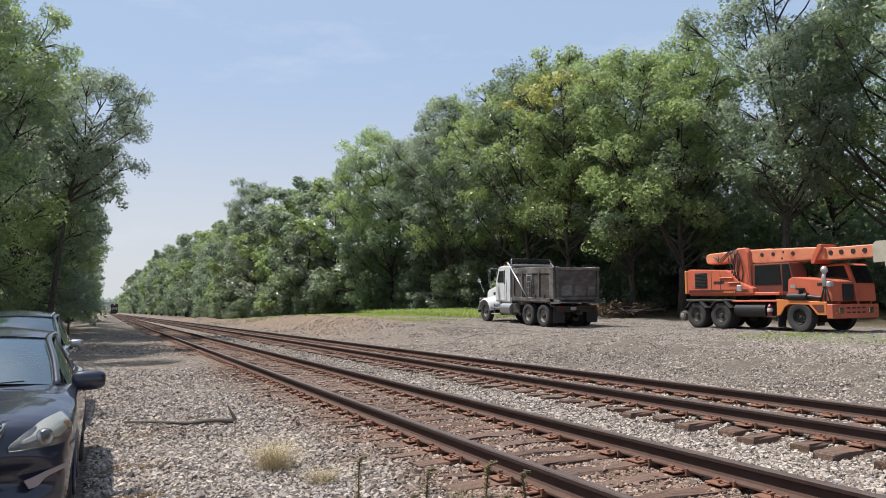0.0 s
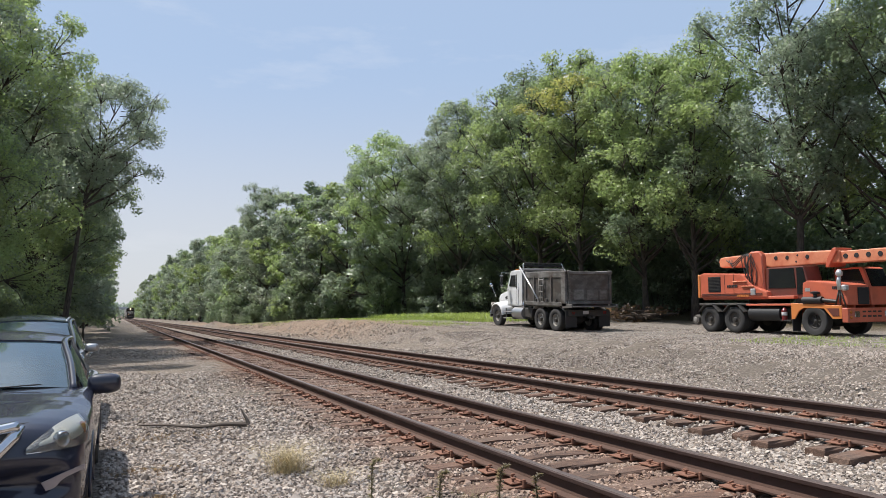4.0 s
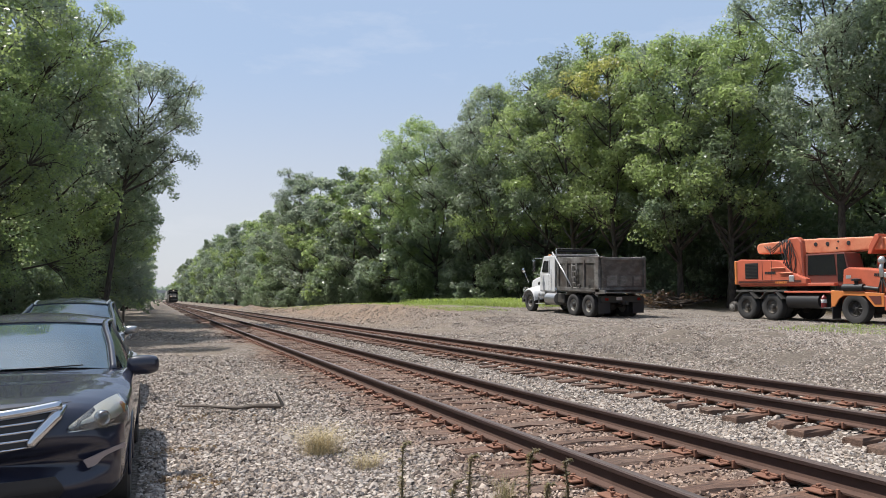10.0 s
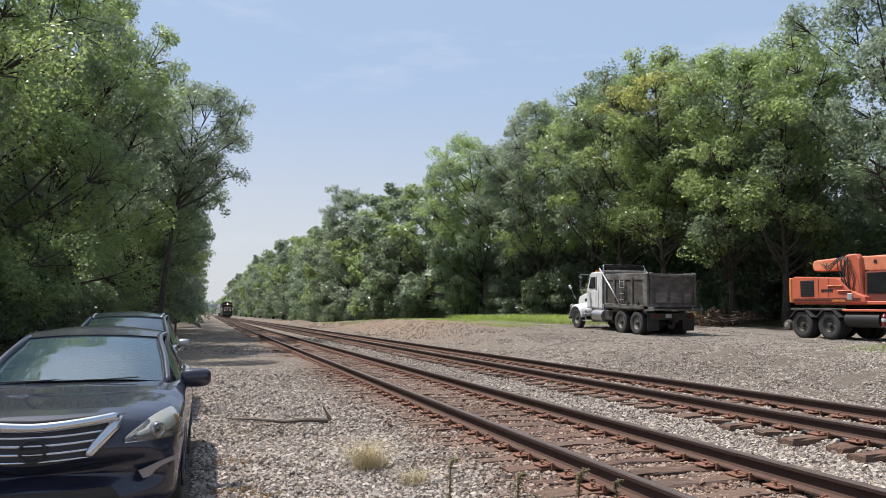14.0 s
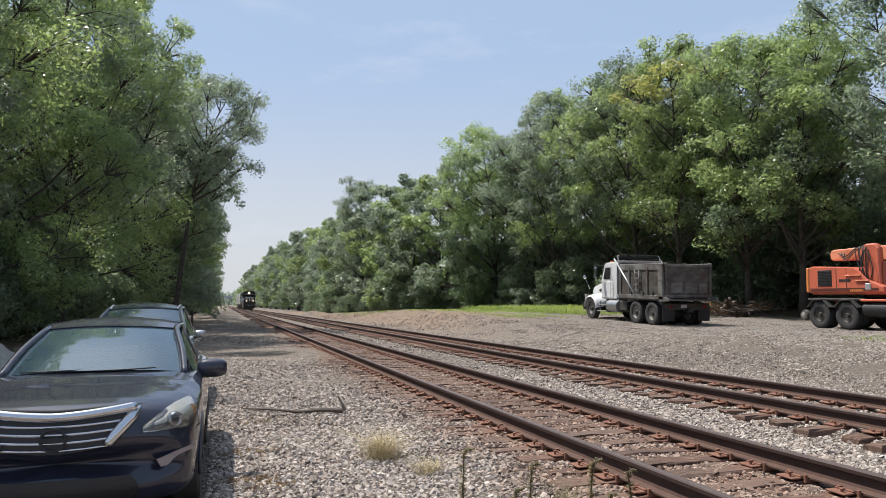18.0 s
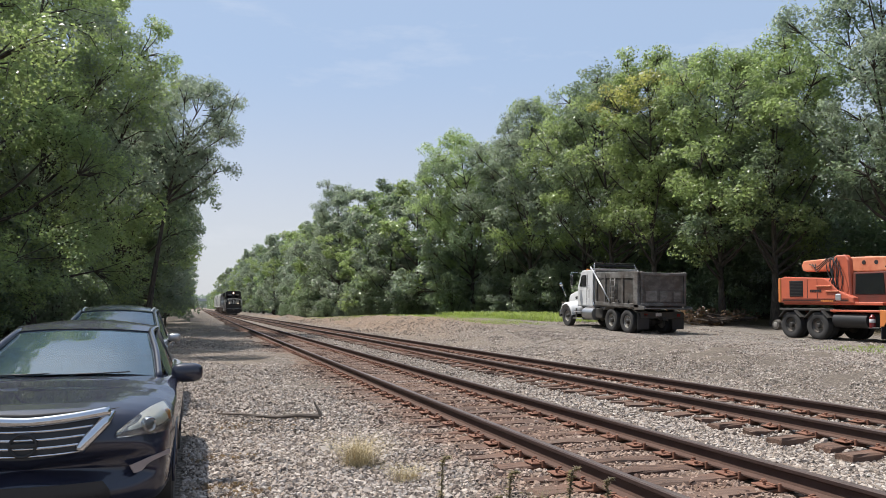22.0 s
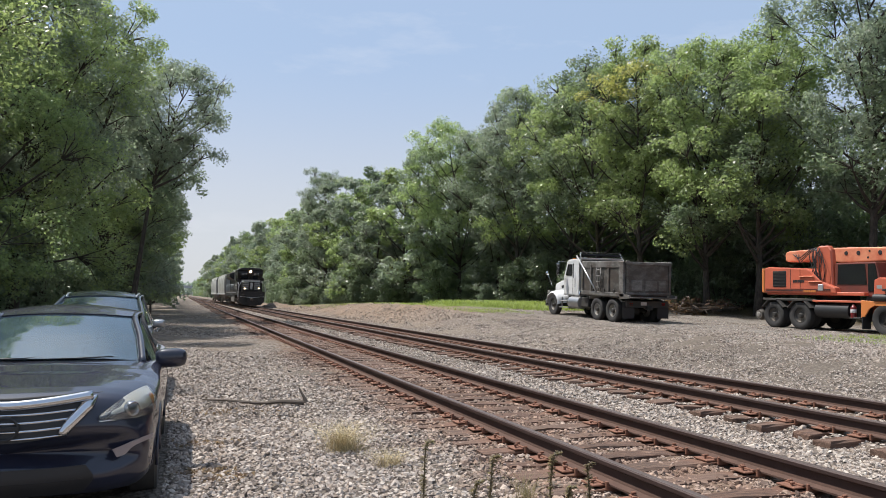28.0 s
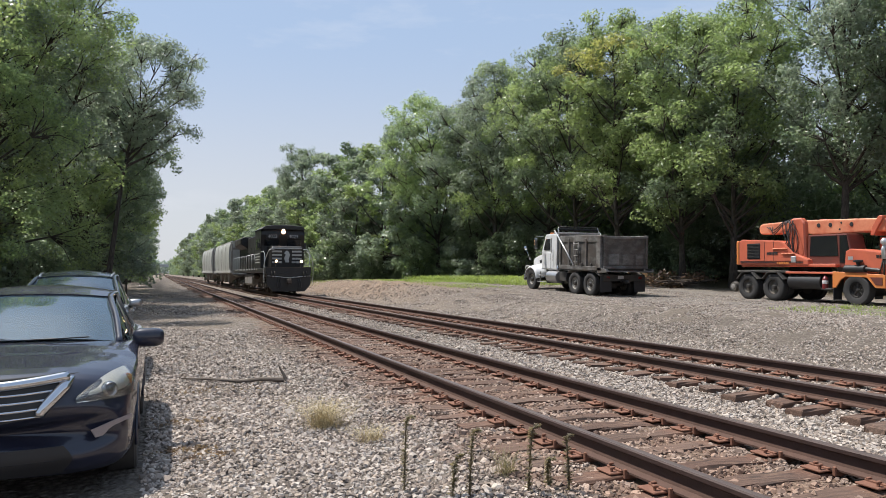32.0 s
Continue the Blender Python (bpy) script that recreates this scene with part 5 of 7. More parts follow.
def dump_truck(m):
    """Local: x across, y forwards from the middle of the rear axles, z up from the ground."""
    t = group_at("dump_truck", m, "white cab tandem-axle dump truck with a worn grey steel body", "truck")
    R = 0.515
    for sx in (-1, 1):
        wheel(t, "front_wheel", (sx * 1.04, 4.92, R), R, 0.3, 0.29, sx, 0, M["rubber"], M["dull_rim"])
        for y in (-0.65, 0.65):
            wheel(t, "rear_wheel", (sx * 1.07, y, R), R, 0.27, 0.30, sx, 0, M["rubber"], M["dull_rim"])
            wheel(t, "inner_wheel", (sx * 0.74, y, R), R, 0.27, 0.30, sx, 0, M["rubber"], M["dull_rim"])
        mk(t, "frame_rail", M["frame"], lambda b: box(b, sx * 0.43 - 0.04, sx * 0.43 + 0.04, -1.5, 5.6, 0.72, 0.99, 0.01))
        # fender over the tandem
        arc = [(sx * 1.08, 1.45, 0.98), (sx * 1.08, 1.2, 1.13), (sx * 1.08, -0.9, 1.13), (sx * 1.08, -1.3, 0.95)]
        mk(t, "rear_fender", M["steel_lt"], lambda b: [box(b, sx * 0.9 - 0.22, sx * 0.9 + 0.35 * 1, 0, (Vector(q) - Vector(p)).length, -0.02, 0.02, 0.006, Matrix.Translation((0, p[1], p[2])) @ Matrix.Rotation(math.pi + math.atan2(-(q[2] - p[2]), -(q[1] - p[1])), 4, "X")) for p, q in zip(arc, arc[1:])])
        mk(t, "mud_flap", M["black"], lambda b: box(b, sx * 0.9 - 0.3, sx * 0.9 + 0.3, -1.52, -1.5, 0.22, 0.95))
        mk(t, "fuel_tank", M["alloy"], lambda b: lathe(b, [(2.35, 0.05), (2.36, 0.3), (3.35, 0.3), (3.36, 0.05)], "Y", 22, (sx * 0.92, 0, 0.72)), smooth_=True)
        mk(t, "tank_step", M["steel_lt"], lambda b: [box(b, sx * 1.12 - 0.14, sx * 1.12 + 0.08, 3.3, 4.15, z, z + 0.03, 0.008) for z in (0.42, 0.75)] + [box(b, sx * 1.1 - 0.03, sx * 1.1 + 0.03, y, y + 0.04, 0.42, 0.95) for y in (3.35, 4.05)])
        mk(t, "tail_lamp", M["red_lens"], lambda b: box(b, sx * 0.85 - 0.1, sx * 0.85 + 0.1, -1.62, -1.58, 0.78, 0.92, 0.01))
    for y in (-0.65, 0.65, 4.92):
        mk(t, "axle", M["frame"], lambda b: lathe(b, [(-1.0, 0.07), (-0.25, 0.09), (-0.2, 0.2), (0.2, 0.2), (0.25, 0.09), (1.0, 0.07)], "X", 12, (0, y, R)))
    mk(t, "rear_crossmember", M["frame"], lambda b: box(b, -1.1, 1.1, -1.62, -1.5, 0.7, 1.0, 0.015))
    mk(t, "tow_hitch", M["frame"], lambda b: (box(b, -0.12, 0.12, -1.85, -1.6, 0.6, 0.78, 0.02), lathe(b, [(-1.95, 0.07), (-1.8, 0.09), (-1.7, 0.05)], "Y", 12, (0, 0, 0.7))))
    mk(t, "number_plate", M["silver"], lambda b: box(b, -0.35, -0.05, -1.64, -1.62, 0.8, 0.95, 0.004))
    mk(t, "driveline_boxes", M["frame"], lambda b: (box(b, -0.5, 0.5, 1.6, 4.6, 0.5, 0.75, 0.05), box(b, -1.1, -0.55, 1.55, 2.2, 0.55, 1.0, 0.03), box(b, 0.55, 1.1, 1.55, 2.2, 0.55, 1.0, 0.03)))
    # the tipping body: floor, ribbed sides, headboard with cab guard, tailgate
    y0, y1, zb, zt = -1.62, 2.0, 1.28, 2.75
    body = mk(t, "tipping_body", M["body_steel"], lambda b: box(b, -1.05, 1.05, y0, y1, 1.12, zb, 0.02), "scraped grey steel tipping body")
    for sx in (-1, 1):
        x = sx * 1.16
        mk(body, "side_panel", M["body_steel"], lambda b: box(b, x - 0.03, x + 0.03, y0 + 0.05, y1, zb - 0.08, zt, 0.008))
        mk(body, "top_rail", M["rail_steel"], lambda b: box(b, x - 0.065, x + 0.065, y0 + 0.02, y1, zt - 0.30, zt, 0.015))
        mk(body, "bottom_rail", M["rail_steel"], lambda b: box(b, sx * 1.19 - 0.06, sx * 1.19 + 0.06, y0 - 0.02, y1, zb - 0.12, zb + 0.06, 0.015))
        for y in (-0.35, 1.15, 1.93):
            mk(body, "side_rib", M["rail_steel"], lambda b: box(b, sx * 1.21 - 0.035, sx * 1.21 + 0.035, y - 0.07, y + 0.07, zb, zt - 0.14, 0.012))
        mk(body, "corner_post", M["rail_steel"], lambda b: box(b, sx * 1.2 - 0.07, sx * 1.2 + 0.07, y0 + 0.02, y0 + 0.36, zb, zt - 0.02, 0.02))
        mk(body, "hook_bracket", M["frame"], lambda b: [box(b, sx * 1.25 - 0.03, sx * 1.25 + 0.03, y, y + 0.14, zb + 0.08, zb + 0.2, 0.01) for y in (-0.9, -0.1, 0.85)])
        mk(body, "ladder", M["rail_steel"], lambda b: [tube(b, [(sx * 1.27, y, zb + 0.1), (sx * 1.27, y, zt - 0.3)], 0.026, 6) for y in (0.22, 0.6)] + [tube(b, [(sx * 1.27, 0.22, z), (sx * 1.27, 0.6, z)], 0.03, 6) for z in np.linspace(zb + 0.25, zt - 0.4, 4)])
        mk(body, "apron_wing", M["rail_steel"], lambda b: prism(b, [(y0 - 0.45, zb - 0.16), (y0 + 0.3, zb - 0.22), (y0 + 0.3, zb + 0.02), (y0 - 0.42, zb - 0.04)], sx * 1.2 - 0.05, sx * 1.2 + 0.05, "X"))
        # tarp bow arm, swung forward, and the hoop over the load
        mk(t, "tarp_arm", M["silver"], lambda b: tube(b, [(sx * 1.29, 0.6, 1.36), (sx * 1.29, 1.25, 2.0), (sx * 1.27, 2.42, 3.03)], 0.033, 8), "pale tarp arm")
    mk(t, "tarp_housing", M["silver"], lambda b: box(b, -1.25, 1.25, 2.33, 2.5, 2.86, 2.95, 0.02))
    for sx in (-1, 1):
        mk(t, "tarp_bracket", M["silver"], lambda b: tube(b, [(sx * 1.1, 2.3, 3.2), (sx * 1.14, 2.28, 3.12), (sx * 1.2, 2.1, 2.76)], 0.026, 8))
    mk(t, "tarp_crossbar", M["frame"], lambda b: tube(b, [(-1.1, 2.3, 3.2), (1.1, 2.3, 3.2)], 0.026, 8))
    mk(t, "rolled_tarp", M["tarp"], lambda b: tube(b, [(-1.15, 2.3, 3.1), (-0.4, 2.3, 3.08), (0.4, 2.3, 3.09), (1.15, 2.3, 3.07)], 0.06, 10))
    mk(body, "headboard", M["body_steel"], lambda b: box(b, -1.16, 1.16, y1 - 0.03, y1 + 0.03, zb, zt + 0.1, 0.01))
    mk(body, "cab_guard", M["rail_steel"], lambda b: (box(b, -1.1, 1.1, y1, y1 + 0.32, zt + 0.06, zt + 0.11, 0.012), box(b, -1.1, 1.1, y1 + 0.28, y1 + 0.34, zt - 0.02, zt + 0.13, 0.01)))
    gate = mk(body, "tailgate", M["body_steel"], lambda b: box(b, -1.14, 1.14, y0 - 0.05, y0 + 0.03, zb - 0.04, zt - 0.03, 0.01), "scraped steel tailgate")
    for z in (zb + 0.03, zt - 0.1):
        mk(gate, "gate_rail", M["rail_steel"], lambda b: box(b, -1.17, 1.17, y0 - 0.12, y0 - 0.02, z - 0.06, z + 0.06, 0.012))
    for x in (-1.1, 1.1):
        mk(gate, "gate_rib", M["body_steel"], lambda b: box(b, x - 0.06, x + 0.06, y0 - 0.11, y0 - 0.03, zb, zt - 0.1, 0.015))
    for x, w in ((-0.62, 0.28), (0.12, 0.3), (0.74, 0.2)):
        mk(gate, "gate_plate", M["rail_steel"], lambda b: box(b, x - w, x + w, y0 - 0.072, y0 - 0.045, zb + 0.16, zb + 0.62, 0.012))
    for sx in (-1, 1):
        mk(gate, "gate_hinge", M["rail_steel"], lambda b: lathe(b, [(sx * 1.1 - 0.09, 0.055), (sx * 1.1 + 0.09, 0.055)], "X", 12, (0, y0 - 0.05, zt - 0.04)))
    mk(body, "spreader_apron", M["body_steel"], lambda b: box(b, -1.2, 1.2, y0 - 0.5, y0, zb - 0.16, zb - 0.11, 0.012, Matrix.Identity(4)))
    # cab and bonnet
    cab = mk(t, "cab", M["white"], lambda b: bevelled(prism(b, [(2.62, 1.05), (2.62, 2.83), (2.75, 2.9), (3.75, 2.86), (3.86, 2.75), (4.2, 1.98), (4.2, 1.05)], -0.98, 0.98, "X"), 0.06, 25, 2), "dusty white day cab")
    for sx in (-1, 1):
        mk(cab, "cab_extension", M["white"], lambda b: box(b, sx * 1.05 - 0.03, sx * 1.05 + 0.03, 2.5, 2.75, 1.1, 2.83, 0.02))
        mk(cab, "side_window", M["dark_glass"], lambda b: prism(b, [(3.32, 2.05), (3.32, 2.62), (3.74, 2.62), (3.95, 2.1), (3.9, 2.05)], sx * 0.985 - 0.012, sx * 0.985 + 0.012, "X"))
        mk(cab, "door", M["white"], lambda b: bevelled(prism(b, [(3.0, 1.12), (3.0, 1.94), (4.05, 1.9), (4.12, 1.12)], sx * 0.985 - 0.018, sx * 0.985 + 0.018, "X"), 0.01))
        mk(cab, "grab_handle", M["chrome"], lambda b: tube(b, [(sx * 1.05, 2.92, 1.5), (sx * 1.05, 2.92, 2.2)], 0.014, 6))
        mk(t, "mirror_arm", M["chrome"], lambda b: tube(b, [(sx * 0.99, 3.95, 2.75), (sx * 1.35, 4.15, 2.75), (sx * 1.35, 4.15, 1.95), (sx * 0.99, 3.98, 1.9)], 0.014, 6))
        mk(t, "west_coast_mirror", M["chrome"], lambda b: box(b, sx * 1.35 - 0.09, sx * 1.35 + 0.09, 4.12, 4.18, 2.1, 2.65, 0.02))
        mk(t, "hood_mirror", M["chrome"], lambda b: (tube(b, [(sx * 0.9, 5.55, 1.5), (sx * 1.08, 5.72, 2.08)], 0.016, 6), lathe(b, [(5.68, 0.02), (5.7, 0.11), (5.76, 0.11), (5.8, 0.05)], "Y", 16, (sx * 1.1, 0, 2.14))))
        mk(t, "bonnet_vent", M["dark"], lambda b: prism(b, [(4.55, 1.42), (4.6, 1.6), (5.05, 1.5), (5.0, 1.36)], sx * 0.615 - 0.012, sx * 0.615 + 0.012, "X"))
        mk(cab, "door_seam", M["frame"], lambda b: [box(b, sx * 0.99 - 0.016, sx * 0.99 + 0.016, y - 0.01, y + 0.01, 1.15, 2.66) for y in (3.22,)])
        # front fender
        rows = []
        for a in np.linspace(0.05, math.pi * 0.98, 13):
            c, s_ = math.cos(a), math.sin(a)
            rows.append([(sx * 0.55, 4.98 + 0.68 * c, 0.55 + 0.66 * s_ + 0.08), (sx * 0.85, 4.98 + 0.68 * c, 0.55 + 0.66 * s_ + 0.04), (sx * 1.15, 4.98 + 0.66 * c, 0.55 + 0.64 * s_), (sx * 1.21, 4.98 + 0.62 * c, 0.55 + 0.60 * s_ - 0.03)])
        patch("front_fender", rows, M["white"], t, 26, 10, 0.02)
        mk(t, "headlight", M["lens"], lambda b: box(b, sx * 0.98 - 0.16, sx * 0.98 + 0.16, 5.62, 5.7, 1.0, 1.22, 0.03))
        mk(t, "exhaust_stack", M["chrome"], lambda b: tube(b, [(sx * 1.0, 2.5, 0.9), (sx * 1.0, 2.5, 2.6)], 0.06, 12) if sx > 0 else tube(b, [(sx * 1.0, 2.5, 0.9), (sx * 1.0, 2.5, 1.3)], 0.05, 12))
        mk(t, "tow_hook", M["black"], lambda b: tube(b, [(sx * 0.4, 5.75, 0.55), (sx * 0.4, 5.86, 0.6), (sx * 0.4, 5.75, 0.68)], 0.02, 6))
    mk(cab, "windscreen", M["dark_glass"], lambda b: box(b, -0.84, 0.84, -0.006, 0.02, -0.36, 0.36, 0.0, Matrix.Translation((0, 4.05, 2.36)) @ Matrix.Rotation(radians(24), 4, "X")))
    mk(cab, "sun_visor", M["white"], lambda b: box(b, -0.9, 0.9, 3.8, 4.06, 2.7, 2.74, 0.012, None))
    for x in (-0.7, -0.35, 0.0, 0.35, 0.7):
        mk(cab, "marker_lamp", M["amber"], lambda b: box(b, x - 0.06, x + 0.06, 3.55, 3.72, 2.88, 2.95, 0.02))
    mk(cab, "aerial", M["black"], lambda b: tube(b, [(0.75, 3.4, 2.88), (0.75, 3.35, 4.05)], 0.009, 5))
    mk(t, "bonnet", M["white"], lambda b: bevelled(prism(b, [(4.15, 1.05), (4.15, 1.96), (5.2, 1.74), (5.62, 1.62), (5.74, 1.45), (5.76, 0.8), (5.3, 0.8)], -0.62, 0.62, "X"), 0.08, 20, 3), "sloped white bonnet", True)
    mk(t, "radiator_grille", M["chrome"], lambda b: [box(b, -0.5, 0.5, 5.74, 5.79, z, z + 0.03, 0.005) for z in np.linspace(0.85, 1.4, 9)])
    mk(t, "front_bumper", M["chrome"], lambda b: box(b, -1.15, 1.15, 5.72, 5.86, 0.42, 0.76, 0.04))
    return t


dump_truck(Matrix.Translation((19.43, 28.96, gz(19.4, 28.96) - 0.01)) @ Matrix.Rotation(math.atan2(gz(19.4, 33.9) - gz(19.4, 28.96), 4.92), 4, "X"))


# ---- orange excavator on a six-wheel carrier ----
M["orange"] = painted("faded_orange_paint", (0.56, 0.135, 0.075), (0.25, 0.075, 0.05), 0.6, 0.4, 0.0, 1.2)
M["orange_pale"] = painted("sun_bleached_orange", (0.68, 0.27, 0.15), (0.46, 0.09, 0.04), 0.85, 0.5, 0.0, 1.8)
M["yellow_or"] = painted("orange_yellow_paint", (0.64, 0.215, 0.06), (0.4, 0.14, 0.04), 0.3, 0.45)
# orange darkened to paint in the shade under the boom, plus dirt blotches
M["shade_orange"] = painted("grimy_shaded_orange", (0.15, 0.038, 0.026), (0.06, 0.03, 0.025), 0.6, 0.5)
M["black_rim"] = painted("black_rim", (0.035, 0.034, 0.034), (0.10, 0.085, 0.07), 0.5, 0.5, 0.2, 3)
M["red_can"] = plain("red_enamel", (0.16, 0.018, 0.02), 0.35)
M["bucket"] = painted("bare_worn_steel", (0.48, 0.44, 0.36), (0.2, 0.15, 0.1), 0.6, 0.6, 0.1, 2)


def bars(parent, y0, y1, z0, z1, x, n, mat, name="lettering"):
    """A row of short upright bars where small writing stands on a side."""
    w = (y1 - y0) / n
    mk(parent, name, mat, lambda b: [box(b, x - 0.006, x + 0.006, y0 + w * k + w * 0.12, y0 + w * k + w * 0.85, z0, z1) for k in range(n)])


def excavator(m):
    """Local: x across (its camera side at -1.22), y backwards from the front axle, z up."""
    e = group_at("telescopic_excavator", m, "orange telescopic-boom excavator on a six-wheel rubber-tyred carrier", "excavator")
    R = 0.53
    for sx in (-1, 1):
        wheel(e, "front_wheel", (sx * 1.05, 0.0, R), R, 0.34, 0.28, sx, 8, M["rubber"], M["black_rim"])
        for y in (3.72, 5.06):
            wheel(e, "rear_wheel", (sx * 1.06, y, R), R, 0.28, 0.29, sx, 0, M["rubber"], M["dark_rim"])
            wheel(e, "inner_wheel", (sx * 0.74, y, R), R, 0.27, 0.29, sx, 0, M["rubber"], M["dark_rim"])
            mk(e, "wheel_guard", M["frame"], lambda b: [box(b, sx * 1.0 - 0.26, sx * 1.0 + 0.24, 0, 0.42, -0.02, 0.02, 0.006, Matrix.Translation((0, y, R)) @ Matrix.Rotation(radians(a), 4, "X") @ Matrix.Translation((0, -0.21, 0.6))) for a in (-42, 0, 42)])
        mk(e, "chassis_rail", M["orange"], lambda b: box(b, sx * 0.5 - 0.06, sx * 0.5 + 0.06, -1.1, 5.5, 0.78, 1.12, 0.015))
        mk(e, "side_step", M["frame"], lambda b: box(b, sx * 1.15 - 0.1, sx * 1.15 + 0.05, 0.95, 1.4, 0.5, 0.56, 0.01))
    for y in (0, 3.72, 5.06):
        mk(e, "axle", M["frame"], lambda b: lathe(b, [(-1.0, 0.08), (-0.25, 0.1), (-0.2, 0.22), (0.2, 0.22), (0.25, 0.1), (1.0, 0.08)], "X", 12, (0, y, R)))
    # rail guide wheels carried behind the tandem
    for sx in (-1, 1):
        guide = mk(e, "guide_wheel", M["dark_rim"], lambda b: lathe(b, [(sx * 1.08 - 0.07, 0.02), (sx * 1.08 - 0.07, 0.18), (sx * 1.08 + 0.05, 0.2), (sx * 1.08 + 0.05, 0.23), (sx * 1.08 + 0.08, 0.23), (sx * 1.08 + 0.08, 0.02)], "X", 20, (0, 5.92, 0.5)), smooth_=True)
        mk(guide, "guide_wheel_hub", M["dull_rim"], lambda b: lathe(b, [(sx * 1.16, 0.02), (sx * 1.165, 0.09), (sx * 1.155, 0.11), (sx * 1.15, 0.02)], "X", 16, (0, 5.92, 0.5)))
        mk(e, "guide_wheel_arm", M["frame"], lambda b: tube(b, [(sx * 0.6, 5.3, 0.9), (sx * 1.0, 5.92, 0.5)], 0.05, 8))
    mk(e, "rear_platform", M["frame"], lambda b: box(b, -1.1, 1.1, 3.0, 5.75, 1.1, 1.2, 0.02))
    mk(e, "deck", M["orange"], lambda b: box(b, -1.2, 1.2, -0.4, 3.1, 1.08, 1.16, 0.015))
    mk(e, "fuel_tank", M["black"], lambda b: lathe(b, [(1.5, 0.05), (1.52, 0.29), (3.0, 0.29), (3.02, 0.05)], "Y", 24, (-0.92, 0, 0.78)), smooth_=True)
    mk(e, "tool_box", M["frame"], lambda b: box(b, -1.0, -0.6, 0.98, 1.5, 0.5, 1.02, 0.02))
    bottle = mk(e, "fire_extinguisher", M["red_can"], lambda b: lathe(b, [(0.52, 0.03), (0.54, 0.1), (0.92, 0.1), (0.98, 0.05), (1.02, 0.03)], "Z", 16, (-1.16, 1.3, 0)), "red fire extinguisher", True)
    mk(bottle, "extinguisher_label", M["white"], lambda b: lathe(b, [(0.72, 0.101), (0.725, 0.104), (0.84, 0.104), (0.845, 0.101)], "Z", 16, (-1.16, 1.3, 0), cap=False))
    mk(e, "hydraulic_tank", M["orange"], lambda b: box(b, 0.7, 1.2, 1.0, 2.8, 0.5, 1.05, 0.03))
    # front bumper frame with lamps and plate slots
    bump = mk(e, "bumper", M["orange"], lambda b: box(b, -1.22, 1.22, -1.36, -1.12, 0.5, 1.0, 0.02))
    for sx in (-1, 1):
        mk(bump, "headlight", M["chrome"], lambda b: box(b, sx * 0.78 - 0.13, sx * 0.78 + 0.13, -1.39, -1.355, 0.68, 0.88, 0.02))
        for z in (0.68, 0.86):
            mk(bump, "side_lamp", M["amber"], lambda b: lathe(b, [(-1.385, 0.01), (-1.385, 0.055), (-1.35, 0.055)], "Y", 12, (sx * 1.08, 0, z)))
    for x in (-0.4, -0.13, 0.13, 0.4):
        for z in (0.68, 0.84):
            mk(bump, "bumper_slot", M["frame"], lambda b: box(b, x - 0.09, x + 0.09, -1.37, -1.355, z, z + 0.06, 0.01))
    # fender frame round the front wheel
    for sx in (-1, 1):
        out = [(-1.12, 0.62), (-1.12, 1.08), (0.95, 1.18), (0.95, 0.55), (0.84, 0.55), (0.62, 0.88), (0.42, 1.0), (-0.42, 0.98), (-0.75, 0.62)]
        mk(e, "front_fender", M["yellow_or"], lambda b: bevelled(prism(b, out, sx * 1.19 - 0.03, sx * 1.19 + 0.03, "X"), 0.01), "yellow-orange fender panel")
        # the recess gets its shade from the darkened orange
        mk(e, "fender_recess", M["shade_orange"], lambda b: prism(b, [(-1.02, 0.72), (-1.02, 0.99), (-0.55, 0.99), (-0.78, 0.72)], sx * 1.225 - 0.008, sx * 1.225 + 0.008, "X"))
        mk(e, "splash_flap", M["black"], lambda b: box(b, sx * 1.05 - 0.25, sx * 1.05 + 0.15, 0.82, 0.85, 0.15, 0.6))
    # carrier engine cover and low driving cab
    cover = mk(e, "engine_cover", M["orange"], lambda b: bevelled(prism(b, [(0.55, 1.16), (0.5, 1.92), (0.3, 2.0), (-1.0, 1.86), (-1.24, 1.8), (-1.28, 1.1)], -1.1, 0.05, "X"), 0.04, 25, 2), "orange engine cover")
    mk(cover, "cover_grille", M["dark"], lambda b: box(b, -0.58, -0.02, -1.31, -1.27, 1.12, 1.72, 0.015))
    bars(cover, -0.95, -0.7, 1.66, 1.76, -1.105, 4, M["dark"])
    mk(cover, "decal", M["silver"], lambda b: box(b, -1.108, -1.098, 0.2, 0.4, 1.6, 1.72))
    mk(e, "air_cleaner", M["black"], lambda b: (tube(b, [(-1.16, 0.45, 1.28), (-1.16, -0.35, 1.28)], 0.13, 14), lathe(b, [(1.36, 0.05), (1.5, 0.06), (1.52, 0.16), (1.58, 0.16), (1.6, 0.05)], "Z", 16, (-1.16, -0.05, 0)), tube(b, [(-1.16, -0.35, 1.28), (-1.1, -0.85, 1.22)], 0.07, 10)), smooth_=True)
    mk(e, "exhaust_flex", M["silver"], lambda b: (tube(b, [(-1.12, -1.0, 1.62), (-1.12, -0.98, 1.95), (-1.1, -1.0, 2.1)], [0.075, 0.07, 0.06], 12), lathe(b, [(2.08, 0.03), (2.14, 0.11), (2.24, 0.12), (2.34, 0.05)], "Z", 14, (-1.1, -1.0, 0)), box(b, -1.2, -0.98, -1.28, -1.1, 1.6, 1.8, 0.04)), "bare metal exhaust")
    mk(e, "stack_braces", M["frame"], lambda b: [tube(b, [(-1.14, -1.02 + d, 1.02), (-1.12, -1.0, 1.7)], 0.025, 6) for d in (-0.22, 0.0, 0.2)])
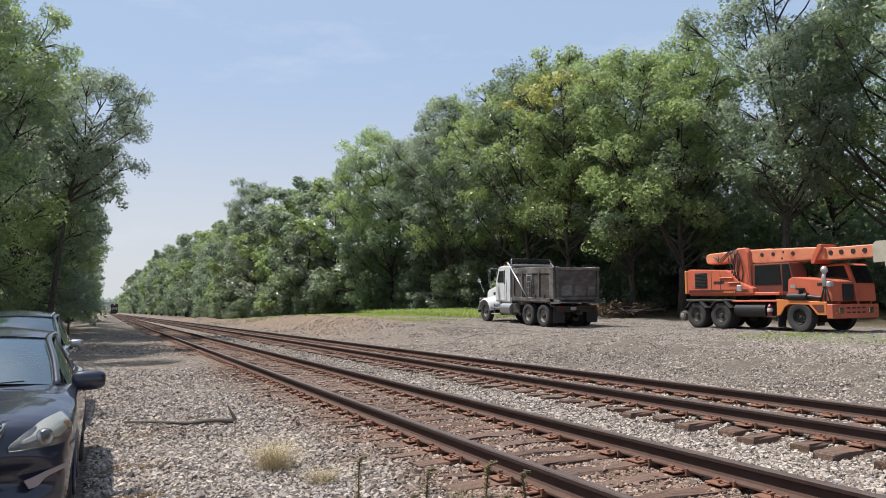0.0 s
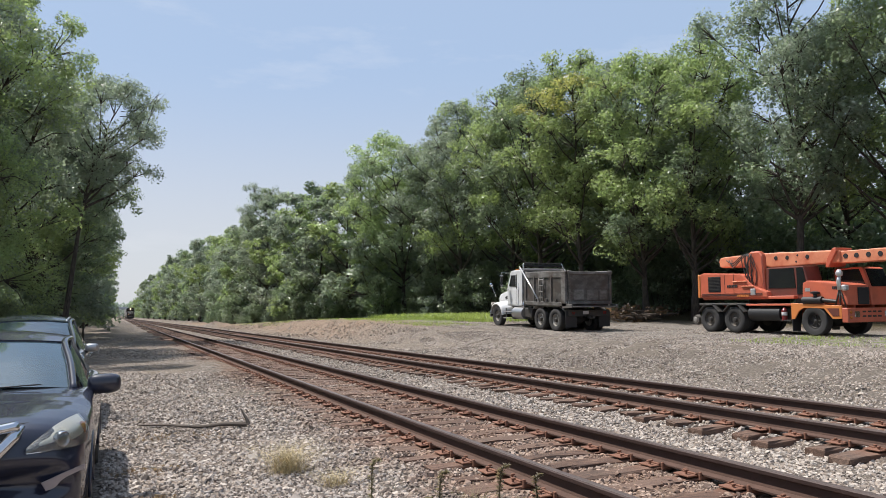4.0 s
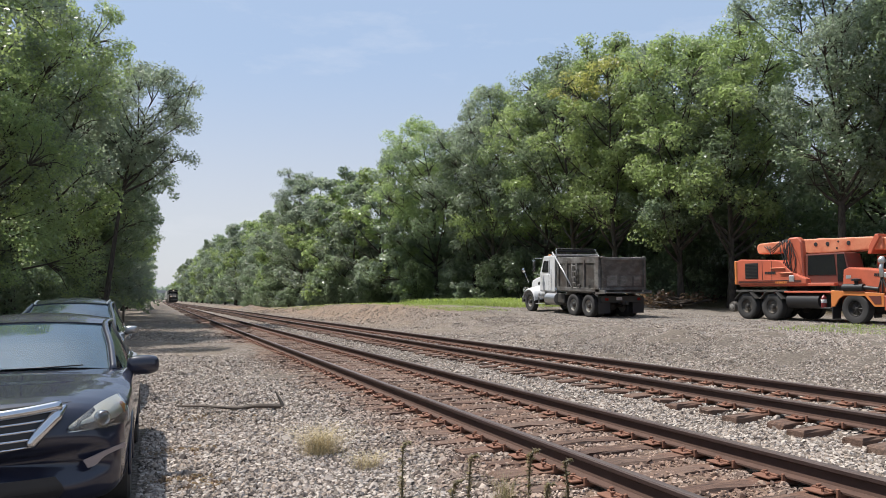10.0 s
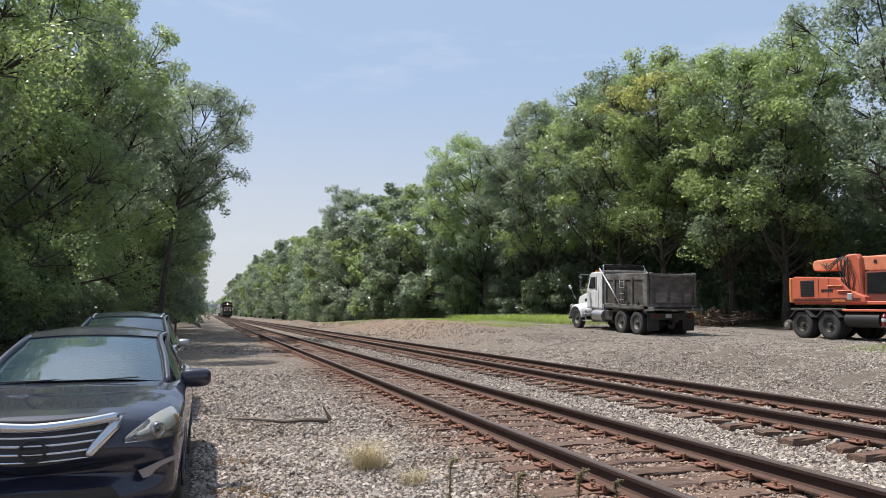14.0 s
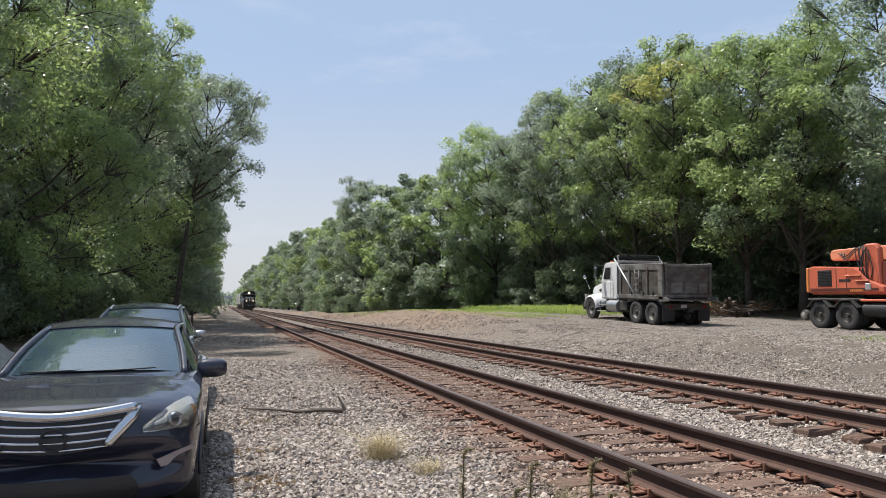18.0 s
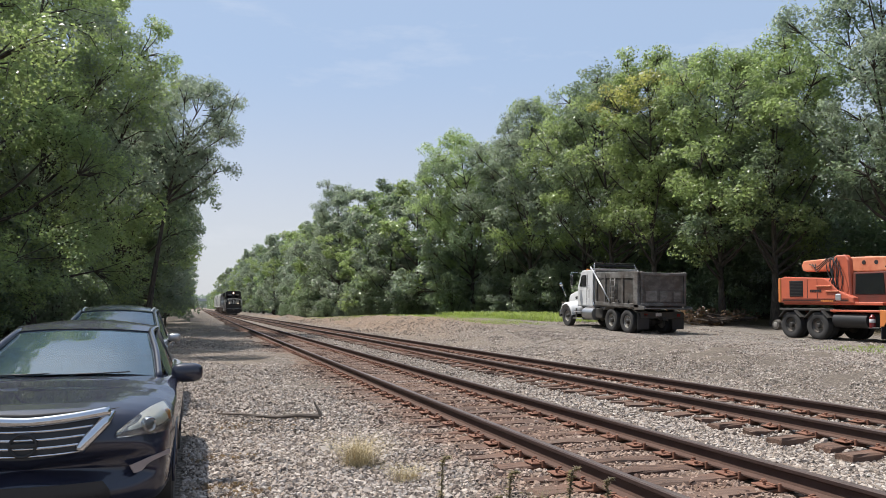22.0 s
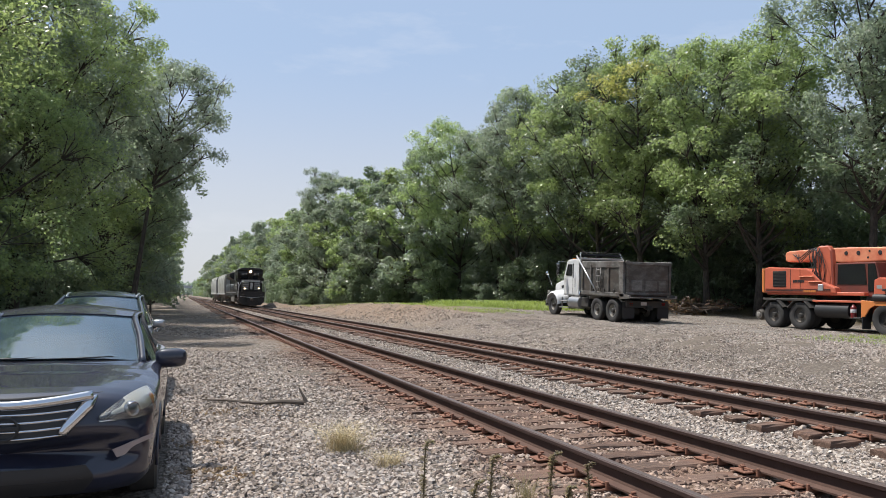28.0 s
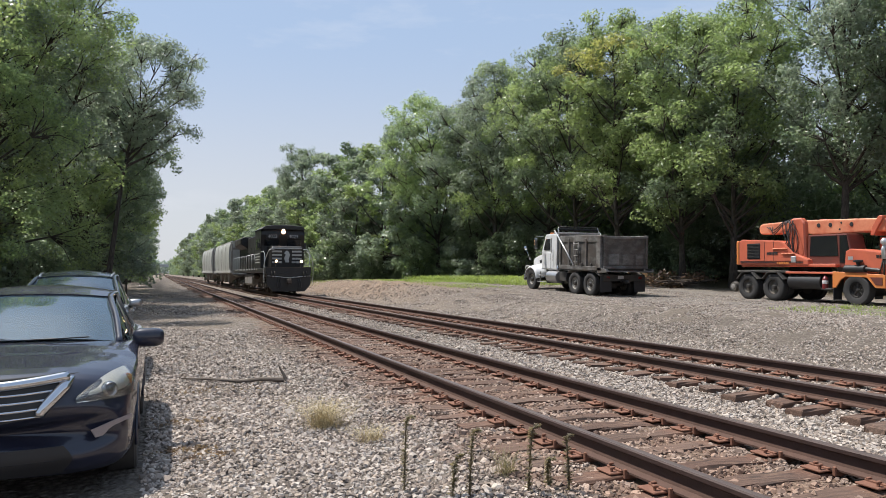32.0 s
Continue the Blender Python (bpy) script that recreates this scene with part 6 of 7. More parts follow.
    cab = mk(e, "driving_cab", M["orange"], lambda b: bevelled(prism(b, [(0.1, 1.1), (0.1, 2.42), (-0.9, 2.46), (-1.02, 2.4), (-1.26, 1.72), (-1.3, 1.1)], 0.1, 1.2, "X"), 0.03, 25, 2), "orange driving cab")
    mk(cab, "cab_windscreen", M["dark_glass"], lambda b: box(b, 0.2, 1.12, -0.02, 0.01, -0.33, 0.33, 0.0, Matrix.Translation((0, -1.16, 2.06)) @ Matrix.Rotation(radians(-19), 4, "X")))
    mk(cab, "cab_side_window", M["dark_glass"], lambda b: prism(b, [(-0.02, 1.75), (-0.02, 2.36), (-0.88, 2.38), (-1.12, 1.75)], 0.085, 0.105, "X"))
    # upper works: counterweight and engine box, operator's cab, mast and boom
    up = mk(e, "engine_housing", M["orange"], lambda b: bevelled(prism(b, [(5.68, 1.42), (5.6, 2.42), (5.4, 2.48), (3.4, 2.38), (3.2, 2.28), (2.8, 1.9), (2.1, 1.62), (2.05, 1.4)], -1.15, 1.15, "X"), 0.05, 25, 2), "orange rear engine housing")
    mk(up, "housing_edge", M["yellow_or"], lambda b: box(b, -1.18, 1.18, 5.56, 5.72, 1.42, 2.42, 0.03))
    mk(up, "side_grille", M["dark"], lambda b: box(b, -1.165, -1.14, 4.42, 5.12, 1.66, 2.3, 0.01))
    mk(up, "grille_slats", M["frame"], lambda b: [box(b, -1.178, -1.16, 4.45, 5.1, z, z + 0.02) for z in np.linspace(1.7, 2.24, 10)])
    for y in (4.2, 3.72):
        mk(up, "panel_seam", M["dark"], lambda b: box(b, -1.157, -1.147, y - 0.008, y + 0.008, 1.6, 2.36))
    mk(up, "side_vent", M["orange_pale"], lambda b: (box(b, -1.2, -1.14, 3.05, 3.75, 2.04, 2.08, 0.01), box(b, -1.2, -1.14, 2.7, 3.3, 1.84, 1.88, 0.01)))
    bars(up, 3.52, 4.08, 1.83, 1.93, -1.157, 7, M["dark"])
    bars(up, 2.95, 3.55, 1.45, 1.53, -1.17, 7, M["yellow_or"])
    mk(up, "stripes", M["dark"], lambda b: [box(b, -1.166, -1.15, 2.3, 5.5, z, z + 0.02) for z in (1.5, 1.56)])
    mk(e, "turntable", M["frame"], lambda b: lathe(b, [(1.15, 0.75), (1.4, 0.75)], "Z", 28, (0, 3.0, 0)))
    mk(e, "upper_frame", M["orange"], lambda b: box(b, -1.1, 1.1, 0.9, 5.5, 1.34, 1.46, 0.02))
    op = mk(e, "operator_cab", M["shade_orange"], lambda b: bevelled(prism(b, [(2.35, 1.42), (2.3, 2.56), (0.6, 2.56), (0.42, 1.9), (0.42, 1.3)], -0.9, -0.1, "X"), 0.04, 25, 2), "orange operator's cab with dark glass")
    mk(op, "cab_side_glass", M["dark_glass"], lambda b: prism(b, [(2.2, 1.75), (2.16, 2.5), (1.02, 2.5), (0.96, 1.75)], -0.915, -0.895, "X"))
    mk(op, "cab_door_glass", M["dark_glass"], lambda b: prism(b, [(0.9, 1.5), (0.9, 2.5), (0.62, 2.5), (0.5, 1.9), (0.5, 1.5)], -0.915, -0.895, "X"))
    mk(e, "boom_mast", M["orange"], lambda b: bevelled(prism(b, [(2.32, 1.45), (2.4, 3.05), (2.55, 3.24), (3.0, 3.24), (3.2, 3.05), (3.1, 2.3), (2.75, 1.45)], -0.98, -0.72, "X"), 0.05), "orange boom mast")
    mk(e, "boom_mast", M["orange"], lambda b: bevelled(prism(b, [(2.32, 1.45), (2.4, 3.05), (2.55, 3.24), (3.0, 3.24), (3.2, 3.05), (3.1, 2.3), (2.75, 1.45)], 0.42, 0.66, "X"), 0.05))
    boom = mk(e, "boom", M["orange_pale"], lambda b: bevelled(prism(b, [(5.22, 2.74), (5.28, 2.98), (5.2, 3.12), (5.05, 3.15), (3.3, 3.2), (0.0, 3.1), (-0.5, 3.06), (-0.5, 2.6), (0.05, 2.62), (2.5, 2.58), (3.0, 2.68), (5.1, 2.7)], -0.36, 0.36, "X"), 0.07, 25, 3), "bleached orange box boom with round holes")
    inner = mk(boom, "inner_boom", M["orange_pale"], lambda b: bevelled(prism(b, [(-0.4, 2.6), (-0.4, 3.04), (-2.3, 3.04), (-2.42, 2.95), (-2.42, 2.6)], -0.29, 0.29, "X"), 0.025))
    mk(boom, "boom_collar", M["orange"], lambda b: bevelled(prism(b, [(0.06, 2.48), (-0.02, 2.8), (-0.26, 3.17), (-0.42, 3.17), (-0.42, 3.04), (-0.18, 2.66), (-0.1, 2.48)], -0.43, 0.43, "X"), 0.02))
    for y, z in ((2.28, 2.95), (1.75, 2.94), (0.85, 2.92)):
        mk(boom, "lightening_hole", M["dark"], lambda b: lathe(b, [(-0.375, 0.075), (-0.355, 0.085)], "X", 18, (0, y, z)))
    for y, z in ((1.28, 3.0), (1.35, 2.76)):
        mk(boom, "pin_hole", M["dark"], lambda b: lathe(b, [(-0.372, 0.035), (-0.355, 0.042)], "X", 14, (0, y, z)))
    for y in (-0.68, -1.1, -1.55, -1.98):
        mk(inner, "lightening_hole", M["dark"], lambda b: lathe(b, [(-0.305, 0.085), (-0.28, 0.095)], "X", 18, (0, y, 2.85)))
    mk(inner, "boom_head", M["orange"], lambda b: [lathe(b, [(-0.33, 0.1), (0.33, 0.1)], "X", 16, (0, -2.42, z)) for z in (2.62, 2.95)])
    rnd = random.Random(4)
    for k in range(9):
        y = 2.85 + 0.1 * rnd.random() * k / 2
        mk(e, "hydraulic_hose", M["black"], lambda b: tube(b, spline([(-1.03 - 0.03 * rnd.random(), y + rnd.uniform(-0.1, 0.3), 3.14), (-1.08, y + rnd.uniform(-0.25, 0.25), 2.7), (-1.1, y + rnd.uniform(-0.3, 0.2), 2.2), (-1.04, y + rnd.uniform(-0.2, 0.2), 1.7)], 14), 0.018, 6))
    for k in range(3):
        mk(e, "boom_hose", M["black"], lambda b: tube(b, spline([(-0.4, 4.8 - k * 0.15, 3.0), (-0.44, 4.4, 2.86 - 0.1 * k), (-0.46, 3.9, 3.14 - 0.06 * k), (-0.6, 3.1, 3.26)], 16), 0.02, 6))
    mk(e, "work_lamp", M["silver"], lambda b: box(b, -1.2, -1.02, 2.62, 2.86, 1.5, 1.76, 0.03))
    # ditching bucket on the boom's end
    def bucket(b):
        prof = [(-2.5, 2.4), (-2.47, 2.98), (-2.6, 3.12), (-2.95, 3.12), (-3.05, 2.98), (-3.05, 2.28), (-2.9, 2.25), (-2.88, 2.42)]
        prism(b, prof, -0.62, -0.58, "X")
        prism(b, prof, 1.1, 1.14, "X")
        box(b, -0.6, 1.12, -3.14, -3.08, 2.3, 3.05, 0.01)
        box(b, -0.6, 1.12, -3.05, -2.6, 3.06, 3.12, 0.01)
        for z in np.linspace(2.4, 2.95, 5):
            box(b, -0.6, 1.12, -3.18, -3.13, z, z + 0.05, 0.01)
    mk(e, "bucket", M["bucket"], bucket, "worn bare steel ditching bucket")
    mk(e, "bucket_link", M["frame"], lambda b: box(b, -0.25, 0.25, -2.75, -2.4, 2.55, 2.95, 0.03))
    return e


excavator(pose(24.07, 18.5, gz(23, 19.5) - 0.0) @ Matrix.Rotation(math.atan2(gz(24, 23.5) - gz(24, 18.5), 5.0), 4, "X"))


# ---- the train: one locomotive and two covered hoppers ----
M["loco_black"] = painted("sooty_black_paint", (0.013, 0.013, 0.014), (0.04, 0.034, 0.028), 0.45, 0.45, 0.0, 0.8)
M["loco_white"] = plain("dulled_white_striping", (0.46, 0.46, 0.45), 0.55)
M["truck_grey"] = painted("dusty_bogie", (0.05, 0.045, 0.04), (0.13, 0.105, 0.085), 0.7, 0.8)
M["hopper"] = painted("weathered_pale_grey_paint", (0.43, 0.44, 0.42), (0.18, 0.16, 0.13), 0.55, 0.5, 0.0, 0.6)
M["hopper_dark"] = painted("grey_ends", (0.22, 0.21, 0.2), (0.1, 0.085, 0.07), 0.6, 0.7)
M["headlight"] = glowing("lit_headlight", (1.0, 0.50, 0.22), 40.0)
M["ditch"] = glowing("lit_ditch_light", (1.0, 0.56, 0.28), 6.0)
M["steel_wheel"] = rust_material("steel_wheel", (0.06, 0.05, 0.045), (0.14, 0.11, 0.09), 0.5, 0.5)


def flat_text(parent, name, text, size, at, mat, thick=0.004):
    """Raised lettering in the built-in font, as a mesh."""
    cu = bpy.data.curves.new(name, "FONT")
    cu.body, cu.size, cu.extrude, cu.align_x, cu.align_y = text, size, thick, "CENTER", "CENTER"
    tmp = bpy.data.objects.new(name, cu)
    me = bpy.data.meshes.new_from_object(tmp)
    bpy.data.objects.remove(tmp)
    me.materials.clear()
    me.materials.append(mat)
    return part(name, me, None, parent, at=at)


def bogie(parent, y, axles, spacing, wheel_r, frame_h=0.62):
    """A rail truck with side frames, springs, wheels and axles; heights are over the rail."""
    b = mk(parent, "bogie", M["truck_grey"], lambda q: box(q, -0.9, 0.9, y - 0.35, y + 0.35, 0.5, 0.78, 0.03), "dusty cast bogie")
    span = spacing * (axles - 1) / 2
    for sx in (-1, 1):
        out = [(y - span - 0.5, 0.42), (y - span - 0.45, 0.66), (y - span * 0.5, 0.72), (y, frame_h + 0.16), (y + span * 0.5, 0.72), (y + span + 0.45, 0.66), (y + span + 0.5, 0.42), (y + span * 0.55, 0.4), (y, 0.26), (y - span * 0.55, 0.4)]
        mk(b, "side_frame", M["truck_grey"], lambda q: bevelled(prism(q, out, sx * 1.06 - 0.07, sx * 1.06 + 0.07, "X"), 0.02))
        for k in range(axles):
            yy = y - span + k * spacing
            mk(b, "journal_box", M["truck_grey"], lambda q: lathe(q, [(sx * 1.06, 0.19), (sx * 1.2, 0.17), (sx * 1.22, 0.08)], "X", 14, (0, yy, wheel_r)))
        for yy in (y - span * 0.5, y + span * 0.5):
            mk(b, "spring", M["truck_grey"], lambda q: [lathe(q, [(0.45 + 0.05 * j, 0.1), (0.48 + 0.05 * j, 0.1)], "Z", 10, (sx * 1.12, yy, 0)) for j in range(5)])
    for k in range(axles):
        yy = y - span + k * spacing
        ws = part("wheelset", lathe(bmesh.new(), [(-0.95, 0.08), (0.95, 0.08)], "X", 12), M["steel_wheel"], b, at=Matrix.Translation((0, yy, wheel_r)))
        for sx in (-1, 1):
            part("wheel", lathe(bmesh.new(), [(sx * 0.69, wheel_r + 0.025), (sx * 0.715, wheel_r + 0.025), (sx * 0.73, wheel_r), (sx * 0.82, wheel_r - 0.003), (sx * 0.82, wheel_r - 0.07), (sx * 0.77, wheel_r - 0.1), (sx * 0.77, 0.14), (sx * 0.83, 0.12)], "X", 30), M["steel_wheel"], ws, smooth=True)
    return b


def locomotive():
    """Local: y backwards from the front plate, z from the rail head."""
    e = group_at("diesel_locomotive", Matrix(), "black six-axle diesel locomotive with white nose stripes and lit lamps", "locomotive", "train")
    L = 22.3
    B, Wt = M["loco_black"], M["loco_white"]
    mk(e, "underframe", B, lambda b: bevelled(box(b, -1.5, 1.5, 0.35, L - 0.3, 1.42, 1.72), 0.02))
    mk(e, "front_platform", B, lambda b: box(b, -1.5, 1.5, 0.05, 1.0, 1.35, 1.78, 0.02))
    mk(e, "pilot", B, lambda b: bevelled(prism(b, [(-1.45, 1.4), (1.45, 1.4), (1.45, 0.62), (1.05, 0.16), (-1.05, 0.16), (-1.45, 0.62)], 0.0, 0.12, "Y"), 0.02))
    for s in (-1, 1):
        for z in (0.42, 0.75, 1.08):
            mk(e, "pilot_step", B, lambda b: box(b, s * 1.4 - 0.2, s * 1.4 + 0.12, 0.1, 0.7, z, z + 0.04, 0.008))
    mk(e, "platform_stripe", M["truck_grey"], lambda b: box(b, -1.48, 1.48, 0.03, 0.05, 1.72, 1.8))
    mk(e, "coupler", M["steel_wheel"], lambda b: (box(b, -0.13, 0.13, -0.45, 0.1, 0.72, 0.98, 0.03), box(b, -0.2, 0.1, -0.62, -0.35, 0.68, 1.02, 0.05)))
    for x in (-0.75, -0.6, 0.6, 0.75):
        mk(e, "air_hose", M["black"], lambda b: tube(b, spline([(x, 0.0, 1.0), (x, -0.18, 0.8), (x * 1.05, -0.22, 0.5), (x * 0.9, -0.2, 0.3)], 10), 0.025, 6))
    for s in (-1, 1):
        d = mk(e, "ditch_light", B, lambda b: lathe(b, [(0.02, 0.13), (-0.03, 0.13), (0.14, 0.08)], "Y", 18, (s * 0.83, 0.0, 2.17)))
        mk(d, "lit_lens", M["ditch"], lambda b: lathe(b, [(-0.045, 0.02), (-0.05, 0.08), (-0.03, 0.085)], "Y", 18, (s * 0.83, 0.0, 2.17)), "lit white lamp")
        mk(e, "ditch_light_post", B, lambda b: box(b, s * 0.83 - 0.05, s * 0.83 + 0.05, 0.03, 0.12, 1.75, 2.1))
        # handrails and stanchions
        mk(e, "corner_handrail", M["silver"], lambda b: tube(b, spline([(s * 1.6, 0.12, 0.75), (s * 1.62, 0.12, 1.9), (s * 1.38, 0.1, 2.72), (s * 1.2, 0.1, 2.95), (s * 0.95, 0.1, 2.95)], 18), 0.028, 8), "pale handrail")
        mk(e, "side_handrail", M["silver"], lambda b: (tube(b, [(s * 1.5, 0.75, 0.9), (s * 1.5, 0.8, 2.7), (s * 1.48, 1.4, 2.85), (s * 1.48, 3.4, 2.85)], 0.025, 8)))
        mk(e, "walkway_handrail", M["silver"], lambda b: [tube(b, [(s * 1.5, 6.2, 2.75), (s * 1.5, 21.6, 2.75)], 0.022, 6)] + [tube(b, [(s * 1.5, y, 1.7), (s * 1.5, y, 2.75)], 0.018, 6) for y in np.arange(6.2, 21.7, 1.7)])
        mk(e, "grab_iron", M["loco_white"], lambda b: [box(b, s * 1.5 - 0.015, s * 1.5 + 0.015, y, y + 0.5, 1.6, 1.7) for y in np.arange(4.5, 21, 1.1)])
    mk(e, "uncoupling_lever", M["silver"], lambda b: tube(b, spline([(-1.4, -0.03, 1.2), (-0.9, -0.08, 1.16), (-0.25, -0.12, 1.1), (0.25, -0.12, 1.1), (0.9, -0.08, 1.16), (1.4, -0.03, 1.2)], 16), 0.02, 6), "pale uncoupling lever")
    for x in (-1.15, -0.95, 0.95, 1.15):
        mk(e, "control_hose", M["truck_grey"], lambda b: tube(b, spline([(x, 0.02, 1.5), (x, -0.14, 1.42), (x, -0.16, 1.2), (x * 0.97, -0.06, 1.1)], 8), 0.03, 6))
    # short nose with stripes and the plain horse-head shape on it
    nose = mk(e, "nose", B, lambda b: bevelled(prism(b, [(0.95, 1.72), (0.82, 3.05), (0.98, 3.22), (2.9, 3.22), (2.9, 1.72)], -1.02, 1.02, "X"), 0.06, 25, 2), "black nose")
    for z in (2.12, 2.36, 2.6, 2.84):
        for x0, x1 in ((-0.98, -0.34), (0.34, 0.98)):
            mk(nose, "stripe", Wt, lambda b: box(b, x0, x1, 0, 0.008, -0.06, 0.06, 0, Matrix.Translation((0, 0.92 - (z - 1.72) * 0.098, z)) @ Matrix.Rotation(radians(5.6), 4, "X")))
    mk(nose, "stripe", Wt, lambda b: box(b, -1.0, 1.0, 0.80, 0.812, 3.0, 3.09))
    mk(nose, "emblem", Wt, lambda b: prism(b, [(-0.1, 2.1), (0.14, 2.1), (0.1, 2.32), (0.2, 2.62), (0.08, 2.86), (-0.06, 2.9), (-0.2, 2.72), (-0.08, 2.62), (-0.2, 2.4)], 0.79, 0.80, "Y"), "white rearing shape")
    mk(nose, "nose_door_seam", M["dark"], lambda b: box(b, 0.55, 0.57, 0.84, 0.86, 1.8, 2.9))
    # cab with windows, number boards, roof
    cab = mk(e, "cab", B, lambda b: bevelled(prism(b, [(2.75, 1.72), (2.75, 3.3), (2.55, 4.05), (2.62, 4.42), (5.85, 4.48), (5.85, 1.72)], -1.5, 1.5, "X"), 0.05, 25, 2), "black wide cab")
    mk(cab, "cab_roof", B, lambda b: bevelled(prism(b, [(-1.6, 4.4), (-1.25, 4.65), (-0.5, 4.73), (0.5, 4.73), (1.25, 4.65), (1.6, 4.4)], 2.35, 6.0, "Y"), 0.03))
    for s in (-1, 1):
        mk(cab, "front_window", M["dark_glass"], lambda b: box(b, s * 0.78 - 0.5, s * 0.78 + 0.5, -0.012, 0.012, -0.22, 0.22, 0.0, Matrix.Translation((0, 2.645, 3.5)) @ Matrix.Rotation(radians(15), 4, "X")))
        for y in (3.3, 4.35):
            mk(cab, "side_window", M["dark_glass"], lambda b: box(b, s * 1.505 - 0.012, s * 1.505 + 0.012, y, y + 0.85, 3.05, 3.8))
        for z in (2.1, 2.3, 2.5, 2.7):
            mk(cab, "side_stripe", Wt, lambda b: box(b, s * 1.508 - 0.006, s * 1.508 + 0.006, 3.2, 5.6, z, z + 0.07))
        board = mk(cab, "number_board", M["black"], lambda b: box(b, s * 0.72 - 0.44, s * 0.72 + 0.44, 2.5, 2.6, 3.8, 4.06, 0.01))
        flat_text(board, "number", "4023", 0.33, Matrix.Translation((s * 0.72, 2.49, 3.93)) @ Matrix.Rotation(radians(90), 4, "X"), Wt)
        mk(cab, "cab_mirror", B, lambda b: box(b, s * 1.58 - 0.08, s * 1.58 + 0.08, 2.9, 2.95, 3.1, 3.5, 0.01))
    lamp = mk(cab, "headlight", B, lambda b: box(b, -0.14, 0.14, 2.42, 2.6, 4.12, 4.56, 0.03))
    mk(lamp, "lit_lens", M["headlight"], lambda b: [lathe(b, [(2.40, 0.02), (2.395, 0.105), (2.42, 0.115)], "Y", 18, (0, 0, z)) for z in (4.23, 4.45)], "lit twin headlight")
    # long hood, dynamic-brake and radiator section
    hood = mk(e, "long_hood", B, lambda b: bevelled(prism(b, [(5.9, 1.72), (5.9, 4.2), (6.1, 4.35), (15.6, 4.35), (15.6, 1.72)], -0.92, 0.92, "X"), 0.05))
    for s in (-1, 1):
        for y in np.arange(6.4, 15, 0.92):
            mk(hood, "hood_door", B, lambda b: box(b, s * 0.93 - 0.015, s * 0.93 + 0.015, y, y + 0.82, 1.9, 3.5, 0.02))
    mk(hood, "blower_duct", B, lambda b: box(b, -1.3, -0.9, 6.2, 9.5, 1.72, 2.5, 0.06))
    for s in (-1, 1):
        mk(hood, "dynamic_brake_grid", M["truck_grey"], lambda b: [box(b, s * 0.96 - 0.05, s * 0.96 + 0.02, 6.4, 9.2, z, z + 0.04) for z in np.arange(3.55, 4.2, 0.1)])
    rad = mk(e, "radiator_housing", B, lambda b: bevelled(prism(b, [(-0.95, 1.72), (-0.95, 3.5), (-1.5, 3.85), (-1.5, 4.35), (-1.2, 4.5), (1.2, 4.5), (1.5, 4.35), (1.5, 3.85), (0.95, 3.5), (0.95, 1.72)], 15.6, 21.3, "Y"), 0.04))
    for s in (-1, 1):
        mk(rad, "radiator_grille", M["truck_grey"], lambda b: [box(b, s * 1.5 - 0.02, s * 1.5 + 0.03, 16, 21, z, z + 0.04) for z in np.arange(3.92, 4.3, 0.09)])
    mk(rad, "housing_end", B, lambda b: box(b, -1.0, 1.0, 21.3, 21.5, 1.72, 4.3, 0.04))
    mk(e, "exhaust_stack", M["truck_grey"], lambda b: box(b, -0.35, 0.35, 11.5, 12.8, 4.33, 4.5, 0.04))
    mk(e, "horn", M["steel_wheel"], lambda b: [lathe(b, [(6.4, 0.09), (6.9, 0.03)], "Y", 12, (x, 0, 4.6)) for x in (-0.2, 0.0, 0.2)])
    mk(e, "fuel_tank", M["hopper_dark"], lambda b: bevelled(box(b, -1.38, 1.38, 8.3, 13.6, 0.42, 1.4), 0.16), "dusty grey fuel tank")
    for s in (-1, 1):
        mk(e, "air_reservoir", M["truck_grey"], lambda b: lathe(b, [(6.8, 0.02), (6.85, 0.2), (8.1, 0.2), (8.15, 0.02)], "Y", 14, (s * 1.2, 0, 1.15)))
    bogie(e, 4.3, 3, 2.0, 0.53)
    bogie(e, 17.9, 3, 2.0, 0.53)
    mk(e, "rear_coupler", M["steel_wheel"], lambda b: box(b, -0.13, 0.13, L - 0.3, L + 0.5, 0.72, 0.98, 0.03))
    return e


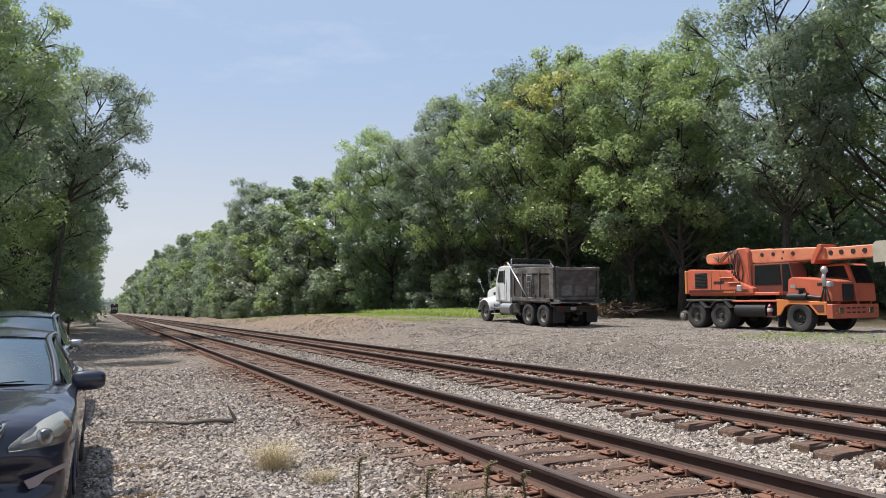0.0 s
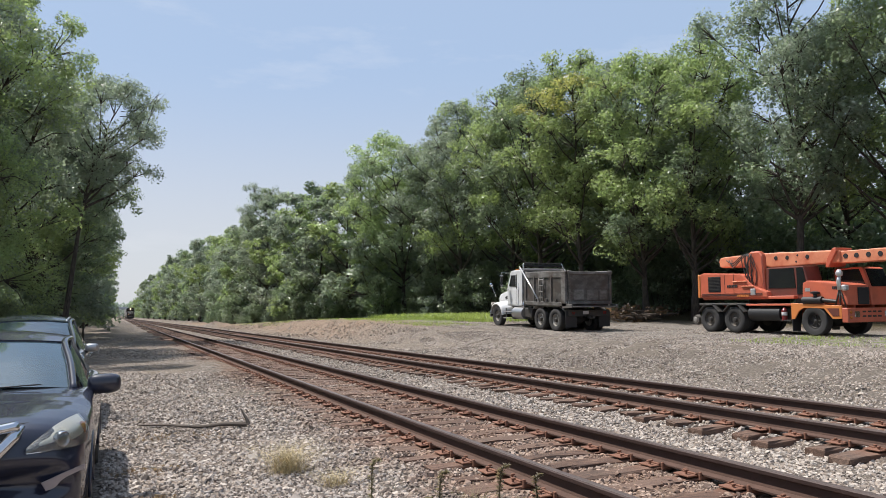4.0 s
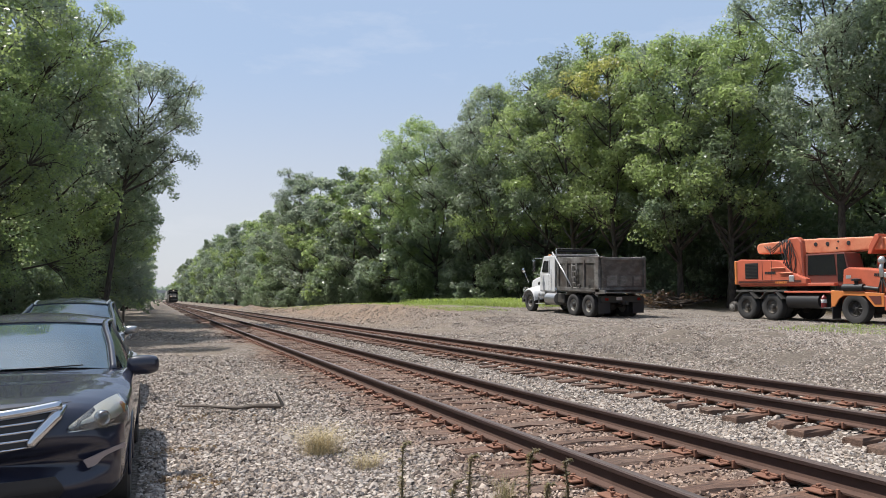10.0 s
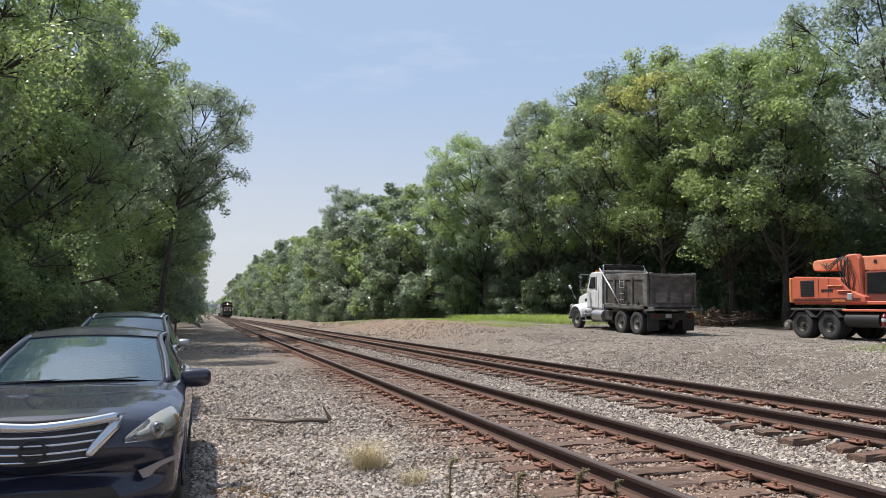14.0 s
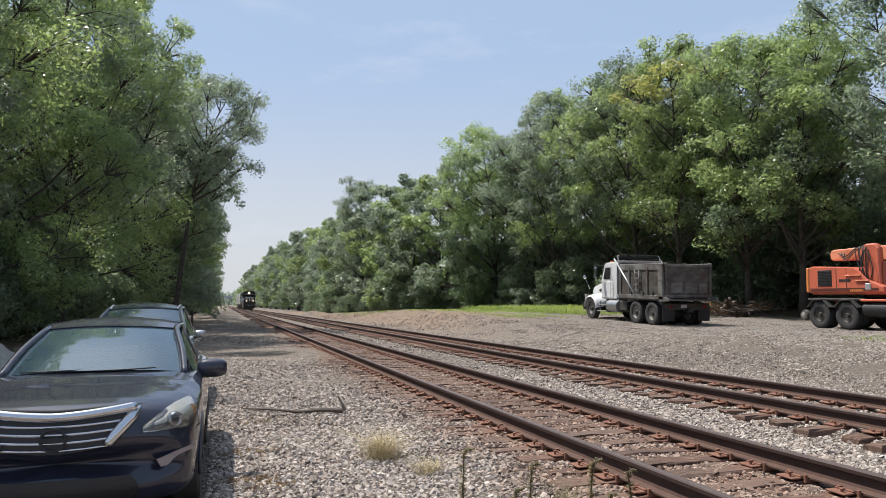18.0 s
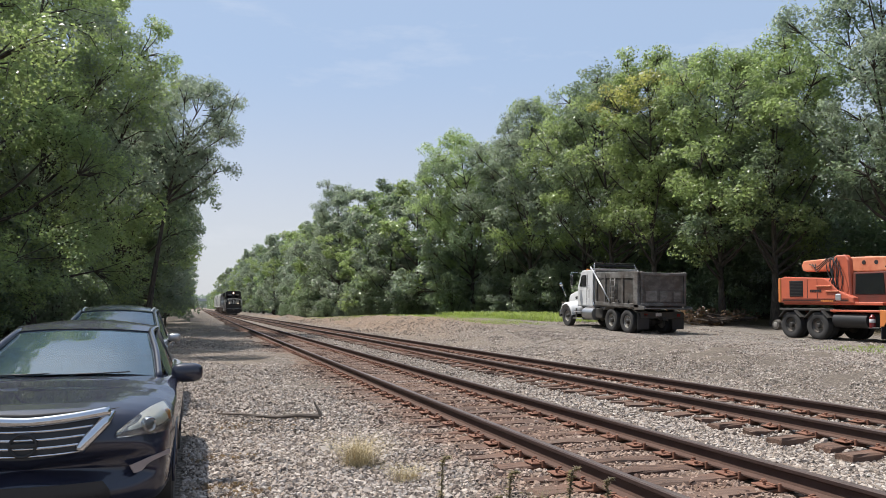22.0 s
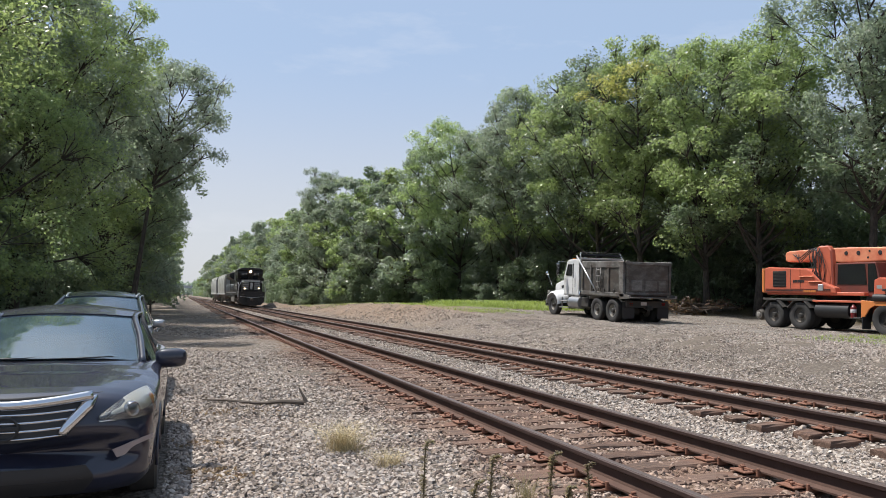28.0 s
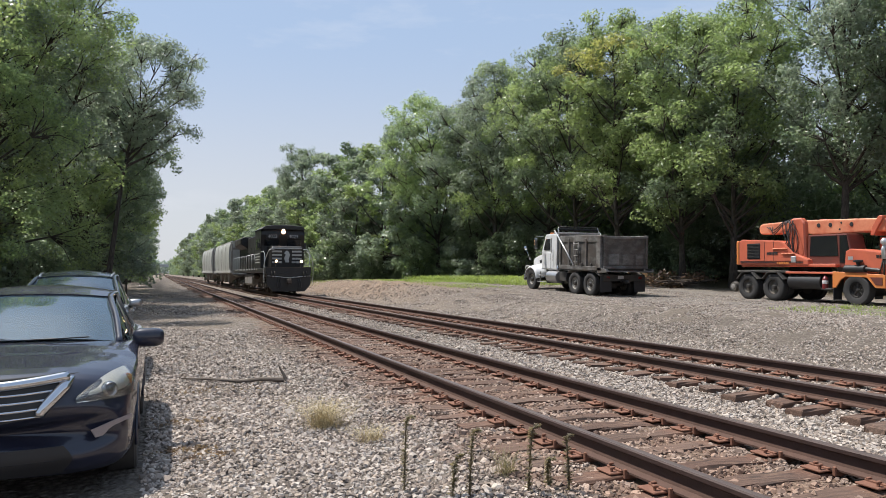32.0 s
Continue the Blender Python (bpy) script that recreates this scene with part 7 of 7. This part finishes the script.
def hopper_car():
    """A covered hopper. Local: y backwards from its front striker, z from the rail head."""
    L = 20.6
    e = group_at("covered_hopper", Matrix(), "pale grey round-sided covered hopper car, dusty", "rail car", "train")
    H, D = M["hopper"], M["hopper_dark"]
    half = [(0.55, 1.0), (1.40, 1.5), (1.50, 1.7), (1.57, 2.6), (1.57, 3.5), (1.49, 4.15), (1.27, 4.5), (0.6, 4.66), (0, 4.69)]
    sp = spline([(x, 0, z) for x, z in half], 26)
    sec = np.concatenate([sp, (sp * (-1, 1, 1))[::-1][1:]])
    ys = np.linspace(2.0, L - 2.0, 24)
    P = np.array([sec + (0, y, 0) for y in ys])
    bm = grid_bm(P)
    for r in (P[0], P[-1]):
        bm.faces.new([bm.verts.new(p) for p in r])
    bmesh.ops.remove_doubles(bm, verts=bm.verts, dist=1e-4)
    body = part("body", bm, H, e, "pale grey curved hopper body", smooth=True)
    for s in (-1, 1):
        mk(e, "side_sill", M["loco_white"], lambda b: box(b, s * 1.5 - 0.06, s * 1.5 + 0.06, 0.8, L - 0.8, 1.42, 1.62, 0.015), "bright lower sill")
        for y in np.linspace(2.0, L - 2.0, 5):
            mk(body, "side_seam", D, lambda b: tube(b, [(s * (p[0] + 0.006), y, p[2]) for p in sp[4:22]], 0.016, 4))
        mk(e, "roof_edge", M["loco_white"], lambda b: box(b, s * 1.33 - 0.06, s * 1.33 + 0.06, 1.6, L - 1.6, 4.42, 4.52, 0.015))
        for y in (0.9, L - 0.9):
            mk(e, "end_post", D, lambda b: box(b, s * 1.42 - 0.06, s * 1.42 + 0.06, y - 0.06, y + 0.06, 1.4, 4.2, 0.01))
        for y in (1.1, L - 1.5):
            mk(e, "end_ladder", D, lambda b: [tube(b, [(s * 1.46, y + d, 1.5), (s * 1.46, y + d, 4.3)], 0.018, 5) for d in (0, 0.4)] + [tube(b, [(s * 1.46, y, z), (s * 1.46, y + 0.4, z)], 0.014, 5) for z in np.arange(1.6, 4.3, 0.38)])
        bars(body, 7.0, 9.4, 2.9, 3.2, s * 1.565, 6, M["hopper_dark"], "faded_lettering")
    mk(e, "running_board", D, lambda b: [box(b, -0.3 + 0.21 * k, -0.12 + 0.21 * k, 0.6, L - 0.6, 4.76, 4.79) for k in range(3)])
    mk(e, "hatch", D, lambda b: [box(b, -0.3, 0.3, y, y + 2.3, 4.66, 4.74, 0.02) for y in np.arange(2.4, L - 4, 2.75)])
    for y in (0.45, L - 2.05):
        mk(e, "end_platform", D, lambda b: box(b, -1.4, 1.4, y, y + 1.6, 1.2, 1.34, 0.02))
    for y, s in ((2.0, -1), (L - 2.0, 1)):
        mk(e, "end_slope_sheet", D, lambda b: bevelled(prism(b, [(y, 3.9), (y + s * 0.08, 3.9), (y - s * 0.9, 1.35), (y - s * 1.0, 1.35)], -1.35, 1.35, "X"), 0.01))
    mk(e, "centre_sill", D, lambda b: box(b, -0.25, 0.25, 0.2, L - 0.2, 0.85, 1.2, 0.02))
    for k in range(3):
        y = 4.6 + k * 4.4
        mk(e, "discharge_hopper", D, lambda b: bevelled(prism(b, [(y, 1.5), (y + 3.6, 1.5), (y + 2.3, 0.42), (y + 1.3, 0.42)], -1.15, 1.15, "X"), 0.02))
    bogie(e, 1.95, 2, 1.78, 0.46)
    bogie(e, L - 1.95, 2, 1.78, 0.46)
    for y in (-0.35, L - 0.15):
        mk(e, "coupler", M["steel_wheel"], lambda b: box(b, -0.12, 0.12, y, y + 0.5, 0.75, 0.98, 0.03))
    return e


loco = locomotive()
hopper_a = hopper_car()
hopper_b = copy_thing(hopper_a, Matrix())
SPEED, NOSE = 10.25, 48.6


def on_track(y_front, base):
    """The pose of a car whose two bogies stand on the second track."""
    a, b = y_front + base * 0.2, y_front + base * 0.8
    xa, xb = float(siding_x(a)), float(siding_x(b))
    za, zb = float(grade(a)), float(grade(b))
    turn = math.degrees(math.atan2(xa - xb, b - a))
    k = (y_front - a) / (b - a)
    return pose(xa + (xb - xa) * k, y_front, RAIL + za + (zb - za) * k, math.degrees(math.atan2(zb - za, b - a)), 0, turn)


# ---- small things by the tracks ----
M["dry"] = plain("dry_grass", (0.50, 0.41, 0.235), 0.9, 0.0, 0.5, 12)
M["weed"] = leaf_material("weed_brown_green", (0.095, 0.082, 0.052), (0.23, 0.19, 0.115))
M["grass"] = leaf_material("grass_blade", (0.105, 0.15, 0.03), (0.27, 0.33, 0.075))
M["deadwood"] = plain("dead_wood", (0.14, 0.115, 0.095), 0.95, 0.0, 0.6, 14)


def dead_branch():
    z = 0.035
    bm = bmesh.new()
    tube(bm, spline([(0.33, 11.45, z), (0.75, 11.05, z + 0.02), (1.1, 10.85, z), (1.4, 10.72, z + 0.03), (1.70, 10.62, z + 0.02)], 24), np.linspace(0.012, 0.034, 24).tolist(), 8)
    tube(bm, spline([(1.72, 10.6, z + 0.02), (1.70, 10.62, 0.12), (1.63, 10.68, 0.26)], 8), [0.034, 0.03, 0.028, 0.026, 0.022, 0.018, 0.014, 0.01], 7)
    tube(bm, [(0.95, 10.9, z + 0.01), (0.85, 10.78, 0.07), (0.7, 10.72, 0.09)], [0.014, 0.01, 0.005], 6)
    tagged(part("fallen_branch", bm, M["deadwood"], smooth=True), "bare grey fallen branch lying on the ballast", "branch")


def blades(name, spots, height, mat, label, category, seed, spread=0.25, width=0.004, kind=""):
    """Grass blades as narrow bent strips."""
    rng = np.random.default_rng(seed)
    n = len(spots)
    h = height * rng.uniform(0.5, 1.1, n)
    a = rng.uniform(0, 2 * np.pi, n)
    lean = h * rng.uniform(0.1, spread * 3, n)
    d = np.stack([np.cos(a), np.sin(a), np.zeros(n)], 1)
    s = np.stack([-np.sin(a), np.cos(a), np.zeros(n)], 1) * width * rng.uniform(0.6, 1.4, n)[:, None]
    up = np.array([0, 0, 1.0])
    mid = spots + d * (lean * 0.3)[:, None] + up * (h * 0.6)[:, None]
    tip = spots + d * lean[:, None] + up * h[:, None]
    v = np.stack([spots - s, spots + s, mid + s * 0.8, mid - s * 0.8, tip + s * 0.1, tip - s * 0.1], 1).reshape(-1, 3)
    i = 6 * np.arange(n)[:, None]
    f = np.concatenate([i + (0, 1, 2, 3), i + (3, 2, 4, 5)])
    return tagged(new(name, big_mesh(name, v, f, mat)), label, category, kind=kind)


def clump(name, x, y, r, h, n, mat, label, seed):
    rng = np.random.default_rng(seed)
    q = rng.normal(0, r * 0.4, (n, 2))
    p = np.stack([x + q[:, 0], y + q[:, 1], np.full(n, gz(x, y) - 0.01)], 1)
    tuft = group_at(name, pose(0, 0, 0), label, "grass tuft")
    stems = blades("stem", p, h, mat, "", "", seed, 0.7, 0.0013)
    stems.parent = tuft
    heads = np.stack([x + rng.normal(0, r * 0.75, n // 5), y + rng.normal(0, r * 0.75, n // 5), gz(x, y) + h * rng.uniform(0.3, 0.95, n // 5)], 1)
    v, f = leaf_cloud(rng, heads, np.full(len(heads), 0.03), 5, 0.008)
    part("seed_head", big_mesh("seed_head", v, f, mat), None, tuft)["kind"] = "stuff"
    return tuft


dead_branch()
clump("dry_grass_tuft", 1.60, 7.45, 0.22, 0.30, 700, M["dry"], "pale straw-coloured dry grass tuft in the ballast", 1)
clump("dry_grass_tuft", 1.86, 6.62, 0.17, 0.17, 260, M["dry"], "small dry grass tuft in the ballast", 2)
clump("dry_grass_tuft", 2.5, 5.05, 0.10, 0.22, 160, M["weed"], "low green grass tuft beside the rail", 3)


def tall_weed(x, y, h, seed):
    """A stalk weed with narrow leaves all the way up and a nodding tip."""
    rng = np.random.default_rng(seed)
    z = gz(x, y)
    w = group_at("tall_weed", pose(x, y, z), "tall thin brown-green weed growing from the ballast", "weed", "weeds beside the rail")
    top = rng.uniform(-0.05, 0.05, 2)
    line = spline([(0, 0, -0.02), (top[0] * 0.3, top[1] * 0.3, h * 0.5), (top[0], top[1], h * 0.95), (top[0] + 0.05, top[1], h)], 12)
    part("stalk", tube(bmesh.new(), line, np.linspace(0.008, 0.003, 12).tolist(), 5), M["weed"], w)
    n = 260
    t = rng.uniform(0.05, 1, n)
    base = np.stack([np.interp(t, np.linspace(0, 1, 12), line[:, k]) for k in range(3)], 1)
    a = rng.uniform(0, 6.28, n)
    ln = rng.uniform(0.012, 0.052, n) * (1.1 - 0.4 * t)
    d = np.stack([np.cos(a), np.sin(a), rng.uniform(-0.2, 0.9, n)], 1)
    s = np.stack([-np.sin(a), np.cos(a), np.zeros(n)], 1) * 0.006
    v = np.stack([base - s * 0.3, base + d * ln[:, None] * 0.5 - s, base + d * ln[:, None] - np.array([0, 0, 0.012]), base + d * ln[:, None] * 0.5 + s], 1).reshape(-1, 3)
    part("foliage", big_mesh("foliage", v, np.arange(4 * n).reshape(-1, 4), M["weed"]), None, w)
    return w


for i, (x, y, h) in enumerate(((1.66, 5.0, 0.54), (1.93, 4.75, 0.28), (2.05, 4.72, 0.45), (2.43, 4.56, 0.47), (2.70, 4.46, 0.40), (2.62, 4.62, 0.2))):
    tall_weed(x, y, h, 40 + i)


def bank_grass():
    rng = np.random.default_rng(9)
    spots = []
    for x0, x1, y0, y1, n in ((14.2, 22.5, 40, 66, 16000), (17.6, 22.4, 9, 18, 4000), (12.5, 15, 62, 92, 2500), (14.2, 17.5, 34, 40, 1500)):
        x, y = rng.uniform(x0, x1, n), rng.uniform(y0, y1, n)
        keep = (np.sin(x * 1.3 + y * 0.7) + np.sin(y * 0.9 - x * 0.4) + rng.normal(0, 0.7, n)) > (-0.4 if y0 > 30 else 0.6)
        spots.append(np.stack([x, y, ground_z(x, y) - 0.01], 1)[keep])
    p = np.concatenate(spots)
    blades("bank_grass", p, 0.13, M["grass"], "rough green grass on the bank and yard", "grass", 12, 0.3, 0.009, "stuff")
    n = 9000
    x, y = rng.uniform(18.0, 24.5, n), rng.uniform(37, 56, n)
    p = np.stack([x, y, ground_z(x, y)], 1)[(np.sin(x * 1.7) + np.sin(y * 0.8 + x) + rng.normal(0, 0.5, n) + 0.12 * (x - 20)) > 0]
    blades("tall_grass", p, 0.42, M["grass"], "tall bright green grass at the edge of the woods", "grass", 13, 0.5, 0.014, "stuff")


bank_grass()


def mound(x, y, r, h, seed, label, mat=None):
    """A heap of gravel with stones on it."""
    rng = np.random.default_rng(seed)
    rr, aa = np.meshgrid(np.linspace(0, 1, 10), np.linspace(0, 2 * np.pi, 25)[:-1], indexing="ij")
    z = h * (1 - rr) ** 1.2 * (1 + rng.normal(0, 0.08, rr.shape)) - 0.05
    X, Y = x + rr * r * np.cos(aa), y + rr * r * np.sin(aa) * 1.4
    Z = ground_z(X, Y) + z
    P = np.stack([X, Y, Z], -1)
    P = np.concatenate([P, P[:, :1]], 1)
    ob = tagged(part("gravel_heap", grid_bm(P), mat or M["ground"], smooth="all"), label, "gravel heap")
    return ob


mound(10.9, 93, 2.6, 0.85, 5, "small heap of grey gravel beside the track")
mound(11.8, 104, 1.8, 0.5, 6, "low heap of grey gravel beside the track")


def marker_post(x, y):
    post = group_at("marker_post", pose(x, y, gz(x, y)), "dark wooden marker post beside the service strip", "post")
    mk(post, "shaft", M["deadwood"], lambda b: box(b, -0.07, 0.07, -0.07, 0.07, -0.1, 1.15, 0.02))
    mk(post, "cap", M["deadwood"], lambda b: box(b, -0.1, 0.1, -0.1, 0.1, 1.15, 1.22, 0.02))


marker_post(-2.2, 58)
mound(-5.9, 20.5, 2.0, 0.95, 7, "low heap of pale broken stone behind the cars", plain("pale_rubble", (0.40, 0.375, 0.345), 0.95, 0.0, 0.8, 9))


M["cut_brush"] = plain("cut_brush", (0.065, 0.05, 0.04), 0.95, 0.0, 0.6, 14)


def brush_heap():
    """Cut branches and leaves dumped between the two machines."""
    rng = np.random.default_rng(15)
    heap = group_at("brush_heap", pose(27.6, 34.5, gz(27.6, 34.5)), "heap of brown cut brush and dry leaves", "brush heap")
    for k in range(46):
        a, z = rng.uniform(0, 6.28), rng.uniform(0.1, 0.9)
        c = Vector((rng.normal(0, 1.3), rng.normal(0, 0.9), z * 0.7))
        d = Vector((math.cos(a), math.sin(a), rng.uniform(-0.2, 0.3))) * rng.uniform(0.5, 1.2)
        part("cut_branch", tube(bmesh.new(), [c - d, c, c + d], [0.03, 0.025, 0.008], 5, False), M["cut_brush"], heap)
    cen = np.stack([rng.normal(0, 1.4, 40), rng.normal(0, 0.9, 40), rng.uniform(0.1, 0.8, 40)], 1)
    v, f = leaf_cloud(rng, cen, np.full(40, 0.4), 26, 0.14)
    part("dry_leaf_litter", big_mesh("dry_leaf_litter", v, f, leaf_material("dry_leaf", (0.07, 0.042, 0.024), (0.19, 0.12, 0.075))), None, heap)


brush_heap()


def road_bridge():
    """The far overpass where the line meets the horizon."""
    y = 830.0
    x0, z0 = float(line_x(y)), float(grade(y))
    b = group_at("road_bridge", pose(x0, y, z0), "hazy grey road bridge far down the line", "bridge")
    # concrete made pale and bluish, so its colour carries the distance haze
    haze = plain("hazed_concrete", (0.42, 0.45, 0.48), 0.9)
    mk(b, "deck", haze, lambda q: box(q, -60, 60, -5, 5, 8.2, 9.6, 0.1))
    mk(b, "parapet", haze, lambda q: box(q, -60, 60, -5.2, -4.8, 9.6, 10.8, 0.05))
    for x in (-26, -12, 12, 26):
        mk(b, "pier", haze, lambda q: box(q, x - 0.7, x + 0.7, -4, 4, 0, 8.3, 0.05))


road_bridge()


def leaf_patch(x, y, r, n, seed):
    """A thin scatter of fallen brown leaves and twigs on the stones."""
    rng = np.random.default_rng(seed)
    q = rng.normal(0, r, (n, 2)) * (1.0, 0.55)
    c = np.stack([x + q[:, 0], y + q[:, 1], ground_z(x + q[:, 0], y + q[:, 1]) + rng.uniform(0.018, 0.034, n)], 1)
    v, f = leaf_cloud(rng, c, np.full(n, 0.012), 2, 0.03)
    tagged(new("fallen_leaves", big_mesh("fallen_leaves", v, f, M["dry_litter"])), "thin scatter of fallen brown leaves on the ballast", "leaf litter", kind="stuff")


M["dry_litter"] = leaf_material("dry_litter", (0.10, 0.066, 0.044), (0.25, 0.175, 0.12))
leaf_patch(0.25, 6.85, 0.16, 60, 71)
leaf_patch(0.42, 6.55, 0.14, 36, 72)
leaf_patch(0.35, 8.1, 0.2, 50, 73)
leaf_patch(0.6, 10.2, 0.3, 60, 74)


# ---- the moving train ----
def motions():
    for thing, back, base in ((loco, 0.0, 22.3), (hopper_a, 23.3, 20.6), (hopper_b, 44.9, 20.6)):
        walk(thing, [(t, on_track(NOSE + SPEED * (32 - t) + back, base)) for t in range(0, 33)])


motions()
